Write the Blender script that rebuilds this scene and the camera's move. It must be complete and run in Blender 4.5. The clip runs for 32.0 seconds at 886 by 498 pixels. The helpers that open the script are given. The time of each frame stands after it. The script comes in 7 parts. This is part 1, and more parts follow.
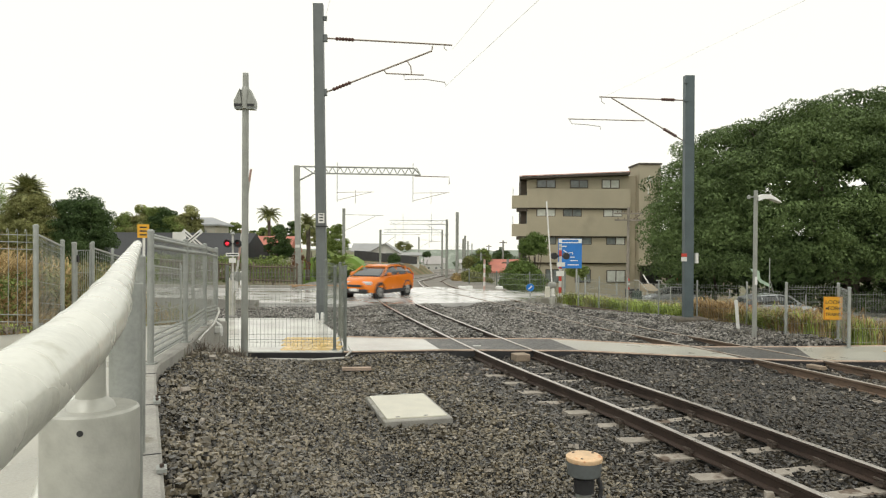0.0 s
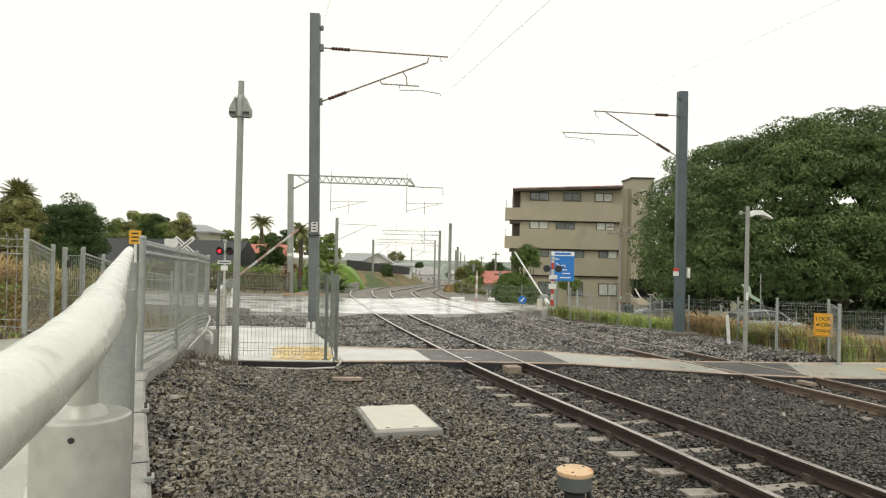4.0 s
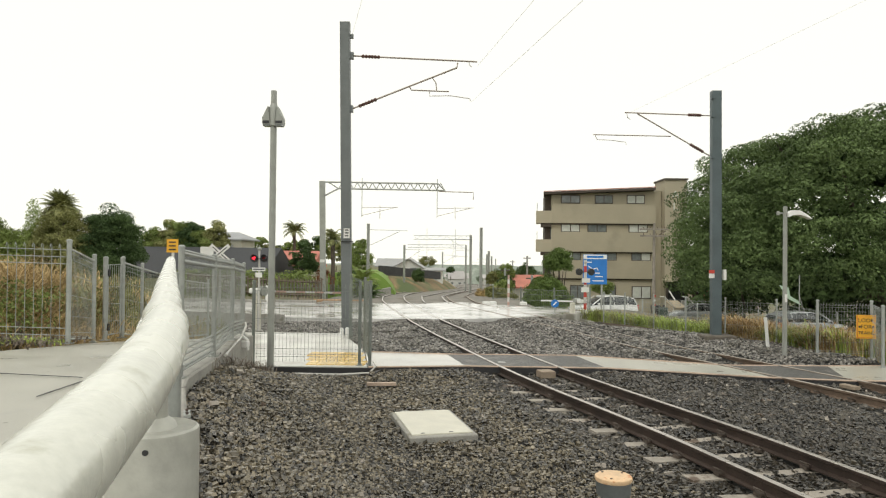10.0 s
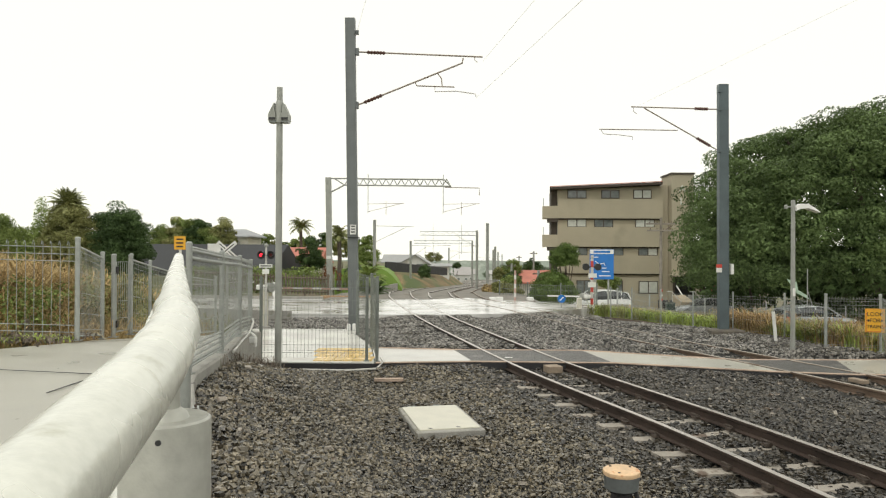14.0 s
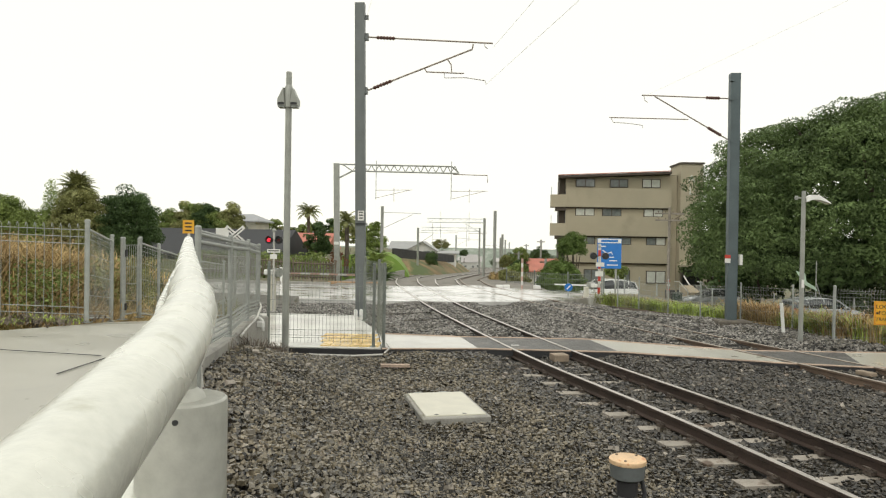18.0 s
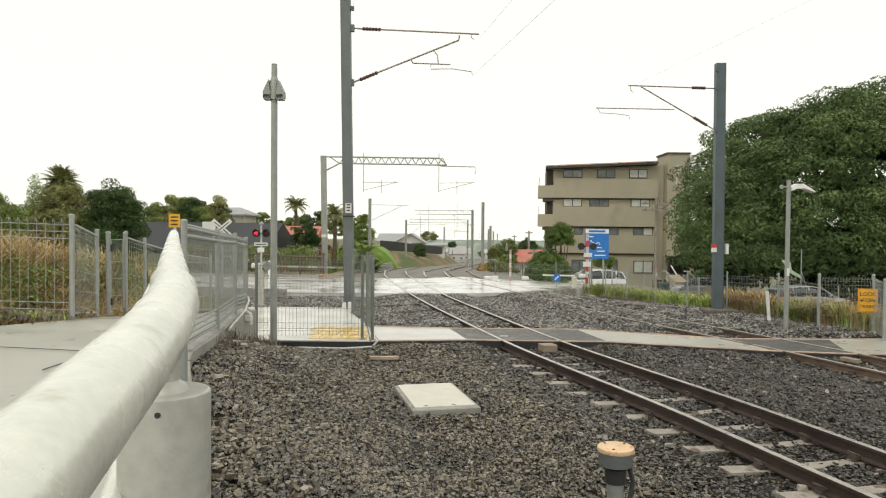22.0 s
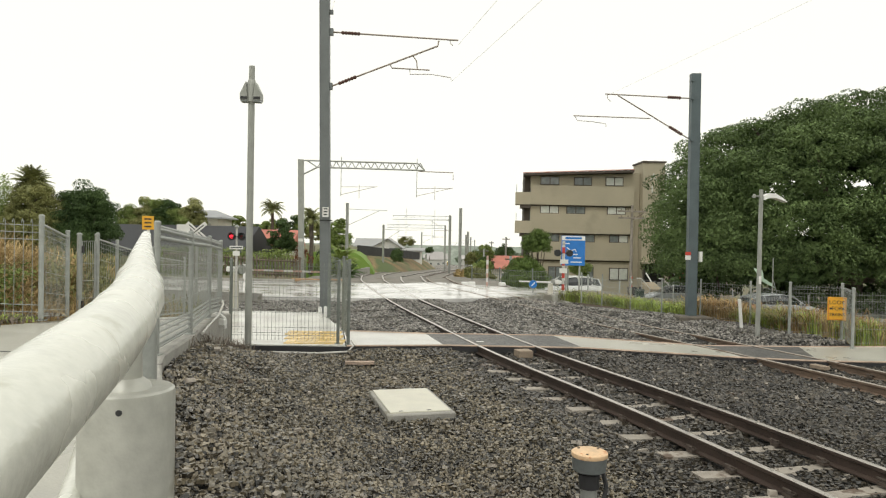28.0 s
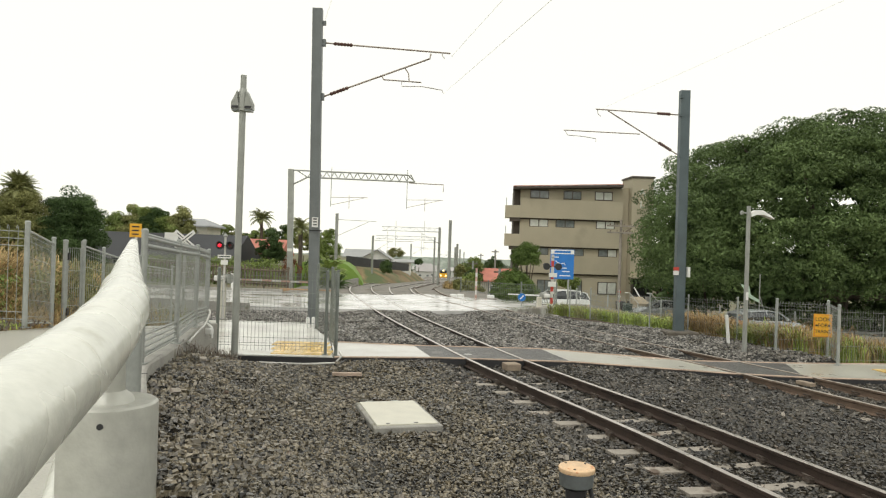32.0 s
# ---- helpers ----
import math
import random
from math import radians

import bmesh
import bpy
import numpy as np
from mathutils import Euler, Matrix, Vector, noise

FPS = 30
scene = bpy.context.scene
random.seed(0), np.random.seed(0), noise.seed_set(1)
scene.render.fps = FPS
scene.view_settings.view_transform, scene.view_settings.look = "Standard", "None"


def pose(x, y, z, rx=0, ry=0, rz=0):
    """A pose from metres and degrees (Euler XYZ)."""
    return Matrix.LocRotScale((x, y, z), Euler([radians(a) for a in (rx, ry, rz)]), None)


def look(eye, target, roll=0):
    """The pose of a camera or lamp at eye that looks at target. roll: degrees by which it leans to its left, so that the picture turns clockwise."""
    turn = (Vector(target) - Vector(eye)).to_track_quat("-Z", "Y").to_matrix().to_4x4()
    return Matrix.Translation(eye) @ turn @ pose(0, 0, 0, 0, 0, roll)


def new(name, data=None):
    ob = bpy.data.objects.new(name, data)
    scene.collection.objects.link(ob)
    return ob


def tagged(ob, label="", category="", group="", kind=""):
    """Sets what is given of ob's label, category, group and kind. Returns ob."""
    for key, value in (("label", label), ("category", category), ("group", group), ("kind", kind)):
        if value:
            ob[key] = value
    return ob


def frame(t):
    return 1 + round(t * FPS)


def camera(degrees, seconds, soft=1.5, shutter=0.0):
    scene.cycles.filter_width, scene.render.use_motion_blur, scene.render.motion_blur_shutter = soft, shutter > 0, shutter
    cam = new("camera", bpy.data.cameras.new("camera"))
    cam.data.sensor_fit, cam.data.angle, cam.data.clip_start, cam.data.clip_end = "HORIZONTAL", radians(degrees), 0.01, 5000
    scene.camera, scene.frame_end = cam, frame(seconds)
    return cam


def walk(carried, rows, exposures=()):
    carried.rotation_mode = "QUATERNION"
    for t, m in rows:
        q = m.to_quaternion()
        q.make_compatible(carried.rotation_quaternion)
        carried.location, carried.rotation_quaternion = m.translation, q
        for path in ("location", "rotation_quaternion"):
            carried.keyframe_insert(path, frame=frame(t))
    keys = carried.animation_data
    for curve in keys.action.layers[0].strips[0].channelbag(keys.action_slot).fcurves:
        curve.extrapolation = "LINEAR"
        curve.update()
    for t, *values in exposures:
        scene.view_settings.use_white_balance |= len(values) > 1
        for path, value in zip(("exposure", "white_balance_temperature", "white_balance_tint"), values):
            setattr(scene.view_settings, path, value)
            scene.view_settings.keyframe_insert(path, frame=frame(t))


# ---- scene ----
cam = camera(65.1, 32.0, 1.2, 0.5)
PATH = [
    (0, (0.034, -0.031, 2.181), (0.073, 1.969, 2.162), 0.4),
    (0.5, (0.036, -0.032, 2.18), (0.074, 1.967, 2.166), 0.5),
    (1, (0.034, -0.031, 2.1815), (0.078, 1.968, 2.1685), 0.6),
    (1.5, (0.033, -0.031, 2.181), (0.082, 1.968, 2.174), 0.7),
    (2, (0.0305, -0.028, 2.1805), (0.0835, 1.971, 2.1765), 0.8),
    (2.5, (0.033, -0.032, 2.1835), (0.086, 1.968, 2.1855), 1),
    (3, (0.031, -0.027, 2.1835), (0.086, 1.972, 2.1905), 1.1),
    (3.5, (0.03, -0.029, 2.1825), (0.088, 1.97, 2.1955), 1.2),
    (5.5, (0.023, -0.024, 2.1745), (0.086, 1.975, 2.1665), 1.5),
    (6, (0.0285, -0.022, 2.1785), (0.0955, 1.977, 2.1535), 1.6),
    (6.5, (0.026, -0.031, 2.1805), (0.098, 1.967, 2.1615), 1.6),
    (7, (0.022, -0.024, 2.1795), (0.085, 1.975, 2.1705), 1.8),
    (7.5, (0.0202, -0.026, 2.175), (0.0802, 1.973, 2.167), 1.9),
    (8, (-0.0025, -0.037, 2.181), (0.0095, 1.963, 2.157), 2.7),
    (8.5, (0.0043, -0.027, 2.1835), (-0.0047, 1.973, 2.1645), 2.2),
    (9, (0.002, -0.041, 2.1895), (-0.015, 1.959, 2.1845), 1.4),
    (9.5, (-0.001, -0.033, 2.1835), (-0.029, 1.967, 2.1995), 1.3),
    (10, (0.0035, -0.045, 2.1915), (-0.0255, 1.955, 2.2155), 0.6),
    (10.5, (-0.005, -0.041, 2.1855), (-0.061, 1.958, 2.2195), 0.8),
    (11, (0.001, -0.042, 2.184), (-0.052, 1.957, 2.202), 0.4),
    (11.5, (0.0005, -0.036, 2.1835), (-0.0395, 1.964, 2.2035), 0.4),
    (12, (-0.0015, -0.038, 2.1845), (-0.0385, 1.961, 2.2025), 0.4),
    (12.5, (0.001, -0.042, 2.1865), (-0.04, 1.958, 2.2055), -0),
    (13, (0.0015, -0.041, 2.182), (-0.0415, 1.958, 2.194), 0),
    (13.5, (-0.001, -0.04, 2.1835), (-0.045, 1.96, 2.1925), 0.3),
    (14, (0.0005, -0.047, 2.186), (-0.0465, 1.953, 2.198), 0.3),
    (14.5, (-0.0005, -0.044, 2.1845), (-0.0475, 1.956, 2.1965), 0.4),
    (16.5, (-0.002, -0.046, 2.1795), (-0.059, 1.953, 2.1495), 0.3),
    (17, (-0.007, -0.043, 2.1805), (-0.066, 1.956, 2.1545), 0.5),
    (17.5, (-0.0085, -0.044, 2.1805), (-0.0715, 1.955, 2.1535), 0.7),
    (18, (-0.012, -0.04, 2.1815), (-0.079, 1.959, 2.1565), 1),
    (18.5, (-0.0095, -0.047, 2.1845), (-0.0805, 1.952, 2.1625), 1.2),
    (19, (-0.012, -0.043, 2.181), (-0.088, 1.955, 2.159), 1.3),
    (19.5, (-0.014, -0.039, 2.1805), (-0.104, 1.959, 2.1615), 1.6),
    (20, (-0.0085, -0.039, 2.181), (-0.0825, 1.959, 2.158), 1.4),
    (20.5, (-0.0095, -0.036, 2.177), (-0.0755, 1.963, 2.154), 1.3),
    (21, (-0.0025, -0.043, 2.179), (-0.0595, 1.956, 2.148), 1.1),
    (21.5, (-0.0025, -0.039, 2.179), (-0.0455, 1.961, 2.139), 0.7),
    (22, (-0.007, -0.037, 2.1785), (-0.04, 1.962, 2.1305), 0.5),
    (22.5, (-0.002, -0.041, 2.178), (-0.033, 1.958, 2.125), 0.4),
    (23, (-0.0075, -0.032, 2.173), (-0.0325, 1.967, 2.113), 0.2),
    (23.5, (-0.0075, -0.032, 2.174), (-0.0285, 1.967, 2.107), 0.3),
    (24, (-0.002, -0.038, 2.1745), (-0.021, 1.961, 2.1045), 0.1),
    (24.5, (-0.0025, -0.04, 2.1745), (-0.0165, 1.958, 2.0995), -0.3),
    (25, (-0.0005, -0.039, 2.1725), (-0.0115, 1.96, 2.0935), -0.1),
    (25.5, (-0.001, -0.038, 2.1735), (-0.009, 1.961, 2.0995), 0.3),
    (27.5, (-0.003, -0.027, 2.167), (0.019, 1.973, 2.124), 0.8),
    (28, (-0.001, -0.03, 2.1695), (0.031, 1.969, 2.1385), 1.1),
    (28.5, (0.0005, -0.034, 2.1705), (0.0375, 1.966, 2.1465), 1.1),
    (29, (-0.001, -0.03, 2.17), (0.04, 1.969, 2.151), 1.2),
    (29.5, (0.002, -0.037, 2.1735), (0.046, 1.962, 2.1585), 1.3),
    (30, (-0, -0.031, 2.1705), (0.047, 1.969, 2.1605), 1.3),
    (30.5, (-0.001, -0.03, 2.172), (0.049, 1.969, 2.165), 1.5),
    (31, (-0.0015, -0.029, 2.1715), (0.0525, 1.97, 2.1695), 1.7),
    (31.5, (0.0005, -0.031, 2.1725), (0.0585, 1.968, 2.1735), 1.9),
    (32, (-0.0025, -0.023, 2.172), (0.0595, 1.976, 2.176), 1.9),
]
walk(cam, [(t, look(eye, target, roll)) for t, eye, target, roll in PATH], exposures=[(0.0, 0.0), (32.0, 0.0)])

# ---- light ----
world = bpy.data.worlds.new("world")
scene.world = world
world.use_nodes = True
_n, _l = world.node_tree.nodes, world.node_tree.links
_n.clear()
_sky = _n.new("ShaderNodeTexSky")
_sky.sky_type, _sky.sun_disc = "NISHITA", False
_sky.sun_elevation, _sky.sun_rotation = radians(58), radians(200)
_flat = _n.new("ShaderNodeMix")
_flat.data_type = "RGBA"
_flat.inputs[0].default_value = 0.94
_flat.inputs[7].default_value = (10.75, 10.62, 9.62, 1)
_bg = _n.new("ShaderNodeBackground")
_bg.inputs[1].default_value = 0.105
_out = _n.new("ShaderNodeOutputWorld")
_l.new(_sky.outputs[0], _flat.inputs[6])
_l.new(_flat.outputs[2], _bg.inputs[0])
_l.new(_bg.outputs[0], _out.inputs[0])
sun_data = bpy.data.lights.new("sun", "SUN")
sun_data.energy, sun_data.angle, sun_data.color = 0.7, radians(25), (1.0, 0.97, 0.92)
sun = new("sun", sun_data)
sun.rotation_euler = (radians(32), 0, radians(-20))


# ---- materials ----
def mat(name, color, rough=0.7, metal=0.0, vary=0.25, scale=6.0, fine=60.0, bump=0.15, tint=None, each=0.0, spec=0.5, stain=None, stain_at=0.62, stain_scale=1.5, fine_stain=False):
    """A surface with broad and fine variation, relief, and, where given, stains with an outline of their own."""
    m = bpy.data.materials.new(name)
    m.use_nodes = True
    n, l = m.node_tree.nodes, m.node_tree.links
    b = n["Principled BSDF"]
    b.inputs["Metallic"].default_value = metal
    b.inputs["Specular IOR Level"].default_value = spec
    co = n.new("ShaderNodeTexCoord")
    geo = n.new("ShaderNodeNewGeometry")
    big, small = n.new("ShaderNodeTexNoise"), n.new("ShaderNodeTexNoise")
    big.inputs["Scale"].default_value, big.inputs["Detail"].default_value = scale, 4
    small.inputs["Scale"].default_value, small.inputs["Detail"].default_value = fine, 3
    for t in (big, small):
        l.new(geo.outputs["Position"], t.inputs["Vector"])
    mixed = n.new("ShaderNodeMath")
    mixed.operation = "MULTIPLY_ADD"
    mixed.inputs[1].default_value = 0.6
    l.new(big.outputs["Fac"], mixed.inputs[0])
    half = n.new("ShaderNodeMath")
    half.operation = "MULTIPLY"
    half.inputs[1].default_value = 0.4
    l.new(small.outputs["Fac"], half.inputs[0])
    l.new(half.outputs[0], mixed.inputs[2])
    ramp = n.new("ShaderNodeValToRGB")
    dark = [c * (1 - vary) for c in color]
    light = [min(1, c * (1 + vary)) for c in (tint or color)]
    ramp.color_ramp.elements[0].position, ramp.color_ramp.elements[1].position = 0.36, 0.64
    ramp.color_ramp.elements[0].color, ramp.color_ramp.elements[1].color = (*dark, 1), (*light, 1)
    l.new(mixed.outputs[0], ramp.inputs[0])
    col = ramp.outputs[0]
    if stain:
        sn = n.new("ShaderNodeTexNoise")
        sn.inputs["Scale"].default_value, sn.inputs["Detail"].default_value = stain_scale, 6
        l.new(geo.outputs["Position"], sn.inputs["Vector"])
        sr = n.new("ShaderNodeValToRGB")
        sr.color_ramp.elements[0].position, sr.color_ramp.elements[1].position = stain_at, stain_at + 0.08
        l.new(sn.outputs["Fac"], sr.inputs[0])
        sm = n.new("ShaderNodeMix")
        sm.data_type = "RGBA"
        l.new(sr.outputs[0], sm.inputs[0])
        l.new(col, sm.inputs[6])
        sm.inputs[7].default_value = (*stain, 1)
        col = sm.outputs[2]
    if each:
        hs = n.new("ShaderNodeHueSaturation")
        mr = n.new("ShaderNodeMapRange")
        mr.inputs[3].default_value, mr.inputs[4].default_value = 1 - each, 1 + each
        l.new(geo.outputs["Random Per Island"], mr.inputs[0])
        l.new(mr.outputs[0], hs.inputs["Value"])
        l.new(col, hs.inputs["Color"])
        col = hs.outputs[0]
    l.new(col, b.inputs["Base Color"])
    rr = n.new("ShaderNodeMapRange")
    rr.inputs[3].default_value, rr.inputs[4].default_value = max(0.03, rough - 0.12), min(1, rough + 0.12)
    l.new(big.outputs["Fac"], rr.inputs[0])
    l.new(rr.outputs[0], b.inputs["Roughness"])
    if bump:
        bp = n.new("ShaderNodeBump")
        bp.inputs["Strength"].default_value, bp.inputs["Distance"].default_value = bump, 0.02
        l.new(small.outputs["Fac"], bp.inputs["Height"])
        l.new(bp.outputs[0], b.inputs["Normal"])
    return m


def glow(name, color, strength):
    m = bpy.data.materials.new(name)
    m.use_nodes = True
    b = m.node_tree.nodes["Principled BSDF"]
    b.inputs["Base Color"].default_value = (*color, 1)
    b.inputs["Emission Color"].default_value = (*color, 1)
    b.inputs["Emission Strength"].default_value = strength
    b.inputs["Roughness"].default_value = 0.3
    return m


# Near-black: the shade between loose stones is put into the bed's colour.
BALLAST = mat("ballast_gap_shade", (0.010, 0.009, 0.007), 0.75, vary=0.5, scale=3, fine=45, bump=0.9)
# Grey stone of the far bed, its colour lifted a little further for haze.
BALLAST_FAR = mat("ballast_pale_hazy", (0.20, 0.186, 0.16), 0.8, vary=0.35, scale=1.5, fine=20, bump=0.6, stain=(0.16, 0.135, 0.10), stain_at=0.58, stain_scale=0.5)
STONE_GREY = mat("grey_crushed_stone", (0.152, 0.139, 0.112), 0.30, vary=0.35, scale=1.2, fine=40, bump=0.3, tint=(0.19, 0.18, 0.165), each=0.9)
STONE = mat("crushed_stone", (0.084, 0.072, 0.050), 0.24, vary=0.4, scale=1.2, fine=50, bump=0.3, tint=(0.118, 0.099, 0.067), each=0.97, spec=0.8, stain=(0.15, 0.11, 0.072), stain_at=0.66, stain_scale=0.9)
EARTH = mat("earth", (0.10, 0.085, 0.06), 0.9, vary=0.4, scale=0.6, fine=12, bump=0.5)
LAWN = mat("lawn", (0.12, 0.13, 0.055), 0.9, vary=0.35, scale=0.4, fine=15, bump=0.5, stain=(0.17, 0.14, 0.09), stain_at=0.5, stain_scale=0.25)
BRIGHT_LAWN = mat("bright_lawn", (0.19, 0.30, 0.06), 0.9, vary=0.2, scale=0.5, fine=15, bump=0.3)
BANK = mat("dry_bank", (0.22, 0.16, 0.08), 0.9, vary=0.4, scale=0.5, fine=8, bump=0.3, stain=(0.10, 0.13, 0.05), stain_at=0.5, stain_scale=0.3)
# Asphalt base lifted to near-white for the sky mirrored in its wet surface.
ROAD = mat("wet_road_sky_sheen", (0.64, 0.63, 0.61), 0.15, vary=0.22, scale=0.7, fine=60, bump=0.05, stain=(0.30, 0.285, 0.255), stain_at=0.53, stain_scale=0.75)
PANEL = mat("crossing_panel", (0.53, 0.515, 0.475), 0.22, vary=0.15, scale=0.8, fine=60, bump=0.06)
ASPHALT = mat("asphalt_dark", (0.052, 0.05, 0.046), 0.42, vary=0.4, scale=1.3, fine=90, bump=0.4, stain=(0.105, 0.098, 0.085), stain_at=0.54, stain_scale=2.2)
CONCRETE = mat("concrete_wet", (0.40, 0.39, 0.335), 0.3, vary=0.14, scale=1.1, fine=70, bump=0.12, stain=(0.33, 0.32, 0.29), stain_at=0.6, stain_scale=0.8)
SLAB = mat("slab_concrete", (0.66, 0.65, 0.60), 0.2, vary=0.12, scale=0.9, fine=60, bump=0.08, stain=(0.54, 0.525, 0.47), stain_at=0.6, stain_scale=0.8)
KERB = mat("kerb_concrete", (0.33, 0.32, 0.29), 0.75, vary=0.25, scale=3, fine=60, bump=0.35, stain=(0.2, 0.19, 0.15), stain_at=0.6, stain_scale=3)
KERB_DARK = mat("stained_concrete", (0.12, 0.105, 0.085), 0.8, vary=0.3, scale=4, fine=60, bump=0.35)
ORANGE_EARTH = mat("orange_timber", (0.40, 0.26, 0.15), 0.8, vary=0.3, scale=4, fine=40, bump=0.3)
EDGE = mat("timber_edge", (0.42, 0.32, 0.25), 0.75, vary=0.3, scale=2, fine=40, bump=0.3)
TAN = mat("timber_tan", (0.29, 0.23, 0.17), 0.8, vary=0.2, scale=6, fine=50, bump=0.3)
SLEEPER = mat("sleeper_concrete", (0.34, 0.305, 0.26), 0.75, vary=0.25, scale=4, fine=60, bump=0.3, stain=(0.13, 0.095, 0.07), stain_at=0.57, stain_scale=4)
RUST = mat("rail_rust", (0.052, 0.035, 0.027), 0.6, vary=0.35, scale=3, fine=50, bump=0.25)
RUST_DRY = mat("rail_dry_rust", (0.15, 0.105, 0.075), 0.75, vary=0.3, scale=3, fine=50, bump=0.25)
RAILTOP = mat("rail_polished", (0.52, 0.48, 0.44), 0.3, 1.0, vary=0.12, scale=6, fine=80, bump=0.03)
CLIP = mat("rail_clip", (0.10, 0.08, 0.065), 0.6, 0.3, vary=0.3, scale=20, fine=90)
SILVER = mat("silver_paint", (0.71, 0.715, 0.645), 0.26, 0.25, vary=0.09, scale=14, fine=140, bump=0.05, stain=(0.52, 0.52, 0.43), stain_at=0.63, stain_scale=22)
DULL = mat("dull_silver_paint", (0.50, 0.50, 0.455), 0.42, 0.3, vary=0.14, scale=8, fine=60, bump=0.08, stain=(0.27, 0.26, 0.20), stain_at=0.64, stain_scale=11)
GALV = mat("galvanised_steel", (0.355, 0.37, 0.35), 0.48, 0.45, vary=0.14, scale=12, fine=90, bump=0.08)
FENCE = mat("fence_wire", (0.37, 0.39, 0.37), 0.5, 0.4, vary=0.15, scale=8, fine=80, bump=0.05)
FENCE_DARK = mat("fence_wire_weathered", (0.21, 0.23, 0.21), 0.55, 0.4, vary=0.2, scale=8, fine=80, bump=0.05)
MAST = mat("mast_grey", (0.165, 0.18, 0.18), 0.5, 0.3, vary=0.14, scale=2, fine=40, bump=0.08)
# Mast grey paled for distant steel, haze put into the colour.
MAST_FAR = mat("mast_far_hazy", (0.30, 0.31, 0.30), 0.6, 0.2, vary=0.14, scale=2, fine=40, bump=0.05)
MAST_BLUE = mat("mast_bluegrey", (0.105, 0.135, 0.145), 0.5, 0.3, vary=0.16, scale=2, fine=40, bump=0.08)
LAMPPOST = mat("lamp_post_grey", (0.34, 0.35, 0.32), 0.5, 0.25, vary=0.12, scale=4, fine=60, bump=0.06)
ARM = mat("bracket_tube", (0.33, 0.28, 0.24), 0.55, 0.3, vary=0.2, scale=5, fine=50)
INSUL = mat("insulator_brown", (0.10, 0.045, 0.035), 0.35, vary=0.2, scale=20, fine=60)
# Wire colour paled for the glare of the white sky behind it.
WIRE = mat("contact_wire", (0.6, 0.58, 0.57), 0.5, 0.5, vary=0.1, scale=5, fine=50, bump=0)
WHITE = mat("white_paint", (0.75, 0.75, 0.72), 0.5, vary=0.08, scale=4, fine=60, bump=0.06)
CREAM = mat("cover_cream", (0.62, 0.60, 0.51), 0.5, vary=0.08, scale=5, fine=120, bump=0.12)
RED = mat("red_paint", (0.55, 0.06, 0.04), 0.45, vary=0.15, scale=5, fine=60, bump=0.05)
YELLOW = mat("sign_yellow", (0.80, 0.42, 0.03), 0.45, vary=0.08, scale=6, fine=50, bump=0.02)
TACTILE = mat("tactile_yellow", (0.72, 0.50, 0.17), 0.25, vary=0.2, scale=3, fine=50, bump=0.1)
BLACK = mat("black_paint", (0.025, 0.025, 0.027), 0.5, vary=0.25, scale=5, fine=60, bump=0.05)
BLUE = mat("sign_blue", (0.02, 0.17, 0.52), 0.4, vary=0.08, scale=3, fine=40, bump=0.02)
RENDER = mat("building_render", (0.44, 0.395, 0.29), 0.85, vary=0.08, scale=0.5, fine=30, bump=0.12, stain=(0.39, 0.35, 0.255), stain_at=0.6, stain_scale=0.3)
# Dark trim colour; also stands for shade under bands and behind balconies.
RENDER_DARK = mat("building_trim_and_shade", (0.085, 0.07, 0.055), 0.8, vary=0.15, scale=2, fine=30)
ROOF_DARK = mat("roof_slate", (0.042, 0.044, 0.048), 0.75, vary=0.2, scale=1, fine=10, bump=0.3)
ROOF_RED = mat("roof_terracotta", (0.50, 0.19, 0.14), 0.8, vary=0.15, scale=1, fine=10, bump=0.3)
ROOF_GREY = mat("roof_grey", (0.34, 0.35, 0.36), 0.7, vary=0.12, scale=1, fine=10, bump=0.2)
ROOF_PALE = mat("roof_pale_grey", (0.36, 0.365, 0.36), 0.7, vary=0.12, scale=1, fine=10, bump=0.2)
WALL_CREAM = mat("wall_cream", (0.60, 0.58, 0.50), 0.85, vary=0.08, scale=0.7, fine=20, bump=0.15)
GLASS = mat("window_glass", (0.19, 0.21, 0.205), 0.12, vary=0.35, scale=0.6, fine=3, bump=0, spec=0.8)
CURTAIN = mat("window_curtain", (0.60, 0.62, 0.56), 0.5, vary=0.12, scale=3, fine=20, bump=0.1)
BARK = mat("bark", (0.11, 0.09, 0.07), 0.9, vary=0.35, scale=4, fine=25, bump=0.6)
RUBBER = mat("tyre_rubber", (0.025, 0.025, 0.026), 0.8, vary=0.25, scale=8, fine=60)
RIM = mat("alloy_rim", (0.45, 0.45, 0.45), 0.35, 0.7, vary=0.1, scale=9, fine=60)
CAR_GLASS = mat("car_glass", (0.03, 0.036, 0.04), 0.06, vary=0.3, scale=1, fine=3, bump=0, spec=0.9)
ORANGE = mat("orange_car_paint", (0.75, 0.20, 0.015), 0.22, vary=0.05, scale=2, fine=40, bump=0)
CARWHITE = mat("white_car_paint", (0.72, 0.73, 0.71), 0.22, vary=0.04, scale=2, fine=40, bump=0)
CARSILVER = mat("silver_car_paint", (0.42, 0.44, 0.45), 0.25, 0.4, vary=0.05, scale=2, fine=40, bump=0)
PLASTIC = mat("black_plastic", (0.03, 0.03, 0.032), 0.6, vary=0.2, scale=8, fine=60)
WOOD = mat("weathered_wood", (0.16, 0.13, 0.10), 0.85, vary=0.3, scale=3, fine=25, bump=0.3)
POLEWOOD = mat("pole_timber", (0.25, 0.225, 0.19), 0.85, vary=0.25, scale=3, fine=25, bump=0.3)
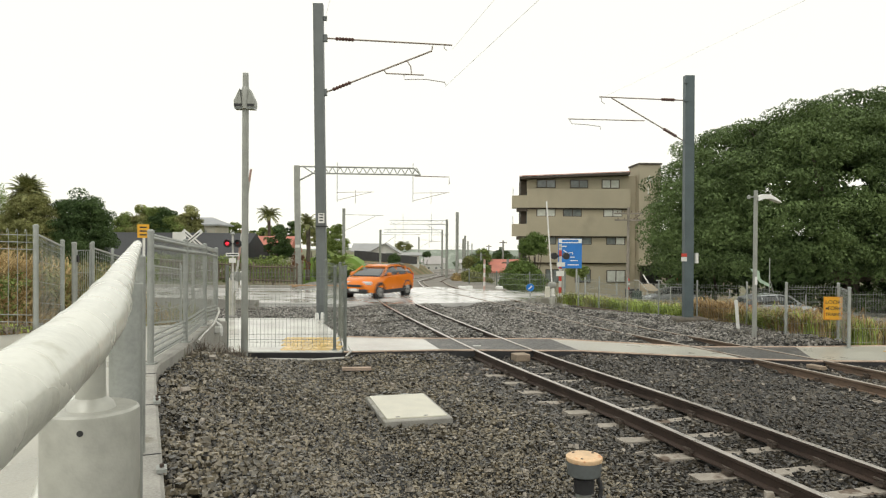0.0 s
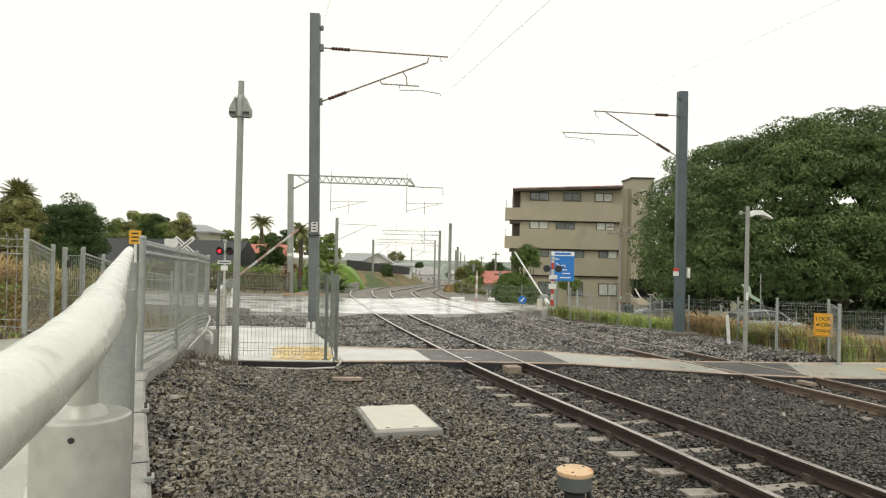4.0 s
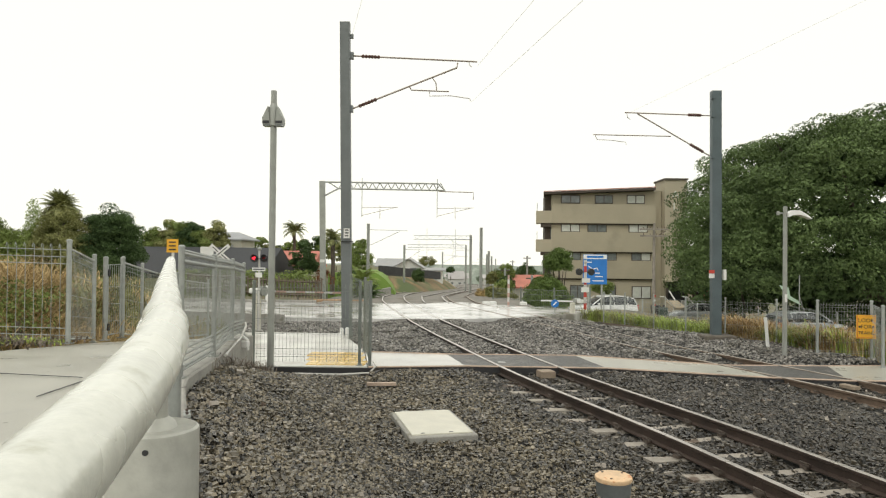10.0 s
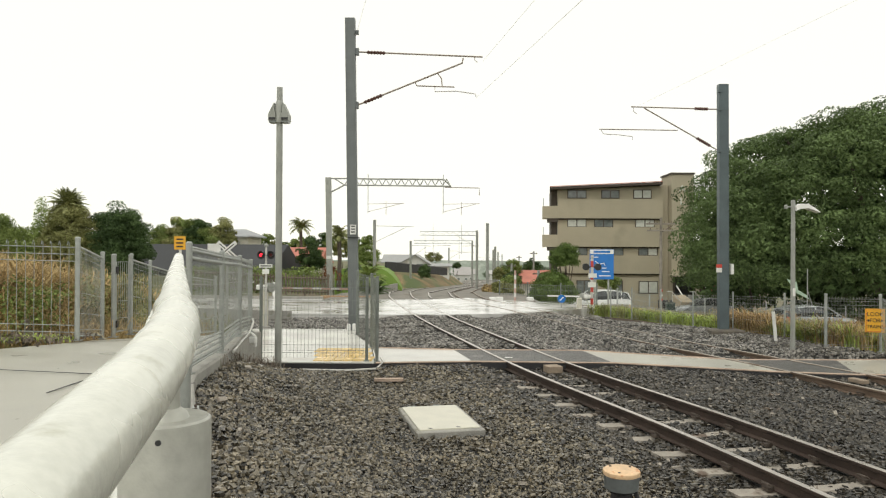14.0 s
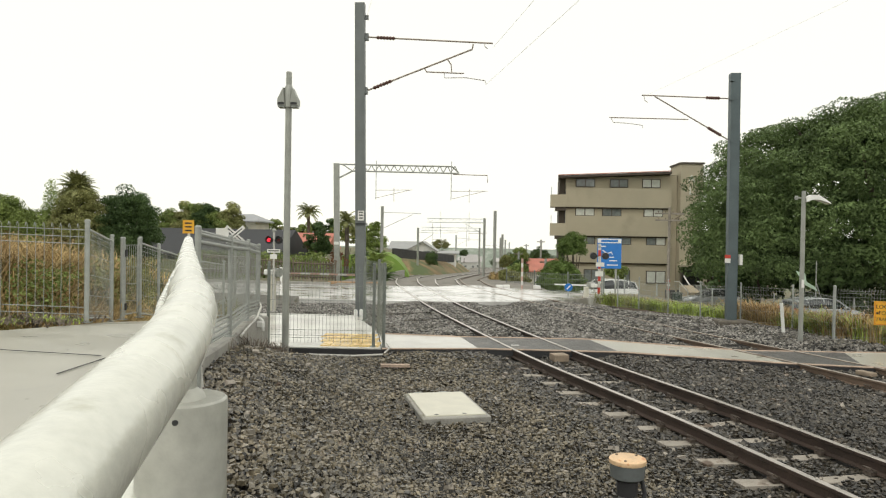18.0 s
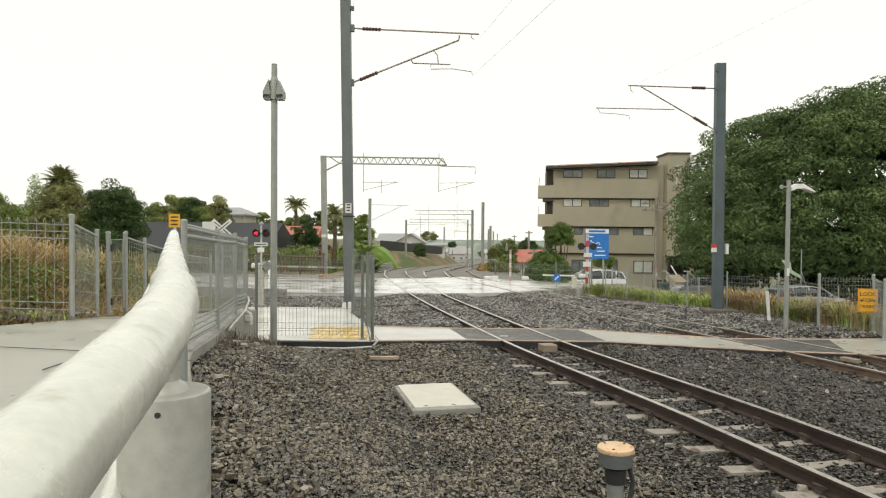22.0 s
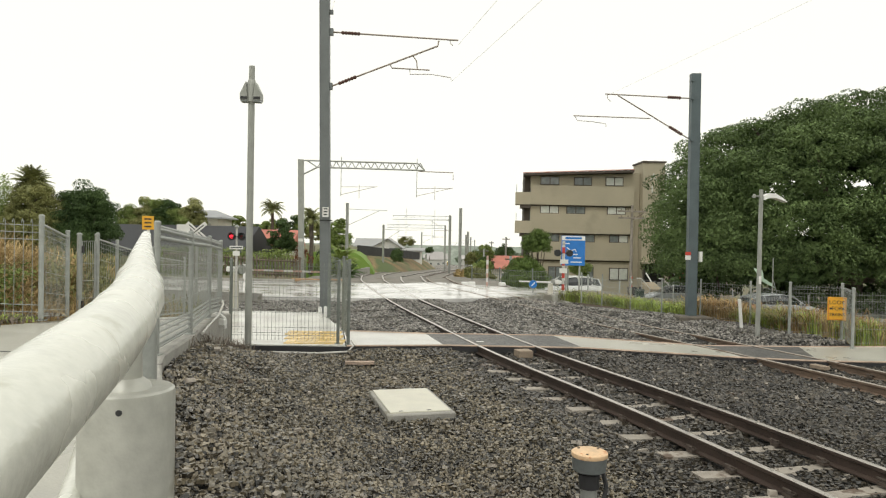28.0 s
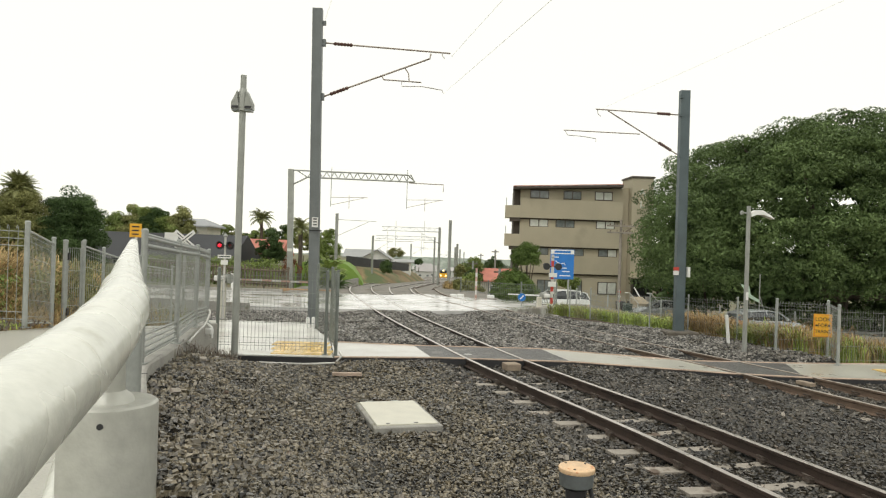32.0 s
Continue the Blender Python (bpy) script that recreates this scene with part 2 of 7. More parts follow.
BANNER = mat("banner_green", (0.42, 0.55, 0.42), 0.7, vary=0.1, scale=4, fine=40, bump=0.05)
BIN = mat("bin_green", (0.03, 0.06, 0.045), 0.5, vary=0.15, scale=8, fine=60)
TANWALL = mat("tan_render", (0.46, 0.38, 0.27), 0.85, vary=0.12, scale=2, fine=40, bump=0.15)
BOARD_DARK = mat("dark_board_fence", (0.05, 0.05, 0.05), 0.8, vary=0.3, scale=2, fine=20, bump=0.2)
# Far walls, roofs, hills and trees: haze is mixed into their base colours.
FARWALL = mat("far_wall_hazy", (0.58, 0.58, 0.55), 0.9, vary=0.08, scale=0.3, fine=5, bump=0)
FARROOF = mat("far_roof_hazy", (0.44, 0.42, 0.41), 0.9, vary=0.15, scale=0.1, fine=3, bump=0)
HAZE = mat("far_hill_hazy", (0.29, 0.33, 0.28), 0.95, vary=0.2, scale=0.06, fine=0.5, bump=0, stain=(0.40, 0.43, 0.38), stain_at=0.55, stain_scale=0.12)
FAR_TREE = mat("far_trees_hazy", (0.16, 0.20, 0.14), 0.95, vary=0.3, scale=0.05, fine=0.6, bump=0)
FADED = mat("faded_red_paint", (0.44, 0.29, 0.24), 0.6, vary=0.2, scale=5, fine=60, bump=0.05)
PALE = mat("weathered_white_paint", (0.56, 0.55, 0.52), 0.6, vary=0.12, scale=5, fine=60, bump=0.05)
STONE_DARK = mat("darker_stone", (0.037, 0.030, 0.020), 0.30, vary=0.4, scale=1.2, fine=50, bump=0.3, tint=(0.048, 0.041, 0.03), each=0.95, spec=0.7, stain=(0.14, 0.095, 0.06), stain_at=0.62, stain_scale=0.9)
RED_LIT = glow("signal_red_lit", (1.0, 0.02, 0.04), 2.2)
RED_LENS = mat("signal_red_lens", (0.20, 0.02, 0.02), 0.2, vary=0.2, scale=20, fine=60)
HEADLAMP = glow("train_headlamp", (1.0, 0.82, 0.35), 3.0)


def leaf_mat(name, color, tint, each=0.28):
    return mat(name, color, 0.55, vary=0.35, scale=0.5, fine=5, bump=0.0, tint=tint, each=each, spec=0.15)


LEAF_BIG = leaf_mat("leaf_dark_green", (0.074, 0.115, 0.040), (0.118, 0.168, 0.062), 0.25)
LEAF_MID = leaf_mat("leaf_green", (0.140, 0.195, 0.050), (0.225, 0.28, 0.085))
LEAF_DARK = leaf_mat("leaf_deep_green", (0.055, 0.095, 0.033), (0.090, 0.138, 0.050))
LEAF_OLIVE = leaf_mat("leaf_olive", (0.190, 0.205, 0.070), (0.275, 0.275, 0.11))
LEAF_BUSH = leaf_mat("leaf_clipped", (0.085, 0.135, 0.030), (0.135, 0.195, 0.055))
LEAF_RED = leaf_mat("leaf_russet", (0.18, 0.055, 0.025), (0.22, 0.10, 0.04))
LEAF_PALM = leaf_mat("palm_frond", (0.20, 0.22, 0.085), (0.30, 0.31, 0.14))
GRASS_DRY = leaf_mat("dry_grass", (0.36, 0.255, 0.105), (0.51, 0.385, 0.185), 0.4)
GRASS_GREEN = leaf_mat("green_grass", (0.25, 0.33, 0.06), (0.38, 0.46, 0.11), 0.45)
GRASS_RUSSET = leaf_mat("russet_grass", (0.27, 0.175, 0.075), (0.40, 0.28, 0.13), 0.45)


# ---- mesh tools ----
class Shape:
    """Points and faces of one mesh."""

    def __init__(self):
        self.v, self.f = [], []

    def add(self, pts, faces):
        k = len(self.v)
        self.v += [tuple(p) for p in pts]
        self.f += [tuple(i + k for i in f) for f in faces]
        return self

    def box(self, c, s, m=None, taper=(1, 1)):
        x, y, z = (a / 2 for a in s)
        pts = []
        for k in (-1, 1):
            tx, ty = taper if k > 0 else (1, 1)
            pts += [Vector((i * x * tx, j * y * ty, k * z)) for i, j in ((-1, -1), (1, -1), (1, 1), (-1, 1))]
        if m:
            pts = [m @ p for p in pts]
        c = Vector(c)
        return self.add([p + c for p in pts], [(3, 2, 1, 0), (4, 5, 6, 7), (0, 1, 5, 4), (1, 2, 6, 5), (2, 3, 7, 6), (3, 0, 4, 7)])

    def tube(self, pts, r, n=10, caps=True):
        """A round bar through pts; r is a radius or one for each point."""
        pts = [Vector(p) for p in pts]
        rs = r if isinstance(r, (list, tuple)) else [r] * len(pts)
        rings, side = [], None
        for i, p in enumerate(pts):
            d = (pts[min(i + 1, len(pts) - 1)] - pts[max(i - 1, 0)]).normalized()
            if side is None:
                side = d.cross(Vector((0, 0, 1)) if abs(d.z) < 0.9 else Vector((1, 0, 0))).normalized()
            side = (side - d * side.dot(d)).normalized()
            up = d.cross(side)
            rings.append([p + rs[i] * (math.cos(a) * side + math.sin(a) * up) for a in (2 * math.pi * k / n for k in range(n))])
        faces = []
        for i in range(len(pts) - 1):
            for k in range(n):
                a, b = i * n + k, i * n + (k + 1) % n
                faces.append((a, a + n, b + n, b))
        if caps:
            faces.append(tuple(range(n)))
            faces.append(tuple((len(pts) - 1) * n + k for k in reversed(range(n))))
        return self.add([p for ring in rings for p in ring], faces)

    def prism(self, poly, z0, z1):
        """An upright block over a plan outline, given anticlockwise; z0 and z1 may be one height for each corner."""
        n = len(poly)
        lo = z0 if isinstance(z0, (list, tuple)) else [z0] * n
        hi = z1 if isinstance(z1, (list, tuple)) else [z1] * n
        pts = [(p[0], p[1], lo[i]) for i, p in enumerate(poly)] + [(p[0], p[1], hi[i]) for i, p in enumerate(poly)]
        faces = [tuple(reversed(range(n))), tuple(range(n, 2 * n))]
        faces += [(i, (i + 1) % n, (i + 1) % n + n, i + n) for i in range(n)]
        return self.add(pts, faces)

    def lathe(self, profile, n=20, at=(0, 0, 0)):
        pts, faces = [], []
        for r, z in profile:
            pts += [(at[0] + r * math.cos(2 * math.pi * k / n), at[1] + r * math.sin(2 * math.pi * k / n), at[2] + z) for k in range(n)]
        for i in range(len(profile) - 1):
            for k in range(n):
                a, b = i * n + k, i * n + (k + 1) % n
                faces.append((a, b, b + n, a + n))
        faces.append(tuple(reversed(range(n))))
        faces.append(tuple((len(profile) - 1) * n + k for k in range(n)))
        return self.add(pts, faces)

    def mesh(self, name, material, smooth=False, bevel=0.0):
        me = bpy.data.meshes.new(name)
        me.from_pydata(self.v, [], self.f)
        me.materials.append(material)
        if bevel:
            bm = bmesh.new()
            bm.from_mesh(me)
            bmesh.ops.bevel(bm, geom=list(bm.edges), offset=bevel, segments=1, affect="EDGES", clamp_overlap=True)
            bm.to_mesh(me)
            bm.free()
        if smooth:
            me.polygons.foreach_set("use_smooth", [True] * len(me.polygons))
            me.set_sharp_from_angle(angle=radians(40))
        me.update()
        return me


def part(name, shape, material, parent, label="", smooth=False, bevel=0.0):
    ob = new(name, shape.mesh(name, material, smooth, bevel))
    ob.parent = parent
    if label:
        tagged(ob, label)
    return ob


def thing(name, label, category, at=(0, 0, 0), rz=0, group="", kind=""):
    ob = new(name)
    ob.empty_display_size = 0.2
    ob.matrix_basis = pose(*at, 0, 0, rz)
    return tagged(ob, label, category, group, kind)


def solid(name, shape, material, label, category, kind="", group="", smooth=False, bevel=0.0):
    return tagged(new(name, shape.mesh(name, material, smooth, bevel)), label, category, group, kind)


def spline(pts, step=0.6):
    """A smooth line through plan points, evenly stepped."""
    pts = [Vector((*p, 0)) if len(p) == 2 else Vector(p) for p in pts]
    ext = [2 * pts[0] - pts[1], *pts, 2 * pts[-1] - pts[-2]]
    dense = []
    for i in range(1, len(ext) - 2):
        a, b, c, d = ext[i - 1:i + 3]
        for k in range(24):
            t = k / 24
            dense.append(0.5 * (2 * b + (c - a) * t + (2 * a - 5 * b + 4 * c - d) * t * t + (3 * b - a - 3 * c + d) * t ** 3))
    dense.append(pts[-1])
    out, left = [dense[0]], step
    for a, b in zip(dense, dense[1:]):
        seg = (b - a).length
        while left <= seg:
            out.append(a + (b - a) * (left / seg))
            a, seg, left = out[-1], seg - left, step
        left -= seg
    return out


def offset(line, d):
    """The line shifted d metres to its right."""
    res = []
    for i, p in enumerate(line):
        t = (line[min(i + 1, len(line) - 1)] - line[max(i - 1, 0)]).normalized()
        res.append(p + Vector((t.y, -t.x, 0)) * d)
    return res


def sweep(shape, line, profile):
    """Sweep an outline (sideways, up) along a line."""
    n = len(profile)
    pts, faces = [], []
    for i, p in enumerate(line):
        t = (line[min(i + 1, len(line) - 1)] - line[max(i - 1, 0)]).normalized()
        s = Vector((t.y, -t.x, 0)).normalized()
        pts += [p + s * a + Vector((0, 0, b)) for a, b in profile]
    for i in range(len(line) - 1):
        for k in range(n):
            a, b = i * n + k, i * n + (k + 1) % n
            faces.append((a, b, b + n, a + n))
    faces += [tuple(range(n)), tuple((len(line) - 1) * n + k for k in reversed(range(n)))]
    return shape.add(pts, faces)


# ---- lie of the land ----
def smooth(t):
    t = max(0.0, min(1.0, t))
    return t * t * (3 - 2 * t)


def land(x, y):
    """Height of the ground: level by the tracks, falling away behind the verge fence."""
    s = (x - 8.2) * 0.91 + (y - 17.7) * 0.41  # metres beyond the verge fence
    z = -0.3
    if s > 0:
        z -= 2.6 * (1 - math.exp(-s / 13))
    z += -0.035 * max(0.0, min(y, 400) - 36) * smooth((x + 30) / 22) - (0.75 if -8 < x < 14 and y > 40 else 0)
    z -= 0.03 * max(0.0, y - 400)
    z += 1.2 * smooth((-x - 6.4) / 1.5) * smooth((19.0 - y) / 3.0)  # rough grass beside the ramp
    z += 0.5 * smooth((-x - 9) / 8) * smooth((y - 14) / 8)
    z += 2.5 * smooth((-x - 6) / 12) * smooth((y - 38) / 25) * (1 - smooth((y - 75) / 30))  # the bank beyond the road
    return z


def grid(xs, ys, height, name, material, label, category, kind="structure"):
    pts = [(x, y, height(x, y)) for y in ys for x in xs]
    n = len(xs)
    faces = [(j * n + i, j * n + i + 1, (j + 1) * n + i + 1, (j + 1) * n + i) for j in range(len(ys) - 1) for i in range(n - 1)]
    return solid(name, Shape().add(pts, faces), material, label, category, kind, smooth=True)


XS = [-2500, -1200, -600, -300, -160, -100] + [-70 + 3 * i for i in range(48)] + [80, 100, 160, 300, 600, 1200, 2500]
YS = [-2500, -800, -300, -120, -60, -30, -15] + [-8 + 3 * i for i in range(45)] + [140, 170, 220, 300, 420, 600, 900, 1500, 3500]
ground = grid(XS, YS, land, "ground", LAWN, "grass and earth ground falling away from the railway", "ground")



def grade(y):
    """Height of the rails: level up to the road, then falling away."""
    return -0.035 * max(0.0, y - 36) * smooth((y - 36) / 8) if y < 400 else -0.035 * 364


def rails_line(pts):
    return [Vector((p.x, p.y, grade(p.y))) for p in spline(pts, 0.7)]


TRACK_A = rails_line([(6.6, -8), (5.75, -2), (4.83, 3), (3.68, 7.3), (3.10, 9.3), (1.83, 13.15), (0.68, 17.5), (-0.84, 23.8), (-2.45, 32), (-3.15, 37), (-3.75, 48.5), (-3.05, 68.5), (-0.8, 96), (2.5, 122), (5.6, 165), (6.5, 230), (4, 320)])
TRACK_B = rails_line([(11.4, -8), (10.4, -1), (9.2, 5), (8.1, 9), (7.02, 12.55), (5.97, 15.4), (5.0, 18), (3.95, 22), (2.8, 26), (0.75, 33.5), (0.25, 40), (0.4, 48), (2.6, 76), (6.0, 110), (9.6, 165), (10.5, 230), (8, 320)])
TRACK_C = rails_line([(-0.75, 33.4), (-1.05, 37), (-1.15, 44.7), (0.0, 62.7), (2.9, 96)])

BED_LEFT = [(1.9, -8), (0.05, -0.5), (-0.22, 0.67), (-1.25, 3.2), (-2.55, 6.5), (-3.05, 8.93), (-3.55, 11.24), (-4.3, 13.5), (-8, 19.5), (-11, 21.3)]


def bed_height(x, y):
    """Ballast surface, banked up against the ramp wall."""
    z = -0.155
    edge = np.interp(y, [-8, -0.5, 0.67, 3.2, 6.5, 8.93, 11.24, 13.0], [1.9, 0.05, -0.22, -1.25, -2.55, -3.03, -3.52, -3.82])
    near = x - float(edge)
    if y < 13.4:
        top = float(np.interp(y, [0, 6, 7.5, 9, 11.2, 12.6, 13.4], [0.98, 0.97, 0.95, 0.88, 0.5, 0.2, 0.05]))
        z += top * (1 - smooth(near / 2.5))
    mid = float(np.interp(y, [-8, -2, 3, 7.3, 9.3, 13.15, 17.5], [6.6, 5.75, 4.72, 3.62, 3.07, 1.83, 0.68]))
    if y < 14:
        z -= 0.035 * (1 - smooth((abs(x - mid) - 1.15) / 0.5))
    if y > 14:
        z += 0.135 * (1 - smooth((abs(x - float(np.interp(y, [12, 15.3, 18, 22, 26], [7.15, 5.95, 5.0, 3.95, 2.8]))) - 0.9) / 0.8)) * smooth((y - 15.2) / 1.5)
    if y > 15.5:
        z += 0.095 * (1 - smooth((abs(x - float(np.interp(y, [13.15, 17.5, 23.8, 32], [1.83, 0.68, -0.84, -2.45]))) - 1.1) / 0.8)) * smooth((y - 15.9) / 1.0)
    if 12.2 < y < 14.2 and x > -1.6:
        z += 0.075 * smooth((y - 12.2) / 1.2) * smooth((abs(x - mid) - 0.9) / 0.4)
    if y > 14.4:
        verge_x = float(np.interp(y, [14.5, 17.7, 20.8, 24.6], [9.3, 8.3, 7.1, 5.5]))
        z += 0.23 * smooth((x - verge_x + 2.5) / 1.5) * smooth((25.0 - y) / 6) * smooth((y - 14.4) / 0.6)
    return z + 0.018 * noise.noise(Vector((x * 1.3, y * 1.3, 0)))


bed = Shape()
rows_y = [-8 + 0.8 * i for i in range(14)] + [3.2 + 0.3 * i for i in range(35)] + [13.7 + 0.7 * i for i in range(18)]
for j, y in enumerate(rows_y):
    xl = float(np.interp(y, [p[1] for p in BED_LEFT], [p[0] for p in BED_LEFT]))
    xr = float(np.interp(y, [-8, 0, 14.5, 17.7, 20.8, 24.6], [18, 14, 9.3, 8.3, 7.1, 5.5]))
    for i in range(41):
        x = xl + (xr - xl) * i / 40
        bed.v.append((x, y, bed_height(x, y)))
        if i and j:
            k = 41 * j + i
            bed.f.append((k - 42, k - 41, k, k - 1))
solid("ballast", bed, BALLAST, "near-black bed under the stones, shade of their gaps in its colour", "ballast", "structure", smooth=True)

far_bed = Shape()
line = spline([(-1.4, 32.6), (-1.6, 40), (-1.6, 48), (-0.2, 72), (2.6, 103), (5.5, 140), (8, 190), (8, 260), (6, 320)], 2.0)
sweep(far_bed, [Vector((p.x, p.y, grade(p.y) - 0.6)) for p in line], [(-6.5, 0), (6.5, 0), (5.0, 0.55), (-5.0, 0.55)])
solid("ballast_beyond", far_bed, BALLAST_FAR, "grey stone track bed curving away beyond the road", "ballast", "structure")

# ---- tracks ----
HEAD = [(-0.036, 0.0), (-0.036, -0.03), (-0.01, -0.045), (-0.009, -0.125), (-0.062, -0.14), (-0.062, -0.155), (0.062, -0.155), (0.062, -0.14), (0.009, -0.125), (0.01, -0.045), (0.036, -0.03), (0.036, 0.0)]


def track(line, name, label, top=None, side_mat=None):
    t = thing(name, label, "railway track")
    for side in (-0.57, 0.57):
        rail = part("rail", sweep(Shape(), offset(line, side), HEAD), side_mat or RUST, t, "rusty brown steel rail")
        part("rail_head", sweep(Shape(), [p + Vector((0, 0, 0.001)) for p in offset(line, side)], [(-0.035, 0.0), (0.035, 0.0), (0.03, 0.005), (-0.03, 0.005)]), top or RAILTOP, rail, "running surface")
    return t


track_a = track(TRACK_A, "railway_track", "single railway track with polished rusty rails on concrete sleepers")
track_b = track(TRACK_B, "railway_track", "second railway track beside the verge, rusty rails in stone", SLEEPER, RUST_DRY)

sleeper_mesh = Shape()
for side in (-1, 1):
    sleeper_mesh.add([(side * 1.05, -0.12, -0.35), (side * 1.05, 0.12, -0.35), (side * 1.05, -0.105, -0.158), (side * 1.05, 0.105, -0.158),
                      (side * 0.35, -0.11, -0.35), (side * 0.35, 0.11, -0.35), (side * 0.35, -0.085, -0.185), (side * 0.35, 0.085, -0.185)],
                     [(0, 1, 3, 2), (4, 6, 7, 5), (2, 3, 7, 6), (0, 2, 6, 4), (1, 5, 7, 3)] if side > 0 else [(0, 2, 3, 1), (4, 5, 7, 6), (2, 6, 7, 3), (0, 4, 6, 2), (1, 3, 7, 5)])
sleeper_mesh.add([(-0.35, -0.085, -0.185), (0.35, -0.085, -0.185), (0.35, 0.085, -0.185), (-0.35, 0.085, -0.185), (-0.35, -0.11, -0.35), (0.35, -0.11, -0.35), (0.35, 0.11, -0.35), (-0.35, 0.11, -0.35)],
                 [(0, 1, 2, 3), (0, 4, 5, 1), (2, 6, 7, 3)])
for _i, _p in enumerate(sleeper_mesh.v):
    sleeper_mesh.v[_i] = (_p[0], _p[1], _p[2] + 0.002)
SLEEPER_ME = sleeper_mesh.mesh("sleeper", SLEEPER)
CLIPS = []
for side in (-0.57, 0.57):
    for s in (-1, 1):
        clip_shape = Shape()
        x = side + s * 0.085
        clip_shape.box((x, 0, -0.14), (0.07, 0.10, 0.035))
        clip_shape.tube([(x - s * 0.02, -0.06, -0.11), (x + s * 0.03, -0.05, -0.085), (x + s * 0.03, 0.05, -0.085), (x - s * 0.02, 0.06, -0.11)], 0.011, 5)
        CLIPS.append(clip_shape.mesh("rail_clip", CLIP))


def lay_sleepers(line, owner, y0, y1):
    for p, q in zip(line, line[1:]):
        if y0 < p.y < y1 and not 13.5 < p.y < 15.9 and not 24 < p.y < 33:
            d = q - p
            m = Matrix.Translation(p) @ Matrix.Rotation(math.atan2(d.y, d.x) - math.pi / 2, 4, "Z")
            m = m @ pose(random.uniform(-0.04, 0.04), 0, random.uniform(-0.012, 0.008), 0, random.uniform(-0.5, 0.5), random.uniform(-1, 1))
            for name, me in [("sleeper", SLEEPER_ME)] + ([("rail_clip", c) for c in CLIPS] if p.y < 13.6 else []):
                ob = new(name, me)
                ob.parent, ob.matrix_basis = owner, m


track_c = track(TRACK_C, "railway_track", "siding track curving away beyond the road")
lay_sleepers(TRACK_A, track_a, 1.5, 44)
lay_sleepers(TRACK_B, track_b, 6, 44)

# ---- road and crossings ----
ROAD_MID = spline([(60, 48, -3.2), (30, 44.5, -2.3), (17, 43, -1.75), (9.5, 39.5, -1.2), (4.2, 33, -0.12), (0, 28.9, -0.006), (-6, 28.5, 0.0), (-10, 27.0, 0.15), (-14, 24.4, 0.4), (-20, 20.6, 0.8), (-40, 6, 1.0)], 1.2)
road_shape = Shape()
sweep(road_shape, ROAD_MID, [(-4.0, -0.4), (4.0, -0.4), (4.0, 0.0), (-4.0, 0.0)])
road = solid("road", road_shape, ROAD, "wet asphalt road crossing the railway, reflected sky in its colour", "road", "structure")
kerb_shape = Shape()
for side in (-4.15, 4.15):
    run = [p for p in offset(ROAD_MID, side) if not -5.5 < p.x < 5.5]
    for k in (lambda p: p.x < 0, lambda p: p.x > 0):
        sweep(kerb_shape, [p for p in run if k(p)], [(-0.14, -0.4), (0.14, -0.4), (0.12, 0.11), (-0.12, 0.11)])
solid("kerb", kerb_shape, KERB, "pale concrete kerb along the road", "kerb", "structure")

solid("timber_kerb", Shape().box((-5.7, 34.9, -0.06), (2.6, 0.2, 0.14), Matrix.Rotation(-0.06, 3, "Z")), ORANGE_EARTH, "weathered orange timber kerb beyond the road", "kerb", bevel=0.02)

# ---- walking path over the tracks, slab and ramp ----
def slab(name, poly, top, depth, material, label, parent=None, category="", bevel=0.0):
    n = len(poly)
    tops = top if isinstance(top, (list, tuple)) else [top] * n
    shape = Shape().prism(poly, [t - depth for t in tops], list(tops))
    if parent:
        return part(name, shape, material, parent, label, bevel=bevel)
    return solid(name, shape, material, label, category or "paving", "structure", bevel=bevel)


crossing = thing("pedestrian_crossing", "wet concrete and asphalt foot crossing laid level with the rails", "foot crossing", kind="structure")
NEAR = [(-1.66, 13.78), (0.30, 14.06), (3.13, 14.03), (6.07, 13.12), (7.35, 12.90), (12.5, 12.9)]
FARX = [(-2.0, 16.0), (-0.1, 15.75), (2.80, 15.79), (5.82, 14.6), (7.89, 14.67), (12.5, 15.2)]
for i, (m, name, label) in enumerate(((PANEL, "concrete_panel", "pale wet concrete panel"), (ASPHALT, "asphalt_panel", "dark patched asphalt panel between and beside the rails"), (CONCRETE, "concrete_panel", "greenish grey wet concrete panel"), (ASPHALT, "asphalt_panel", "dark asphalt panel"), (CONCRETE, "concrete_panel", "grey concrete apron"))):
    slab(name, [NEAR[i], NEAR[i + 1], FARX[i + 1], FARX[i]], -0.012 + 0.003 * (i % 2), 0.1, m, label, crossing)
for a, b in zip(NEAR, NEAR[1:]):
    # Added dark strip: the shaded gap below the panel edge, as colour.
    part("edge_shade", Shape().prism([(a[0], a[1] - 0.03), (b[0], b[1] - 0.03), (b[0], b[1] - 0.002), (a[0], a[1] - 0.002)], -0.25, -0.03), PLASTIC, crossing, "dark strip painted as the shade under the panels")
for edge in (NEAR, FARX):
    for a, b in zip(edge, edge[1:]):
        part("edge_board", Shape().tube([(*a, -0.012), (*b, -0.012)], 0.022, 4), EDGE, crossing, "weathered orange-brown edge board")
part("packing_block", Shape().box((1.86, 13.72, -0.09), (0.3, 0.3, 0.14), Matrix.Rotation(0.25, 3, "Z")), TAN, crossing, "timber packing block between the rails", bevel=0.01)
part("packing_block", Shape().box((7.12, 12.5, -0.05), (0.15, 0.32, 0.07), Matrix.Rotation(0.35, 3, "Z")), TAN, crossing, "timber packing block between the rails", bevel=0.01)
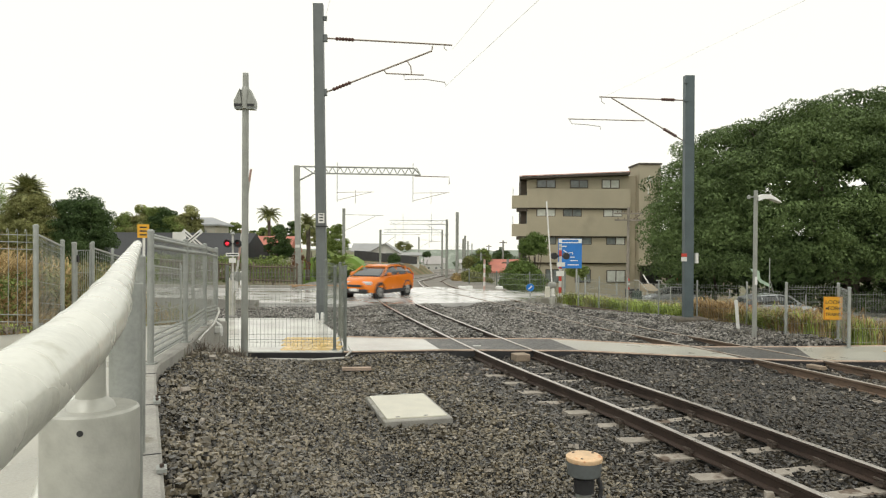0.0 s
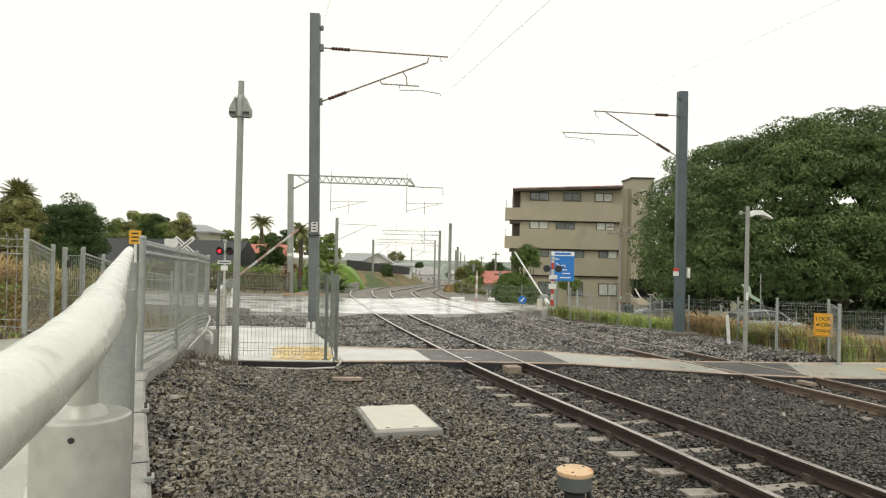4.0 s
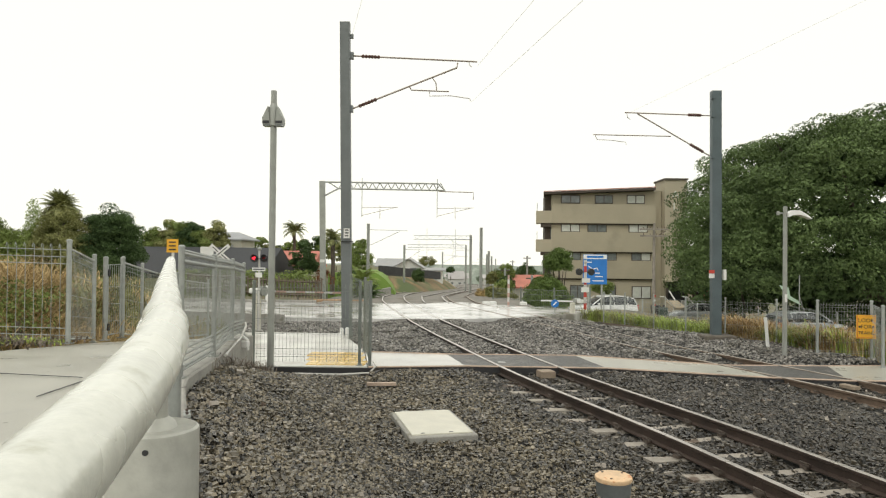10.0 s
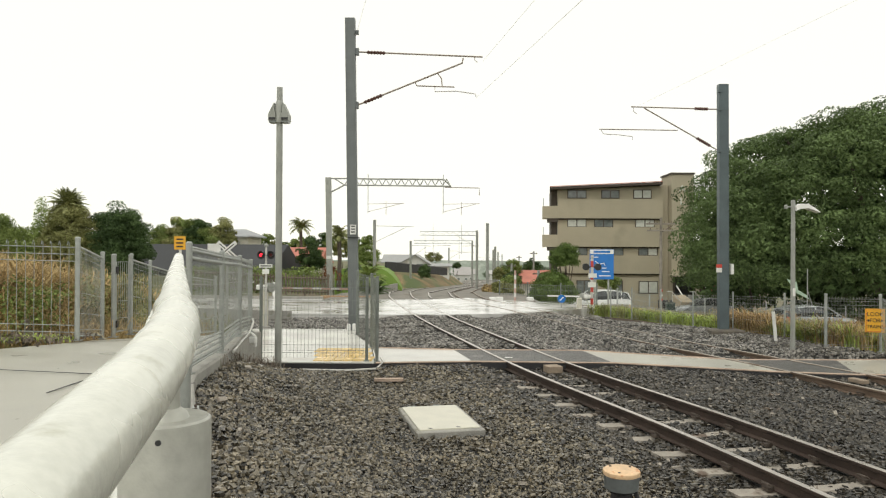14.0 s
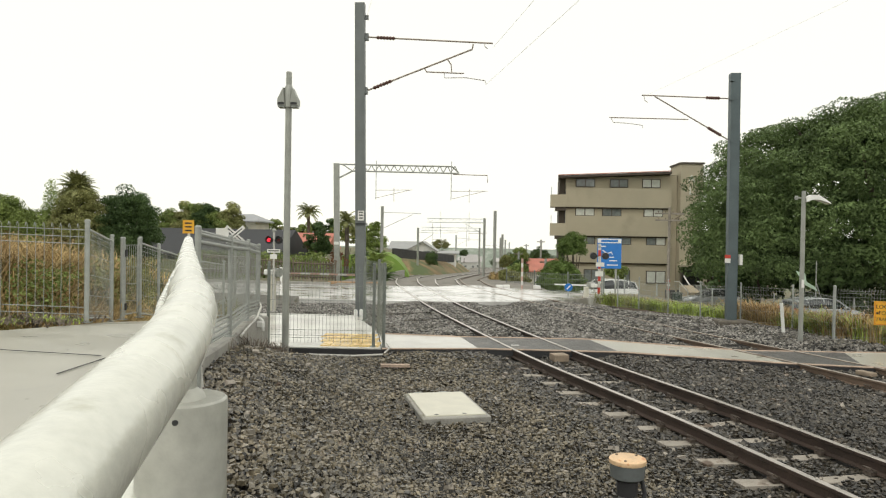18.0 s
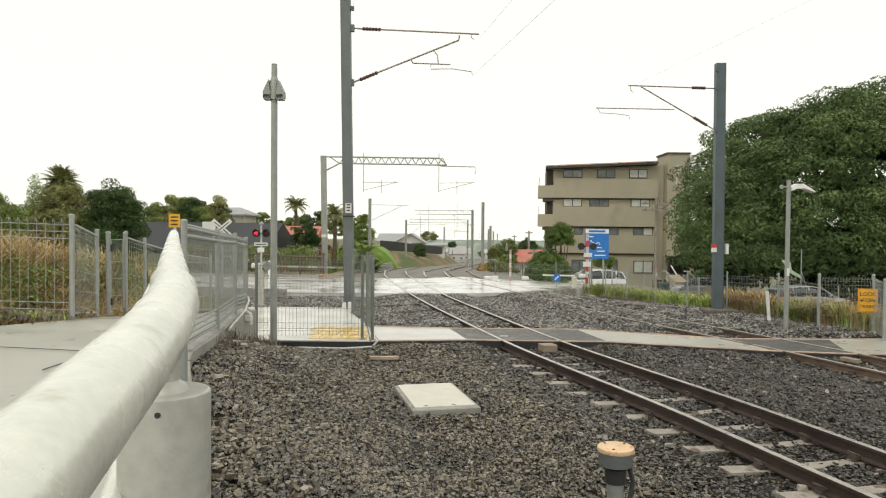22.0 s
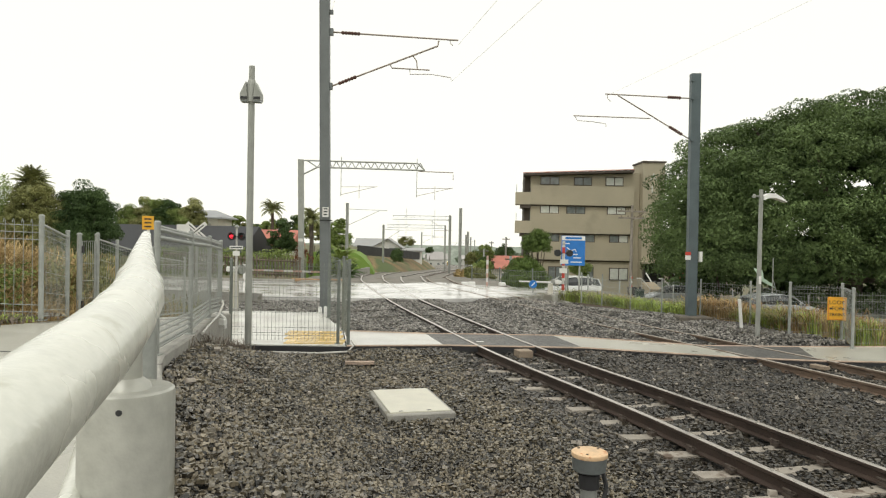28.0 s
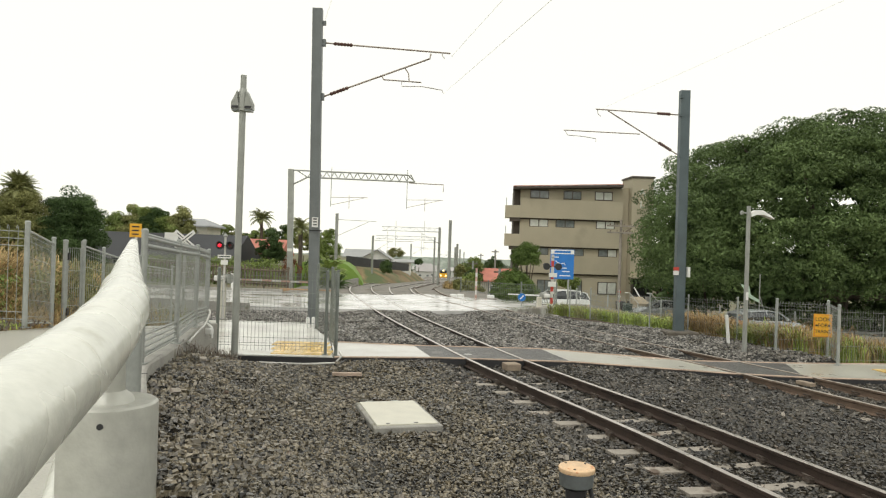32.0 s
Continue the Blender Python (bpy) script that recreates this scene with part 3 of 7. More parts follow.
part("marker_plate", Shape().box((1.05, 14.6, 0.0), (0.16, 0.08, 0.006)), WHITE, crossing, "small white marker plate")
tact = Shape()
for i in range(5):
    for j in range(4):
        tact.lathe([(0.02, 0), (0.014, 0.006)], 6, (9.6 + i * 0.16, 13.1 + j * 0.25, 0.0))
tact.box((10.0, 13.5, -0.004), (1.1, 1.3, 0.012))
part("tactile_paving", tact, TACTILE, crossing, "yellow tactile warning tiles")

slab_poly = [(-4.12, 13.7), (-1.68, 13.76), (-2.05, 16.1), (-3.12, 19.7), (-5.8, 19.7)]
waiting = slab("waiting_slab", slab_poly, 0.0, 0.28, SLAB, "wet pale concrete waiting slab beside the crossing", category="slab")
# Added dark strip in place of the shadow gap under the slab's front.
part("slab_edge_shade", Shape().prism([(-4.14, 13.672), (-1.66, 13.732), (-1.66, 13.757), (-4.14, 13.697)], -0.3, -0.02), PLASTIC, waiting, "dark strip painted as the shade under the slab edge")
for i in range(6):
    for j in range(3):
        x, y = -2.85 + i * 0.2 - 0.12 * j, 13.92 + j * 0.62
        part("tactile_tile", Shape().box((x, y + 0.28, 0.006), (0.185, 0.58, 0.012)), TACTILE, waiting, "worn yellow tactile tile")
pipe = Shape().tube([(-3.1, 13.55, -0.12), (-2.2, 13.56, -0.13), (-1.62, 13.62, -0.1), (-1.5, 13.72, 0.02), (-1.56, 13.78, 0.1)], 0.022, 8)
solid("old_plank", Shape().box((-1.25, 12.35, -0.08), (0.52, 0.1, 0.05), Matrix.Rotation(0.1, 3, "Z")), EDGE, "half-buried reddish plank among the stones", "plank")
kerb_pipe = Shape().tube([(-3.0, 9.15, 0.86), (-3.13, 9.7, 0.845), (-3.4, 10.9, 0.815), (-3.58, 11.7, 0.79), (-3.66, 12.1, 0.84), (-3.66, 12.25, 0.93), (-3.72, 12.4, 0.98), (-3.8, 12.5, 0.93)], 0.02, 8)
solid("conduit", kerb_pipe, PANEL, "pale conduit along the kerb, bent up through the fence", "pipe", smooth=True)
solid("conduit", pipe, PANEL, "thin pale pipe lying along the slab edge", "pipe", smooth=True)

WALL = [(1.5, -6, 0.93), (0.12, -0.5, 0.93), (-0.15, 0.67, 0.93), (-1.18, 3.2, 0.93), (-2.5, 6.45, 0.93), (-2.66, 6.95, 0.915), (-3.02, 8.93, 0.832), (-3.52, 11.24, 0.767), (-3.76, 12.6, 0.69)]
wall_shape = Shape()
sweep(wall_shape, [Vector(p) for p in WALL], [(-0.16, -1.3), (0.0, -1.3), (0.0, 0.02), (-0.02, 0.04), (-0.14, 0.04), (-0.16, 0.02)])
ramp_wall = solid("ramp_wall", wall_shape, KERB, "weathered concrete edge wall along the ramp", "retaining wall", "structure")
for x, y in ((-1.36, 3.62), (-1.98, 5.15), (-2.02, 5.25)):
    part("fixing_plate", Shape().box((x, y, 0.985), (0.05, 0.09, 0.02), Matrix.Rotation(0.38, 3, "Z")), GALV, ramp_wall, "small galvanised fixing plate")
    part("bolt", Shape().lathe([(0.012, 0.99), (0.012, 1.01), (0.006, 1.014)], 6, (x, y, 0)), RUST, ramp_wall)
for k in range(3):
    y = 3.9 + 1.2 * k
    part("joint", Shape().box((-1.2 - 0.4 * (y - 3.2) - 0.08, y, 0.972), (0.17, 0.008, 0.004), Matrix.Rotation(0.38, 3, "Z")), BLACK, ramp_wall)
part_end = Shape().prism([(-4.0, 12.6), (-3.75, 12.605), (-3.88, 13.5), (-4.05, 13.5)], -0.3, [0.72, 0.72, 0.63, 0.63])
solid("ramp_wall_end", part_end, KERB, "concrete end block of the ramp wall", "retaining wall", "structure", bevel=0.02)
path_shape = Shape()
left = [(-7.2, -6, 0.9), (-7.2, -0.5, 0.9), (-7.2, 0.67, 0.9), (-7.2, 4, 0.9), (-6.2, 8.7, 0.9), (-5.55, 9.6, 0.89), (-6.05, 11.5, 0.7), (-6.05, 13.5, 0.5), (-6.3, 16.5, 0.12), (-6.5, 19.7, -0.005)]
right = [(1.4, -6, 0.92), (0.02, -0.5, 0.92), (-0.25, 0.67, 0.92), (-1.28, 3.2, 0.92), (-2.65, 6.5, 0.92), (-3.15, 8.93, 0.835), (-3.65, 11.24, 0.765), (-3.9, 12.6, 0.68), (-4.22, 14.2, 0.22), (-5.7, 19.7, -0.005)]
for a, b, c, d in zip(left, right, right[1:], left[1:]):
    path_shape.add([a, b, c, d, (a[0], a[1], -0.4), (b[0], b[1], -0.4), (c[0], c[1], -0.4), (d[0], d[1], -0.4)], [(0, 1, 2, 3), (1, 5, 6, 2), (3, 7, 4, 0), (4, 7, 6, 5)])
ramp = solid("ramp_path", path_shape, CONCRETE, "smooth wet concrete path sloping down to the crossing", "path", "structure")
part("joint", Shape().box((-5.4, 7.31, 0.926), (3.3, 0.012, 0.006), Matrix.Rotation(-0.178, 3, "Z")), BLACK, ramp, "dark joint in the concrete")
part("joint", Shape().box((-3.66, 6.5, 0.926), (0.012, 0.9, 0.006)), BLACK, ramp, "dark joint in the concrete")

# ---- handrail ----
rail = thing("handrail", "silver-painted steel handrail with thick posts along the ramp", "handrail")
TOP = [(0.008, -0.55, 2.035), (-0.1133, -0.04, 2.064), (-0.1581, 0.15, 2.0753), (-0.1927, 0.3, 2.0845), (-0.2208, 0.42, 2.091), (-0.2485, 0.52, 2.0955), (-0.2735, 0.6, 2.100), (-0.2925, 0.66, 2.1035), (-0.3165, 0.72, 2.105), (-0.3465, 0.8, 2.105), (-0.402, 0.92, 2.104), (-0.472, 1.1, 2.1045), (-0.6367, 1.5, 2.111), (-1.0033, 2.4, 2.123), (-1.7313, 4.2, 2.154)]
BORE = 0.0262
part("top_rail", Shape().tube(TOP, BORE, 32), SILVER, rail, "thick silver-painted pipe with a welded joint", smooth=True)
a, b = Vector(TOP[5]), Vector(TOP[6])
part("weld_ring", Shape().tube([a + (b - a) * 0.30, a + (b - a) * 0.42, a + (b - a) * 0.54, a + (b - a) * 0.66], [0.0262, 0.0268, 0.0268, 0.0262], 32), SILVER, rail, "rough weld seam", smooth=True)
LOW = [(x - 0.045 - 0.03 * min(1, max(0, y)) - 0.03 * smooth((y - 0.9) / 1.2) * (1 - 0.6 * smooth((y - 2.4) / 1.8)), y + 0.02, z - 0.19) for x, y, z in TOP]
part("lower_rail", Shape().tube(LOW, 0.013, 16), SILVER, rail, "thinner lower pipe", smooth=True)


def rail_post(x, y, top, base, r, mat_, label, rail_z, stub=0.0135):
    p = part("post", Shape().lathe([(r, base), (r, top - 0.006), (r * 0.985, top - 0.002), (r * 0.93, top), (r * 0.8, top - 0.001)], 28, (x, y, 0)), mat_, rail, label, smooth=True)
    part("stub", Shape().lathe([(stub * 1.75, top - 0.002), (stub * 1.6, top + 0.004), (stub * 1.05, top + 0.010), (stub, top + 0.03), (stub, rail_z)], 18, (x, y, 0)), mat_, p, "welded stub under the pipe", smooth=True)
    part("hole", Shape().tube([(x + 0.011, y - r * 0.85, top - 0.015), (x + 0.011, y - r * 0.98, top - 0.015)], 0.0030, 10), BLACK, p, "small drain hole")
    part("base_plate", Shape().lathe([(r * 1.8, base - 0.012), (r * 1.8, base + 0.006), (r, base + 0.008)], 24, (x, y, 0)), mat_, p)


rail_post(-0.302, 0.665, 2.015, 0.93, 0.0452, DULL, "thick silver-painted post with a rough cap", 2.09)
rail_post(-0.815, 1.93, 2.062, 0.93, 0.044, GALV, "galvanised tubular post", 2.11)
rail_post(-1.62, 3.95, 2.09, 0.93, 0.038, GALV, "galvanised tubular post", 2.13)

# ---- fences ----
def wires(p0, p1, h, step, lines, r=0.004, loop=False):
    """Welded mesh between two feet: upright wires, and level wires at the given heights."""
    s = Shape()
    a, b = Vector(p0), Vector(p1)
    n = max(2, round((b - a).length / step))
    for i in range(n + 1):
        p = a + (b - a) * (i / n)
        s.tube([p + Vector((0, 0, 0.06)), p + Vector((0, 0, h))], r, 4, False)
    for z in lines:
        s.tube([a + Vector((0, 0, z)), b + Vector((0, 0, z))], r * 1.25, 4, False)
    if loop:
        d = Vector((b - a).normalized().cross(Vector((0, 0, 1)))) * 0.05
        for i in range(n + 1):
            p = a + (b - a) * (i / n) + Vector((0, 0, h))
            s.tube([p, p + d * 0.6 + Vector((0, 0, 0.025)), p + d + Vector((0, 0, -0.03))], r, 4, False)
    return s


def fence_post(parent, p, h, w, material):
    post = part("post", Shape().tube([p, Vector(p) + Vector((0, 0, h))], w, 10), material, parent, "grey steel post", smooth=True)
    part("cap", Shape().lathe([(w * 1.12, h), (w * 1.12, h + 0.02), (w * 0.6, h + 0.035)], 10, p), material, post)
    part("foot_plate", Shape().box((p[0], p[1], p[2] + 0.008), (w * 3.4, w * 3.4, 0.014)), material, post)


def fence(label, feet, h, step=0.07, lines=(0.1, 0.16), material=FENCE, w=0.026, r=0.004, loop=False, frame_rail=False, post_extra=0.06, group=""):
    t = thing("fence", label, "fence", group=group)
    for p in feet:
        fence_post(t, p, h + post_extra, w, material)
    for a, b in zip(feet, feet[1:]):
        part("mesh_panel", wires(a, b, h, step, lines, r, loop), material, t, "welded wire mesh panel")
        if frame_rail:
            for z in (h - 0.02, 0.07):
                part("rail", Shape().tube([Vector(a) + Vector((0, 0, z)), Vector(b) + Vector((0, 0, z))], 0.016, 6), material, t)
    return t


RAMP_FEET = [(-2.715, 6.87, 0.955), (-3.09, 8.93, 0.871), (-3.59, 11.24, 0.806), (-3.82, 12.6, 0.728)]
ramp_fence = fence("galvanised mesh fence with solid posts along the ramp edge", RAMP_FEET, 1.30, 0.05, [0.06, 0.12, 0.18, 0.24, 0.30, 0.5, 0.7, 0.9, 1.05, 1.14, 1.28], GALV, 0.032, 0.0018, frame_rail=True, post_extra=0.0)
for a, b in zip(RAMP_FEET, RAMP_FEET[1:]):
    for z in (0.10, 0.16, 0.22, 0.28):
        part("lower_bar", Shape().tube([Vector(a) + Vector((0, 0, z)), Vector(b) + Vector((0, 0, z))], 0.011, 6), GALV, ramp_fence, "close-set lower bar")
    for z in (1.2, 1.12):
        part("top_bar", Shape().tube([Vector(a) + Vector((0, 0, z + 0.05)), Vector(b) + Vector((0, 0, z + 0.05))], 0.024, 8), GALV, ramp_fence, "flat galvanised top bar")
slab_fence = fence("grey welded mesh fence along the front of the slab", [(-4.0, 13.9, 0.0), (-1.86, 13.95, 0.0)], 1.60, 0.075, [0.16, 0.21, 0.32, 0.62, 0.92, 1.22, 1.48, 1.55], FENCE_DARK, 0.032, 0.0030, loop=True)
fence("short grey mesh fence running back from the slab edge", [(-1.64, 13.85, 0.0), (-2.02, 16.0, 0.0), (-2.7, 18.4, 0.0)], 1.62, 0.1, [0.1, 0.4, 0.8, 1.2, 1.5, 1.56], FENCE_DARK, 0.034, 0.0022, loop=True)
fence("grey mesh fence closing the ramp end", [(-3.92, 12.85, 0.62), (-4.26, 14.0, 0.24)], 1.3, 0.06, [0.1, 0.15, 0.4, 0.7, 1.0, 1.25, 1.3], FENCE, 0.03, 0.0028)
fence("tall grey mesh fence in front of rough dry grass", [(-9.9, 9.55, 0.98), (-7.7, 9.7, 0.95), (-5.48, 9.8, 0.9)], 1.40, 0.125, [0.12, 0.22, 1.14, 1.24, 1.34], FENCE, 0.036, 0.0048, loop=True)
fence("grey mesh fence along the back of the path", [(-5.48, 9.8, 0.9), (-6.0, 11.5, 0.71)], 1.38, 0.08, [0.1, 0.16, 0.4, 0.7, 1.0, 1.22, 1.3], FENCE, 0.034, 0.003, frame_rail=True)
fence("grey mesh fence along the back of the path", [(-5.94, 12.4, 0.68), (-6.0, 13.3, 0.55), (-6.1, 15.3, 0.28), (-6.2, 17.5, 0.1)], 1.38, 0.08, [0.1, 0.16, 0.4, 0.7, 1.0, 1.22, 1.3], FENCE, 0.03, 0.003, frame_rail=True)
gate = thing("gate", "narrow galvanised mesh gate with dark hinges, closed", "gate")
for p in ((-6.01, 11.9, 0.69), (-5.95, 12.4, 0.68)):
    fence_post(gate, p, 1.42, 0.04, GALV)
part("gate_frame", Shape().tube([(-6.0, 11.96, 0.78), (-5.96, 12.34, 0.78), (-5.96, 12.34, 2.0), (-6.0, 11.96, 2.0), (-6.0, 11.96, 0.78)], 0.018, 8), GALV, gate)
part("mesh_panel", wires((-6.0, 11.97, 0.72), (-5.96, 12.33, 0.7), 1.28, 0.06, [0.3, 0.6, 0.9]), FENCE, gate)
for z in (0.92, 1.86):
    part("hinge", Shape().box((-5.98, 11.93, z), (0.06, 0.06, 0.12)), BLACK, gate, "black hinge")

VERGE = [(5.42, 24.9, -0.12), (5.93, 23.93, -0.10), (6.48, 22.4, -0.07), (6.87, 20.5, -0.04), (7.52, 19.2, 0.03), (8.32, 17.9, 0.07), (8.37, 16.03, 0.03)]
fence("low galvanised mesh fence along the grass verge", VERGE, 1.05, 0.075, [0.1, 0.4, 0.7, 0.95, 1.02], FENCE, 0.022, 0.0019)
edging = Shape()
sweep(edging, [Vector((x - 0.06, y - 0.03, z)) for x, y, z in VERGE], [(-0.02, -0.25), (0.02, -0.25), (0.02, 0.05), (-0.02, 0.05)])
solid("edging_board", edging, WOOD, "dark weathered edging board at the foot of the verge fence", "edging")
near_verge = fence("galvanised mesh fence beside the crossing with a yellow sign", [(8.37, 16.0, 0.0), (9.52, 15.87, 0.0), (8.98, 14.57, -0.02)], 1.22, 0.065, [0.1, 0.15, 0.35, 0.6, 0.85, 1.05, 1.14, 1.19], FENCE, 0.032, 0.0022, loop=True)
fence("galvanised mesh fence along the verge beyond the sign", [(9.1, 14.75, -0.02), (10.6, 15.1, -0.05), (12.5, 15.5, -0.1), (15.5, 16.2, -0.1)], 1.2, 0.07, [0.1, 0.4, 0.7, 1.0, 1.14], FENCE, 0.03, 0.0022)
FARF = [(6.6, 33.4, -0.6), (5.2, 35.6, -0.7), (3.6, 36.6, -0.7), (2.2, 37.6, -0.7)]
fence("dark mesh fence beyond the road", FARF, 1.3, 0.12, [0.1, 0.4, 0.7, 1.0, 1.25], FENCE_DARK, 0.035, 0.007)
fence("grey mesh fence behind the verge road", [(7.4, 32.6, -0.8), (9.5, 34.8, -1.2), (13, 37, -1.5), (17, 38.8, -1.8), (22, 40, -2.1), (28, 41, -2.3)], 1.3, 0.1, [0.1, 0.4, 0.7, 1.0, 1.25], FENCE, 0.035, 0.003)
fence("weathered picket fence beyond the road", [(-14, 36.5, 0.2), (-11.5, 36.6, 0.1), (-9.2, 36.6, -0.05), (-6.9, 36.4, -0.1)], 1.05, 0.16, [0.2, 0.9], WOOD, 0.05, 0.035)

# ---- catenary masts ----
def beam_post(parent, base, top, w, d, material, label):
    """A steel H post: two flanges and a web."""
    s = Shape()
    b, t = Vector(base), Vector(top)
    for off, sx, sy in ((-w / 2, 0.016, d), (w / 2, 0.016, d), (0, w, 0.014)):
        o = Vector((off, 0, 0))
        pts = [p + o + Vector((i * sx / 2, j * sy / 2, 0)) for p in (b, t) for i, j in ((-1, -1), (1, -1), (1, 1), (-1, 1))]
        s.add(pts, [(3, 2, 1, 0), (4, 5, 6, 7), (0, 1, 5, 4), (1, 2, 6, 5), (2, 3, 7, 6), (3, 0, 4, 7)])
    s.add([b + Vector((i * w / 2, -d / 2 + 0.006, 0)) for i in (-1, 1)] + [t + Vector((i * w / 2, -d / 2 + 0.006, 0)) for i in (1, -1)], [(0, 1, 2, 3)])
    s.add([b + Vector((i * w / 2, d / 2 - 0.006, 0)) for i in (1, -1)] + [t + Vector((i * w / 2, d / 2 - 0.006, 0)) for i in (-1, 1)], [(0, 1, 2, 3)])
    return part("post", s, material, parent, label)


def tube_part(name, pts, r, material, parent, label="", n=8):
    return part(name, Shape().tube(pts, r, n), material, parent, label, smooth=True)


def insulator(parent, a, b):
    a, b = Vector(a), Vector(b)
    pts, rs = [], []
    for i in range(13):
        pts.append(a + (b - a) * (i / 12))
        rs.append(0.05 if i % 2 else 0.03)
    part("insulator", Shape().tube(pts, rs, 8), INSUL, parent, "ribbed brown insulator")


MAST_SIZE = 1.2  # the mast stands behind the far edge of the crossing slab
MAST_PLACE = Matrix.Translation((0, 0.006, -0.435)) @ Matrix.Scale(MAST_SIZE, 4)
m1 = thing("catenary_mast", "tall dark grey steel catenary mast leaning slightly, with bracket arms", "mast")
beam_post(m1, (-2.575, 17.0, -0.2), (-2.72, 17.0, 7.96), 0.22, 0.2, MAST, "dark grey H-section post")
part("foundation", Shape().lathe([(0.36, -0.3), (0.36, -0.08), (0.33, -0.05)], 16, (-2.585, 17.0, 0)), KERB, m1, "round concrete foot")
Y1 = 17.0
tube_part("top_arm", [(-2.54, Y1, 7.14), (0.55, Y1, 7.01)], 0.02, ARM, m1, "rust-flecked top tube")
insulator(m1, (-2.3, Y1, 7.13), (-1.85, Y1, 7.11))
tube_part("diagonal_arm", [(-2.54, Y1, 5.82), (0.05, Y1, 6.86), (0.07, Y1, 6.98)], 0.021, ARM, m1, "diagonal tube")
insulator(m1, (-2.36, Y1, 5.89), (-1.92, Y1, 6.07))
tube_part("registration_arm", [(-1.11, Y1, 6.38), (-1.06, Y1, 6.30), (-0.14, Y1, 6.27)], 0.016, ARM, m1)
tube_part("strut", [(-0.56, Y1, 6.62), (-0.46, Y1, 6.48), (-0.44, Y1, 6.28)], 0.014, ARM, m1)
tube_part("steady_arm", [(-0.62, Y1, 6.27), (-0.62, Y1, 6.16), (-0.1, Y1, 6.17), (0.38, Y1, 6.10), (0.39, Y1, 6.04)], 0.013, WIRE, m1)
tube_part("hook", [(0.35, Y1, 7.01), (0.36, Y1, 6.93), (0.42, Y1, 6.88)], 0.012, WIRE, m1)
part("top_clamp", Shape().box((-2.56, Y1, 7.62), (0.10, 0.08, 0.1)), MAST, m1)
for z, x in ((7.14, -2.55), (5.82, -2.55)):
    part("bracket", Shape().box((x, Y1, z), (0.1, 0.12, 0.16)), MAST, m1)
part("number_plate", Shape().box((-2.60, 16.87, 2.75), (0.15, 0.008, 0.24)), WHITE, m1, "white plate with dark bars")
for k in range(3):
    part("plate_bar", Shape().box((-2.60, 16.864, 2.69 + 0.07 * k), (0.09, 0.004, 0.03)), BLACK, m1)
part("band", Shape().box((-2.60, 17.0, 2.55), (0.26, 0.265, 0.03)), BLACK, m1, "dark band")
m1.matrix_basis = MAST_PLACE

m2 = thing("catenary_mast", "blue-grey steel catenary mast with bracket arms beside the verge", "mast")
beam_post(m2, (7.145, 18.9, -0.15), (7.11, 18.9, 6.79), 0.235, 0.2, MAST_BLUE, "blue-grey H-section post")
part("foundation", Shape().box((7.15, 18.8, 0.07), (0.85, 0.65, 0.22)), KERB_DARK, m2, "concrete footing", bevel=0.03)
Y2 = 18.9
tube_part("top_arm", [(7.0, Y2, 6.12), (4.65, Y2, 6.19)], 0.017, ARM, m2)
insulator(m2, (6.72, Y2, 6.13), (6.36, Y2, 6.14))
tube_part("diagonal_arm", [(7.0, Y2, 5.0), (4.99, Y2, 6.16)], 0.018, ARM, m2)
insulator(m2, (6.78, Y2, 5.13), (6.42, Y2, 5.34))
tube_part("lower_arm", [(5.9, Y2, 5.55), (3.79, Y2, 5.58)], 0.014, ARM, m2)
tube_part("steady_arm", [(3.84, Y2, 5.56), (3.9, Y2, 5.45), (4.3, Y2, 5.43), (4.68, Y2, 5.38), (4.69, Y2, 5.3)], 0.011, WIRE, m2)
tube_part("hook", [(4.7, Y2, 6.18), (4.72, Y2, 6.06), (4.8, Y2, 6.0)], 0.011, WIRE, m2)
part("warning_plate", Shape().box((6.97, 18.74, 1.77), (0.15, 0.008, 0.12)), WHITE, m2, "white warning plate")
part("warning_plate", Shape().box((6.97, 18.735, 1.88), (0.15, 0.008, 0.09)), RED, m2, "red warning plate")
part("side_box", Shape().box((7.33, 18.8, 1.8), (0.07, 0.12, 0.28)), WHITE, m2, "small white box")
for z in (6.62, 6.12, 5.0):
    part("clamp", Shape().box((6.99, 18.8, z), (0.08, 0.12, 0.12)), MAST_BLUE, m2)

wire_t = thing("overhead_wires", "thin overhead contact and carrier wires above the tracks", "overhead wires")
tube_part("carrier_wire", [MAST_PLACE @ Vector((0.55, 17.0, 6.9)), (2.4, 9, 7.2), (4.6, 1, 7.2), (6, -8, 7.3)], 0.0035, WIRE, wire_t, n=5)
tube_part("contact_wire", [MAST_PLACE @ Vector((0.39, 17.0, 6.0)), (2.1, 9, 5.97), (4.6, 1, 5.95), (6, -8, 5.95)], 0.0035, WIRE, wire_t, n=5)
tube_part("carrier_wire", [(4.7, 18.9, 6.15), (7.4, 9, 6.6), (9.8, 0, 6.9)], 0.002, WIRE, wire_t, n=5)
tube_part("earth_wire", [MAST_PLACE @ Vector((-2.55, 17.0, 7.64)), (0.2, 6, 8.2), (2.5, -6, 8.4)], 0.003, WIRE, wire_t, n=5)

# gantry beyond the road
g1 = thing("signal_gantry", "grey steel portal gantry carrying wire supports beyond the road", "gantry")
beam_post(g1, (-7.85, 42, -0.6), (-7.99, 42, 6.75), 0.3, 0.3, LAMPPOST, "grey steel post")
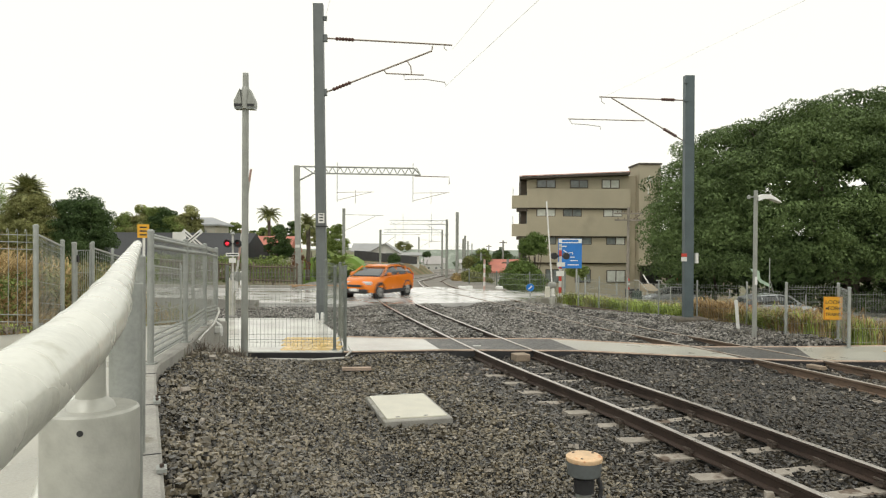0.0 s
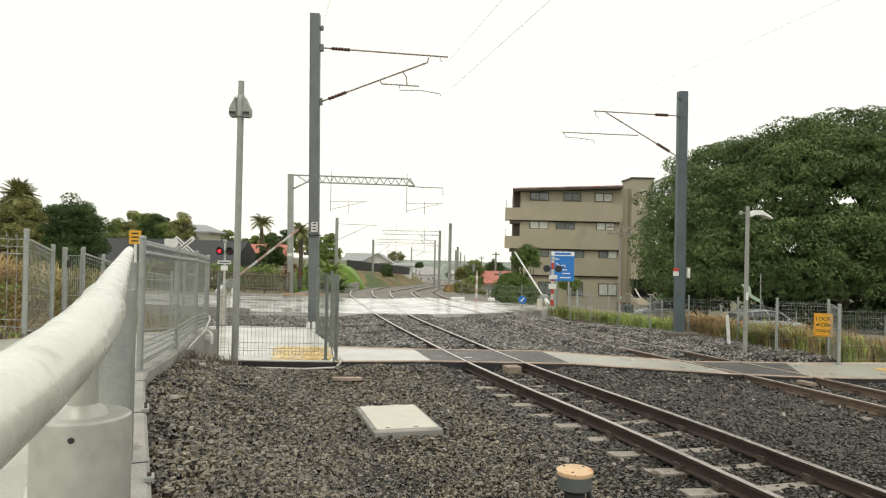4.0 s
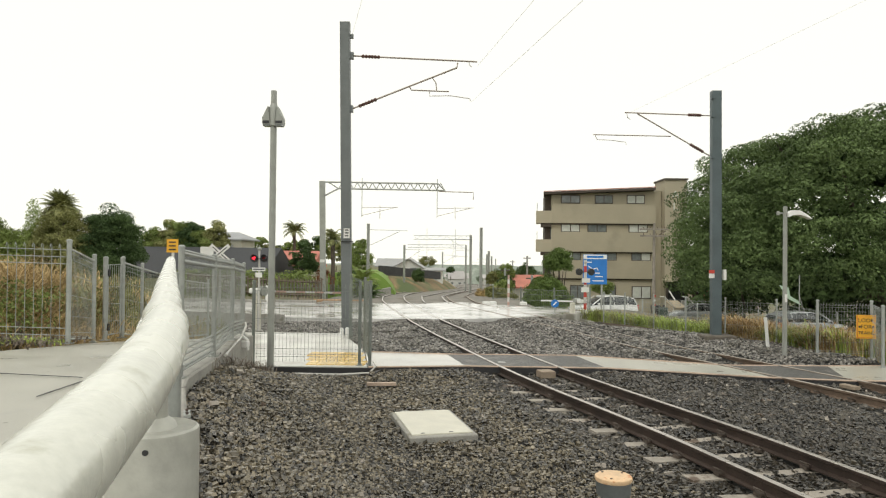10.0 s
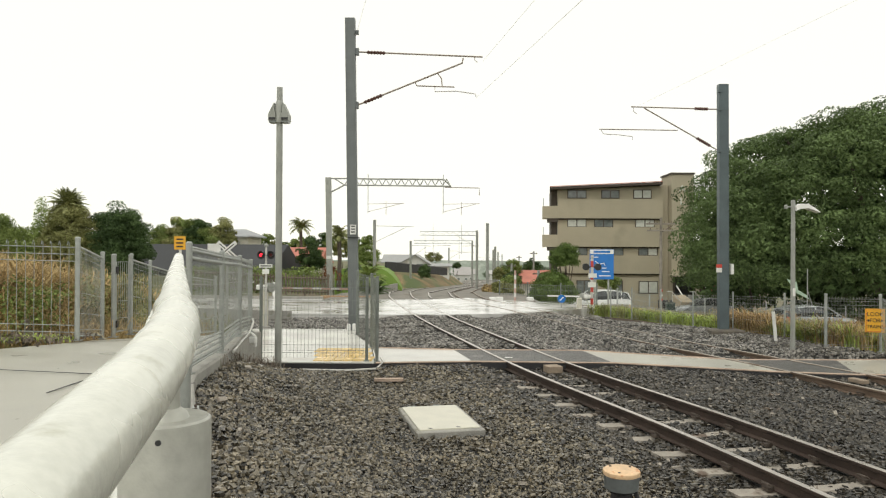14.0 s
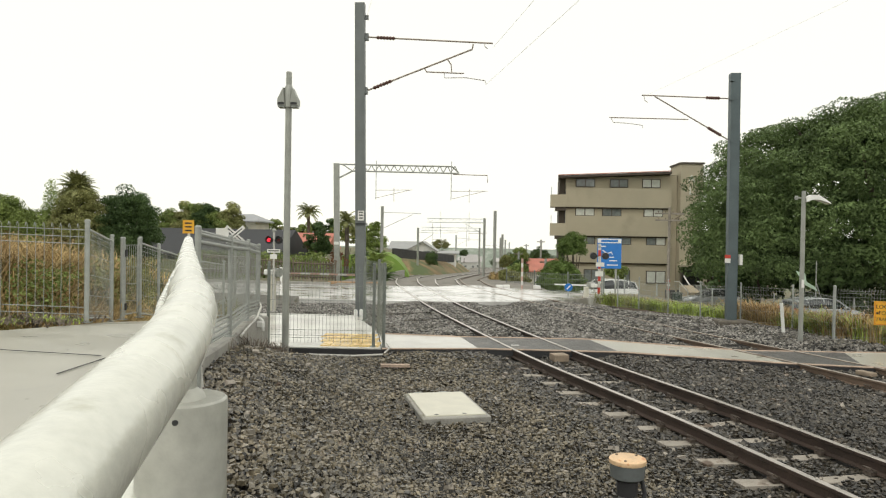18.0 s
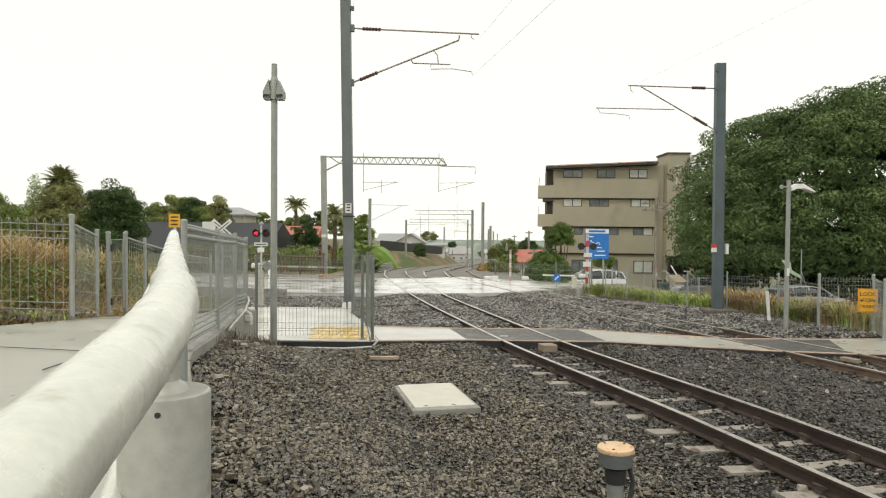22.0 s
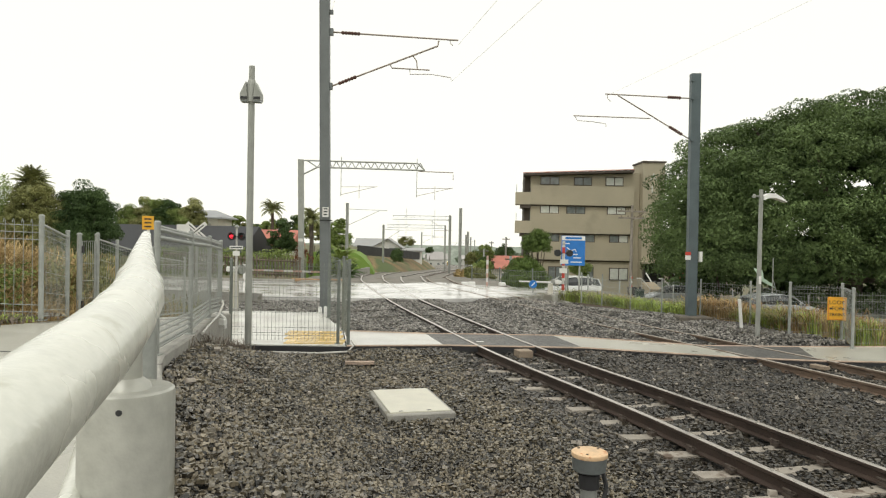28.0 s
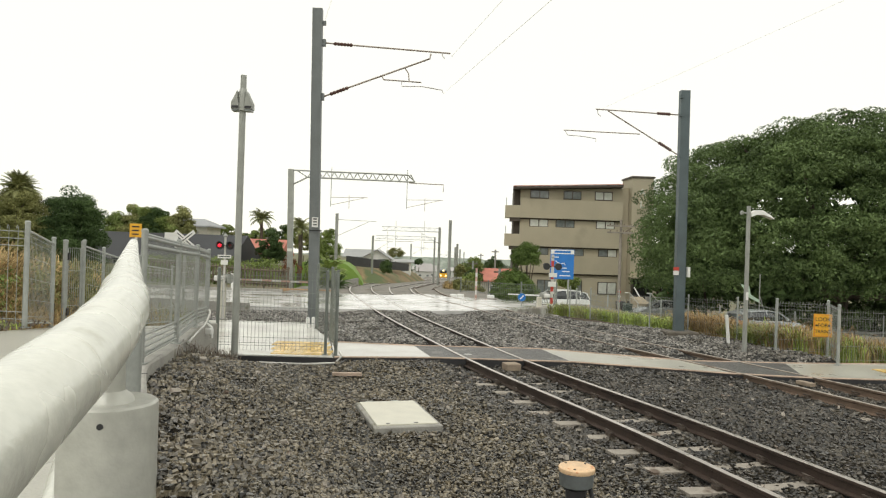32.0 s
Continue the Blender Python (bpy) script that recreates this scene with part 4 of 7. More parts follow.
for z0, z1, nm in ((6.70, 6.65, "top_chord"), (6.30, 6.24, "bottom_chord")):
    tube_part(nm, [(-7.95 if z0 > 6.5 else -7.0, 42, z0), (-0.95 if z0 > 6.5 else -0.52, 42, z1)], 0.05, LAMPPOST, g1, n=6)
for i in range(14):
    x = -7.0 + i * 0.46
    tube_part("lattice_bar", [(x, 42, 6.28), (x + 0.23, 42, 6.68)], 0.025, LAMPPOST, g1, n=4)
    tube_part("lattice_bar", [(x + 0.23, 42, 6.68), (x + 0.46, 42, 6.28)], 0.025, LAMPPOST, g1, n=4)
tube_part("brace", [(-7.88, 42, 5.84), (-7.0, 42, 6.3)], 0.05, LAMPPOST, g1, n=6)
tube_part("brace", [(-7.6, 42, 6.68), (-7.0, 42, 6.3)], 0.04, LAMPPOST, g1, n=6)
tube_part("end_bar", [(-0.95, 42, 6.65), (-0.52, 42, 6.24)], 0.045, LAMPPOST, g1, n=6)
for x in (-5.56, -0.99):
    tube_part("drop_tube", [(x, 42, 6.95), (x, 42, 4.6)], 0.022, LAMPPOST, g1, n=6)
    tube_part("bracket_arm", [(x, 42, 5.15), (x + 2.2, 42, 5.2)], 0.015, ARM, g1, n=6)
    tube_part("bracket_arm", [(x, 42, 4.68), (x + 2.1, 42, 5.2)], 0.015, ARM, g1, n=6)
    tube_part("drop_tube", [(x + 1.1, 42, 5.3), (x + 1.1, 42, 4.5)], 0.016, ARM, g1, n=6)
tube_part("end_arm", [(-0.9, 42, 6.18), (1.2, 42, 6.14), (1.2, 42, 5.7)], 0.03, ARM, g1, n=6)
part("warning_plate", Shape().box((-7.9, 41.83, 1.9), (0.3, 0.01, 0.18)), WHITE, g1, "white plate")


def far_mast(x, y, z0, z1, arm=0.0, w=0.22):
    t = thing("catenary_mast", "distant grey catenary mast beyond the road", "mast", group="distant masts")
    tube_part("post", [(x, y, z0), (x, y, z1)], w / 2, LAMPPOST, t, n=6)
    if arm:
        tube_part("top_arm", [(x, y, z1 - 0.4), (x + arm, y, z1 - 0.45)], 0.016, MAST_FAR, t, n=5)
        tube_part("diagonal_arm", [(x, y, z1 - 1.5), (x + arm * 0.8, y, z1 - 0.5)], 0.016, MAST_FAR, t, n=5)


far_mast(-5.64, 46, -0.9, 4.38, 2.6)
far_mast(-4.35, 62, -1.6, 3.27, 1.8)
far_mast(1.56, 62, -1.6, 4.23, -2.2)
far_mast(2.1, 52, -1.2, 4.45, 0, 0.26)
far_mast(3.2, 62, -1.6, 2.8, 0)
far_mast(-1.38, 92, -3.0, 2.9, 2.0)
far_mast(3.9, 80, -2.2, 2.6, 0)
far_mast(5.3, 95, -3.0, 2.4, -2)
far_mast(8.0, 130, -4.2, 2.0, -2)
far_mast(3.2, 130, -4.2, 1.8, 2)
for x0, x1, y, z in ((-3.54, 1.6, 62, 4.13), (-4.9, 1.4, 75, 3.56)):
    t = thing("portal_beam", "distant lattice portal beam over the tracks", "gantry", group="distant gantries")
    for dz in (0, -0.35):
        tube_part("chord", [(x0, y, z + dz), (x1, y, z + dz)], 0.021, MAST_FAR, t, n=5)
    k = int((x1 - x0) / 0.6)
    for i in range(k):
        tube_part("lattice_bar", [(x0 + i * 0.6, y, z), (x0 + (i + 0.5) * 0.6, y, z - 0.35), (x0 + (i + 1) * 0.6, y, z)], 0.011, MAST_FAR, t, n=4)
    for x in (x0 + 1.2, x1 - 1.4):
        tube_part("drop_tube", [(x, y, z + 0.6), (x, y, z - 2.0)], 0.014, MAST_FAR, t, n=5)
        tube_part("bracket_arm", [(x, y, z - 1.3), (x + 1.6, y, z - 1.25)], 0.015, ARM, t, n=5)
    tube_part("leg", [(x1, y, -2.4), (x1, y, z)], 0.1, LAMPPOST, t, n=6)

# ---- lamps ----
lamp = thing("street_lamp", "grey steel lamp post with two boxy floodlights", "lamp post", (-3.57, 13.6, -0.15))
tube_part("pole", [(0, 0, 0), (0, 0, 5.0), (0, 0, 5.6)], [0.068, 0.062, 0.056], LAMPPOST, lamp, n=16)
part("collar", Shape().lathe([(0.10, 4.9), (0.10, 5.22), (0.075, 5.3), (0.06, 5.34)], 16), LAMPPOST, lamp, smooth=True)
for sx in (-1, 1):
    s = Shape()
    s.add([(sx * 0.05, -0.11, 4.93), (sx * 0.20, -0.11, 4.93), (sx * 0.20, -0.11, 5.05), (sx * 0.09, -0.11, 5.28), (sx * 0.05, 0.11, 4.93), (sx * 0.20, 0.11, 4.93), (sx * 0.20, 0.11, 5.05), (sx * 0.09, 0.11, 5.28)],
          [(0, 1, 2, 3), (7, 6, 5, 4), (1, 5, 6, 2), (2, 6, 7, 3), (0, 4, 5, 1), (3, 7, 4, 0)])
    head = part("floodlight", s, LAMPPOST, lamp, "grey floodlight housing")
    part("lens", Shape().box((sx * 0.125, 0, 4.92), (0.13, 0.19, 0.05)), GLASS, head, "dark lens")
    part("vent", Shape().box((sx * 0.125, -0.113, 4.965), (0.13, 0.004, 0.05)), BLACK, head)
lamp2 = thing("street_lamp", "slim grey lamp post with a flat curved lamp head", "lamp post", (7.53, 15.8, -0.15))
tube_part("pole", [(0, 0, 0), (0, 0, 3.58)], [0.055, 0.045], LAMPPOST, lamp2, n=14)
s = Shape()
for i, (x, z, h) in enumerate(((0.03, 3.33, 0.09), (0.14, 3.38, 0.11), (0.30, 3.385, 0.10), (0.46, 3.33, 0.06), (0.56, 3.29, 0.02))):
    s.v += [(x, -0.11, z), (x, 0.11, z), (x, 0.09, z + h), (x, -0.09, z + h)]
    if i:
        k = 4 * i
        s.f += [(k - 4, k, k + 3, k - 1), (k - 3, k - 2, k + 2, k + 1), (k - 1, k + 3, k + 2, k - 2), (k - 4, k - 3, k + 1, k)]
s.f += [(0, 3, 2, 1), (16, 17, 18, 19)]
part("lamp_head", s, WHITE, lamp2, "pale flat lamp head", smooth=True)
part("photocell", Shape().lathe([(0.035, 0), (0.035, 0.07), (0.02, 0.09)], 10, (-0.16, 0, 3.38)), LAMPPOST, lamp2)
tube_part("stay", [(-0.2, 0, 3.42), (0.03, 0, 3.42)], 0.018, LAMPPOST, lamp2)
part("number_plate", Shape().box((0, -0.058, 1.5), (0.06, 0.006, 0.18)), WHITE, lamp2)

# ---- near small things ----
hatch = thing("pit_cover", "cream pit cover in a concrete surround set in the stones", "pit cover", (-0.265, 9.47, -0.15), 14.5)
part("surround", Shape().box((0, 0, 0.0), (0.90, 1.46, 0.16)), KERB, hatch, "pale concrete surround", bevel=0.012)
part("lid", Shape().box((0.0, 0.02, 0.087), (0.80, 1.32, 0.02)), CREAM, hatch, "flat cream-painted lid", bevel=0.004)
for x in (-0.25, 0.12):
    part("lifting_slot", Shape().box((x, -0.60, 0.098), (0.05, 0.03, 0.004)), BLACK, hatch)
    part("hinge", Shape().box((x, 0.70, 0.09), (0.12, 0.03, 0.02)), GALV, hatch)
cap = thing("marker_post", "short grey post with a round pale orange cap and black cable", "marker post", (1.015, 4.3, 0.018))
part("cap", Shape().lathe([(0.112, 0.80), (0.115, 0.81), (0.113, 0.825), (0.103, 0.832)], 28), mat("cap_orange", (0.72, 0.50, 0.30), 0.5, vary=0.15, scale=14, fine=60, bump=0.1, stain=(0.55, 0.2, 0.07), stain_at=0.62, stain_scale=14), cap, "pale orange disc", smooth=True)
part("collar", Shape().lathe([(0.078, 0.70), (0.104, 0.715), (0.110, 0.80), (0.09, 0.802)], 28), MAST, cap, "grey collar", smooth=True)
part("neck", Shape().lathe([(0.062, 0.60), (0.066, 0.69), (0.085, 0.70)], 20), PLASTIC, cap, smooth=True)
tube_part("post", [(0, 0, -0.25), (0, 0, 0.62)], 0.052, GALV, cap, n=16)
tube_part("cable", [(0.085, -0.01, 0.70), (0.105, -0.02, 0.62), (0.085, -0.03, 0.52), (0.04, -0.05, 0.44), (0.05, -0.05, 0.1)], 0.014, PLASTIC, cap, "black cable")
for a in (0.6, 2.4, 4.3):
    part("screw", Shape().lathe([(0.008, 0.83), (0.008, 0.836)], 8, (0.078 * math.cos(a), 0.085 * math.sin(a), 0)), RUST, cap)
wp = thing("marker_post", "leaning white plastic marker post", "marker post", (7.69, 17.05, -0.02))
part("post", Shape().box((0, 0, 0.40), (0.075, 0.03, 0.85), Matrix.Rotation(-0.09, 3, "Y")), WHITE, wp)
tap = thing("conduit_elbow", "white bent pipe poking from the ramp wall", "pipe", (-3.65, 12.0, 0.6))
tube_part("pipe", [(-0.35, -0.3, -0.1), (-0.1, 0, 0.12), (0.0, 0, 0.19), (0.09, 0, 0.12), (0.1, 0, -0.06)], 0.03, WHITE, tap)
part("white_box", Shape().box((0.05, 0, 0.05), (0.14, 0.12, 0.12)), WHITE, tap, bevel=0.02)
for p in ((-2.95, 16.9), (-2.82, 17.0)):
    solid("vent_pipe", Shape().lathe([(0.05, -0.1), (0.05, 0.25), (0.03, 0.28)], 10, (p[0], p[1] + 1.6, 0)), WHITE, "small white pipe end standing in the stones", "pipe", smooth=True)


# ---- signs ----
def text(parent, words, size, at, material, rz=0, extrude=0.002, name="lettering"):
    cu = bpy.data.curves.new(name, "FONT")
    cu.body, cu.size, cu.extrude, cu.align_x, cu.align_y = words, size, extrude, "CENTER", "CENTER"
    tmp = bpy.data.objects.new(name, cu)
    dep = bpy.context.evaluated_depsgraph_get()
    me = bpy.data.meshes.new_from_object(tmp.evaluated_get(dep))
    bpy.data.objects.remove(tmp)
    me.materials.clear()
    me.materials.append(material)
    ob = new(name, me)
    ob.parent = parent
    ob.matrix_basis = pose(*at, 90, 0, rz)
    return ob


look_sign = thing("warning_sign", "square yellow sign reading LOOK FOR TRAINS on the verge fence", "sign", (9.36, 15.83, 0.72), -6)
part("plate", Shape().box((0, -0.03, 0), (0.42, 0.012, 0.535)), YELLOW, look_sign, "yellow plate", bevel=0.004)
part("border", Shape().tube([(-0.185, -0.037, -0.245), (0.185, -0.037, -0.245), (0.185, -0.037, 0.245), (-0.185, -0.037, 0.245), (-0.185, -0.037, -0.245)], 0.005, 4), RED, look_sign)
for words, z in (("LOOK", 0.14), ("FOR", 0.0), ("TRAINS", -0.14)):
    text(look_sign, words, 0.125 if words != "TRAINS" else 0.105, (0, -0.038, z), BLACK)
for x in (-0.14, 0.14):
    part("dot", Shape().tube([(x, -0.036, 0), (x, -0.040, 0)], 0.026, 10), BLACK, look_sign)
ys = thing("warning_sign", "small yellow warning sign on a thin white post", "sign", (-6.1, 15.0, 0.3))
tube_part("post", [(0, 0, 0), (0, 0, 2.15)], 0.03, WHITE, ys)
part("plate", Shape().box((0, -0.035, 2.08), (0.25, 0.012, 0.29)), YELLOW, ys, "yellow plate")
for k in range(3):
    part("lettering_bar", Shape().box((0, -0.043, 2.0 + 0.08 * k), (0.15, 0.003, 0.03)), BLACK, ys)
bs = thing("direction_sign", "large blue road direction sign with white lettering on two posts", "sign", (7.36, 36, -1.4))
part("panel", Shape().box((0, 0, 3.05), (1.24, 0.04, 1.55)), BLUE, bs, "blue panel", bevel=0.02)
part("header", Shape().box((0, -0.024, 3.70), (1.2, 0.006, 0.22)), WHITE, bs, "white header strip")
part("header_bar", Shape().box((0, -0.03, 3.70), (0.85, 0.004, 0.11)), BLUE, bs)
for x in (-0.33, 0.36):
    tube_part("post", [(x, 0.05, -0.6), (x, 0.05, 3.7)], 0.05, LAMPPOST, bs)
for x, z, w in ((-0.35, 3.42, 0.42), (0.12, 2.86, 0.3), (0.2, 2.68, 0.5), (0.16, 2.46, 0.72)):
    part("lettering_bar", Shape().box((x, -0.024, z), (w * 0.8, 0.004, 0.05)), WHITE, bs)
part("arrow", Shape().tube([(-0.35, -0.024, 3.22), (-0.12, -0.024, 3.05), (0.1, -0.024, 3.12), (0.15, -0.024, 3.0)], 0.026, 4), WHITE, bs)


def signal(at, rz, lit, spread, label, post_h=2.6, lamp_z=2.1, striped=False, disc_r=0.14):
    t = thing("crossing_signal", label, "level crossing signal", at, rz)
    if striped:
        for k in range(9):
            part("post_band", Shape().lathe([(0.06, 0.25 * k), (0.06, 0.25 * (k + 1))], 12), RED if k % 2 else PALE, t)
    else:
        tube_part("post", [(0, 0, 0), (0, 0, post_h)], 0.03, PALE, t, n=12)
    part("base_box", Shape().box((0, 0, 0.06), (0.26, 0.26, 0.14)), KERB, t, bevel=0.02)
    tube_part("crossbar", [(-spread, 0, lamp_z), (spread, 0, lamp_z)], 0.03, BLACK, t)
    for i, x in enumerate((-spread, spread)):
        unit = part("lamp_unit", Shape().tube([(x, 0.02, lamp_z), (x, -0.05, lamp_z)], disc_r, 20), BLACK, t, "black round backing disc")
        part("hood", Shape().tube([(x, -0.05, lamp_z + 0.03), (x, -0.2, lamp_z + 0.05)], disc_r * 0.66, 14, False), BLACK, unit)
        part("lens", Shape().tube([(x, -0.055, lamp_z), (x, -0.075, lamp_z)], disc_r * 0.45, 16), (RED_LIT if lit == i else RED_LENS), unit, "glowing red lens" if lit == i else "unlit red lens")
    part("bell", Shape().lathe([(0.06, 0), (0.07, 0.04), (0.03, 0.1)], 12, (0, 0, post_h)), LAMPPOST, t, smooth=True)
    return t


sl = signal((-5.75, 20.5, -0.15), 8, 0, 0.145, "level crossing signal with a pair of red lamps, one lit", 2.5, 2.25, False, 0.115)
part("plate", Shape().box((0, -0.07, 1.93), (0.38, 0.01, 0.1)), WHITE, sl, "white plate with dark bars")
part("lettering_bar", Shape().box((0, -0.078, 1.93), (0.32, 0.004, 0.03)), BLACK, sl)
part("plate", Shape().box((0, -0.07, 1.76), (0.2, 0.01, 0.14)), WHITE, sl)
sr_ = signal((5.34, 28.0, -0.1), -172, 9, 0.25, "level crossing signal seen from behind on a red and white post", 2.1, 1.76, True)
part("plate", Shape().box((0, 0.08, 1.42), (0.34, 0.02, 0.17)), WHITE, sr_)
part("plate", Shape().box((0.03, 0.08, 1.05), (0.32, 0.02, 0.2)), WHITE, sr_)
cb = thing("crossbuck_sign", "white crossbuck railway crossing sign on a post", "sign", (-7.42, 22.0, 0.05))
tube_part("post", [(0, 0, 0), (0, 0, 2.2)], 0.045, LAMPPOST, cb)
for i, a in enumerate((40, -40)):
    board = part("board", Shape().box((0, -0.05 - 0.015 * i, 2.2), (0.78, 0.012, 0.13), Matrix.Rotation(radians(a), 3, "Y")), WHITE, cb, "white board with dark edge")
    part("lettering_bar", Shape().box((0, -0.058 - 0.015 * i, 2.2), (0.6, 0.003, 0.03), Matrix.Rotation(radians(a), 3, "Y")), BLACK, board)
part("plate", Shape().box((-0.42, -0.03, 2.22), (0.42, 0.012, 0.36)), WHITE, cb, "plain white plate")
disc = thing("keep_left_sign", "round blue sign with a white arrow by the kerb", "sign", (4.12, 28.0, -0.2))
tube_part("post", [(0, 0, 0), (0, 0, 0.75)], 0.035, LAMPPOST, disc)
part("plate", Shape().tube([(0, -0.03, 0.58), (0, -0.05, 0.58)], 0.16, 24), BLUE, disc, "blue disc")
part("arrow", Shape().box((0, -0.056, 0.58), (0.045, 0.006, 0.2), Matrix.Rotation(radians(45), 3, "Y")), WHITE, disc)
sp = thing("barrier_post", "red and white striped barrier post beyond the road", "post", (2.66, 33.0, -0.3))
for k in range(8):
    part("band", Shape().lathe([(0.052, 0.21 * k), (0.052, 0.21 * (k + 1))], 12), FADED if k % 2 else PALE, sp)
for x, y in ((1.6, 33.2), (1.95, 33.4), (3.4, 33.3)):
    solid("kerb_block", Shape().box((x, y, -0.02), (0.34, 0.2, 0.24)), WHITE, "white painted concrete block by the road edge", "block", bevel=0.03)
for x, y in ((-5.0, 33.5), (-8.6, 32.0)):
    solid("marker_peg", Shape().box((x, y, 0.35), (0.1, 0.06, 0.9)), WHITE, "short white marker peg", "marker post")

# barriers; their arms are keyed below
def barrier(at, rz, pivot, length, label, striped):
    t = thing("crossing_barrier", label, "barrier", at, rz)
    part("pedestal", Shape().box((0, 0.2, pivot / 2 - 0.15), (0.17, 0.18, pivot + 0.2)), CREAM, t, "pale machine pedestal", bevel=0.03)
    arm = part("arm", Shape().tube([(0, -0.12, 0), (0, 0.12, 0)], 0.14, 14), LAMPPOST, t, "barrier arm")
    n = 8
    for k in range(n):
        part("arm_section", Shape().box((0.1 + (k + 0.5) * (length - 0.1) / n, 0, 0), ((length - 0.1) / n, 0.035, 0.06)), (FADED if k % 2 else PALE) if striped else WHITE, arm)
    part("counterweight", Shape().box((-0.28, 0, 0), (0.36, 0.14, 0.16)), WHITE, arm, "pale counterweight", bevel=0.03)
    arm.matrix_basis = pose(0, 0, pivot)
    return arm


bar_l = barrier((-5.73, 20.8, 0.0), 54, 1.12, 3.3, "level crossing barrier with a red and white striped arm", True)
bar_r = barrier((5.05, 28.2, -0.2), 107, 0.66, 3.5, "level crossing barrier with a plain white arm", False)

# ---- apartment building ----
FX0, FX1, FY = 9.6, 20.3, 68.0
apt = thing("apartment_building", "four-storey olive rendered apartment block with a plain stair tower", "building")
part("wall", Shape().prism([(FX0, FY), (FX1, FY), (FX1 + 1.5, FY + 4.2), (FX0 + 0.3, FY + 4.2)], -3.4, [8.42, 8.9, 8.9, 8.42]), RENDER, apt, "olive render wall")
for z0, z1 in ((5.65, 7.53), (2.89, 4.80), (0.29, 2.05), (-3.2, -0.1)):
    out = 0.35 if z0 > 0 else 0.2
    part("spandrel_band", Shape().prism([(FX0 - 0.02, FY - out), (FX1 - 0.6, FY - out), (FX1 - 0.6, FY), (FX0 - 0.02, FY)], z0, z1), RENDER, apt, "projecting band of render")
    # Dark strip below each band, the band's shade put into its colour.
    part("band_shade", Shape().prism([(FX0, FY - 0.12), (FX1 - 0.6, FY - 0.12), (FX1 - 0.6, FY), (FX0, FY)], z0 - 0.14, z0 - 0.004), RENDER_DARK, apt)
part("roof", Shape().add([(8.7, FY - 0.9, 8.62), (19.5, FY - 0.9, 9.15), (20.4, FY + 4.5, 9.15), (9.4, FY + 4.5, 8.62), (8.7, FY - 0.9, 8.40), (19.5, FY - 0.9, 8.93), (20.4, FY + 4.5, 8.93), (9.4, FY + 4.5, 8.40)],
     [(0, 1, 2, 3), (7, 6, 5, 4), (0, 4, 5, 1), (1, 5, 6, 2), (2, 6, 7, 3), (3, 7, 4, 0)]), RENDER_DARK, apt, "dark overhanging roof rising to one side")
part("roof_trim", Shape().box((14.1, FY - 0.93, 8.93), (10.8, 0.05, 0.07), Matrix.Rotation(-0.049, 3, "Y")), ROOF_RED, apt, "reddish roof trim")
tower = part("stair_tower", Shape().prism([(20.35, FY - 1.0), (22.45, FY - 1.0), (22.45, FY + 2.4), (20.35, FY + 2.4)], -3.3, 9.9), RENDER, apt, "plain stair tower")
part("coping", Shape().prism([(20.25, FY - 1.1), (22.55, FY - 1.1), (22.55, FY + 2.5), (20.25, FY + 2.5)], 9.87, 10.03), RENDER_DARK, tower, "dark coping")
text(tower, "A", 1.0, (21.35, FY - 1.02, 8.45), CURTAIN, extrude=0.02)
text(tower, "L", 1.0, (21.35, FY - 1.02, 7.25), CURTAIN, extrude=0.02)


def window(x0, x1, z0, z1, light, y=FY - 0.03):
    w = part("window", Shape().box(((x0 + x1) / 2, y, (z0 + z1) / 2), (x1 - x0 + 0.16, 0.08, z1 - z0 + 0.16)), RENDER_DARK, apt, "dark framed window")
    mid = (x0 + x1) / 2
    for a, b in ((x0, mid - 0.05), (mid + 0.05, x1)):
        lit_ = light > 0 if light in (0, 1) else (a == x0) == (light == 2)
        part("pane", Shape().box(((a + b) / 2, y - 0.035, (z0 + z1) / 2), (b - a, 0.03, z1 - z0)), CURTAIN if lit_ else GLASS, w, "pale curtained pane" if lit_ else "dark pane")


for x0, x1, z0, z1, light in ((10.6, 12.3, 7.68, 8.35, 0), (13.9, 15.5, 7.68, 8.35, 0), (17.0, 18.6, 7.68, 8.4, 1),
                              (10.6, 12.3, 4.86, 5.6, 1), (13.2, 14.9, 4.86, 5.6, 0), (17.2, 18.9, 4.86, 5.6, 1),
                              (10.9, 12.4, 2.1, 2.85, 2), (13.9, 15.9, 2.1, 2.85, 0), (17.5, 19.2, 2.1, 2.85, 3)):
    window(x0, x1, z0, z1, light, FY - 0.04)
for x0, x1, z0, z1, light in ((17.5, 19.2, -1.55, -0.5, 1), (11.5, 12.8, -1.6, -0.45, 0), (14.4, 15.8, -1.6, -0.45, 0)):
    window(x0, x1, z0, z1, light, FY - 0.24)
for z in (6.7, 3.9):
    bal = part("balcony", Shape().prism([(8.15, FY + 0.3), (9.6, FY - 0.35), (9.6, FY + 2.2), (8.35, FY + 2.2)], z - 1.05, z + 0.15), RENDER, apt, "curved balcony front")
    part("balcony_rail", Shape().tube([(8.25, FY + 0.4, z + 0.15), (8.25, FY + 0.4, z + 0.9), (8.45, FY + 2.1, z + 0.9)], 0.03, 6), GALV, bal)
    # Dark block below the balcony; shade of the underside is its colour.
    part("balcony_shade", Shape().prism([(8.6, FY + 0.2), (9.6, FY - 0.2), (9.6, FY + 2.0), (8.8, FY + 2.0)], z - 1.4, z - 1.05), RENDER_DARK, bal)
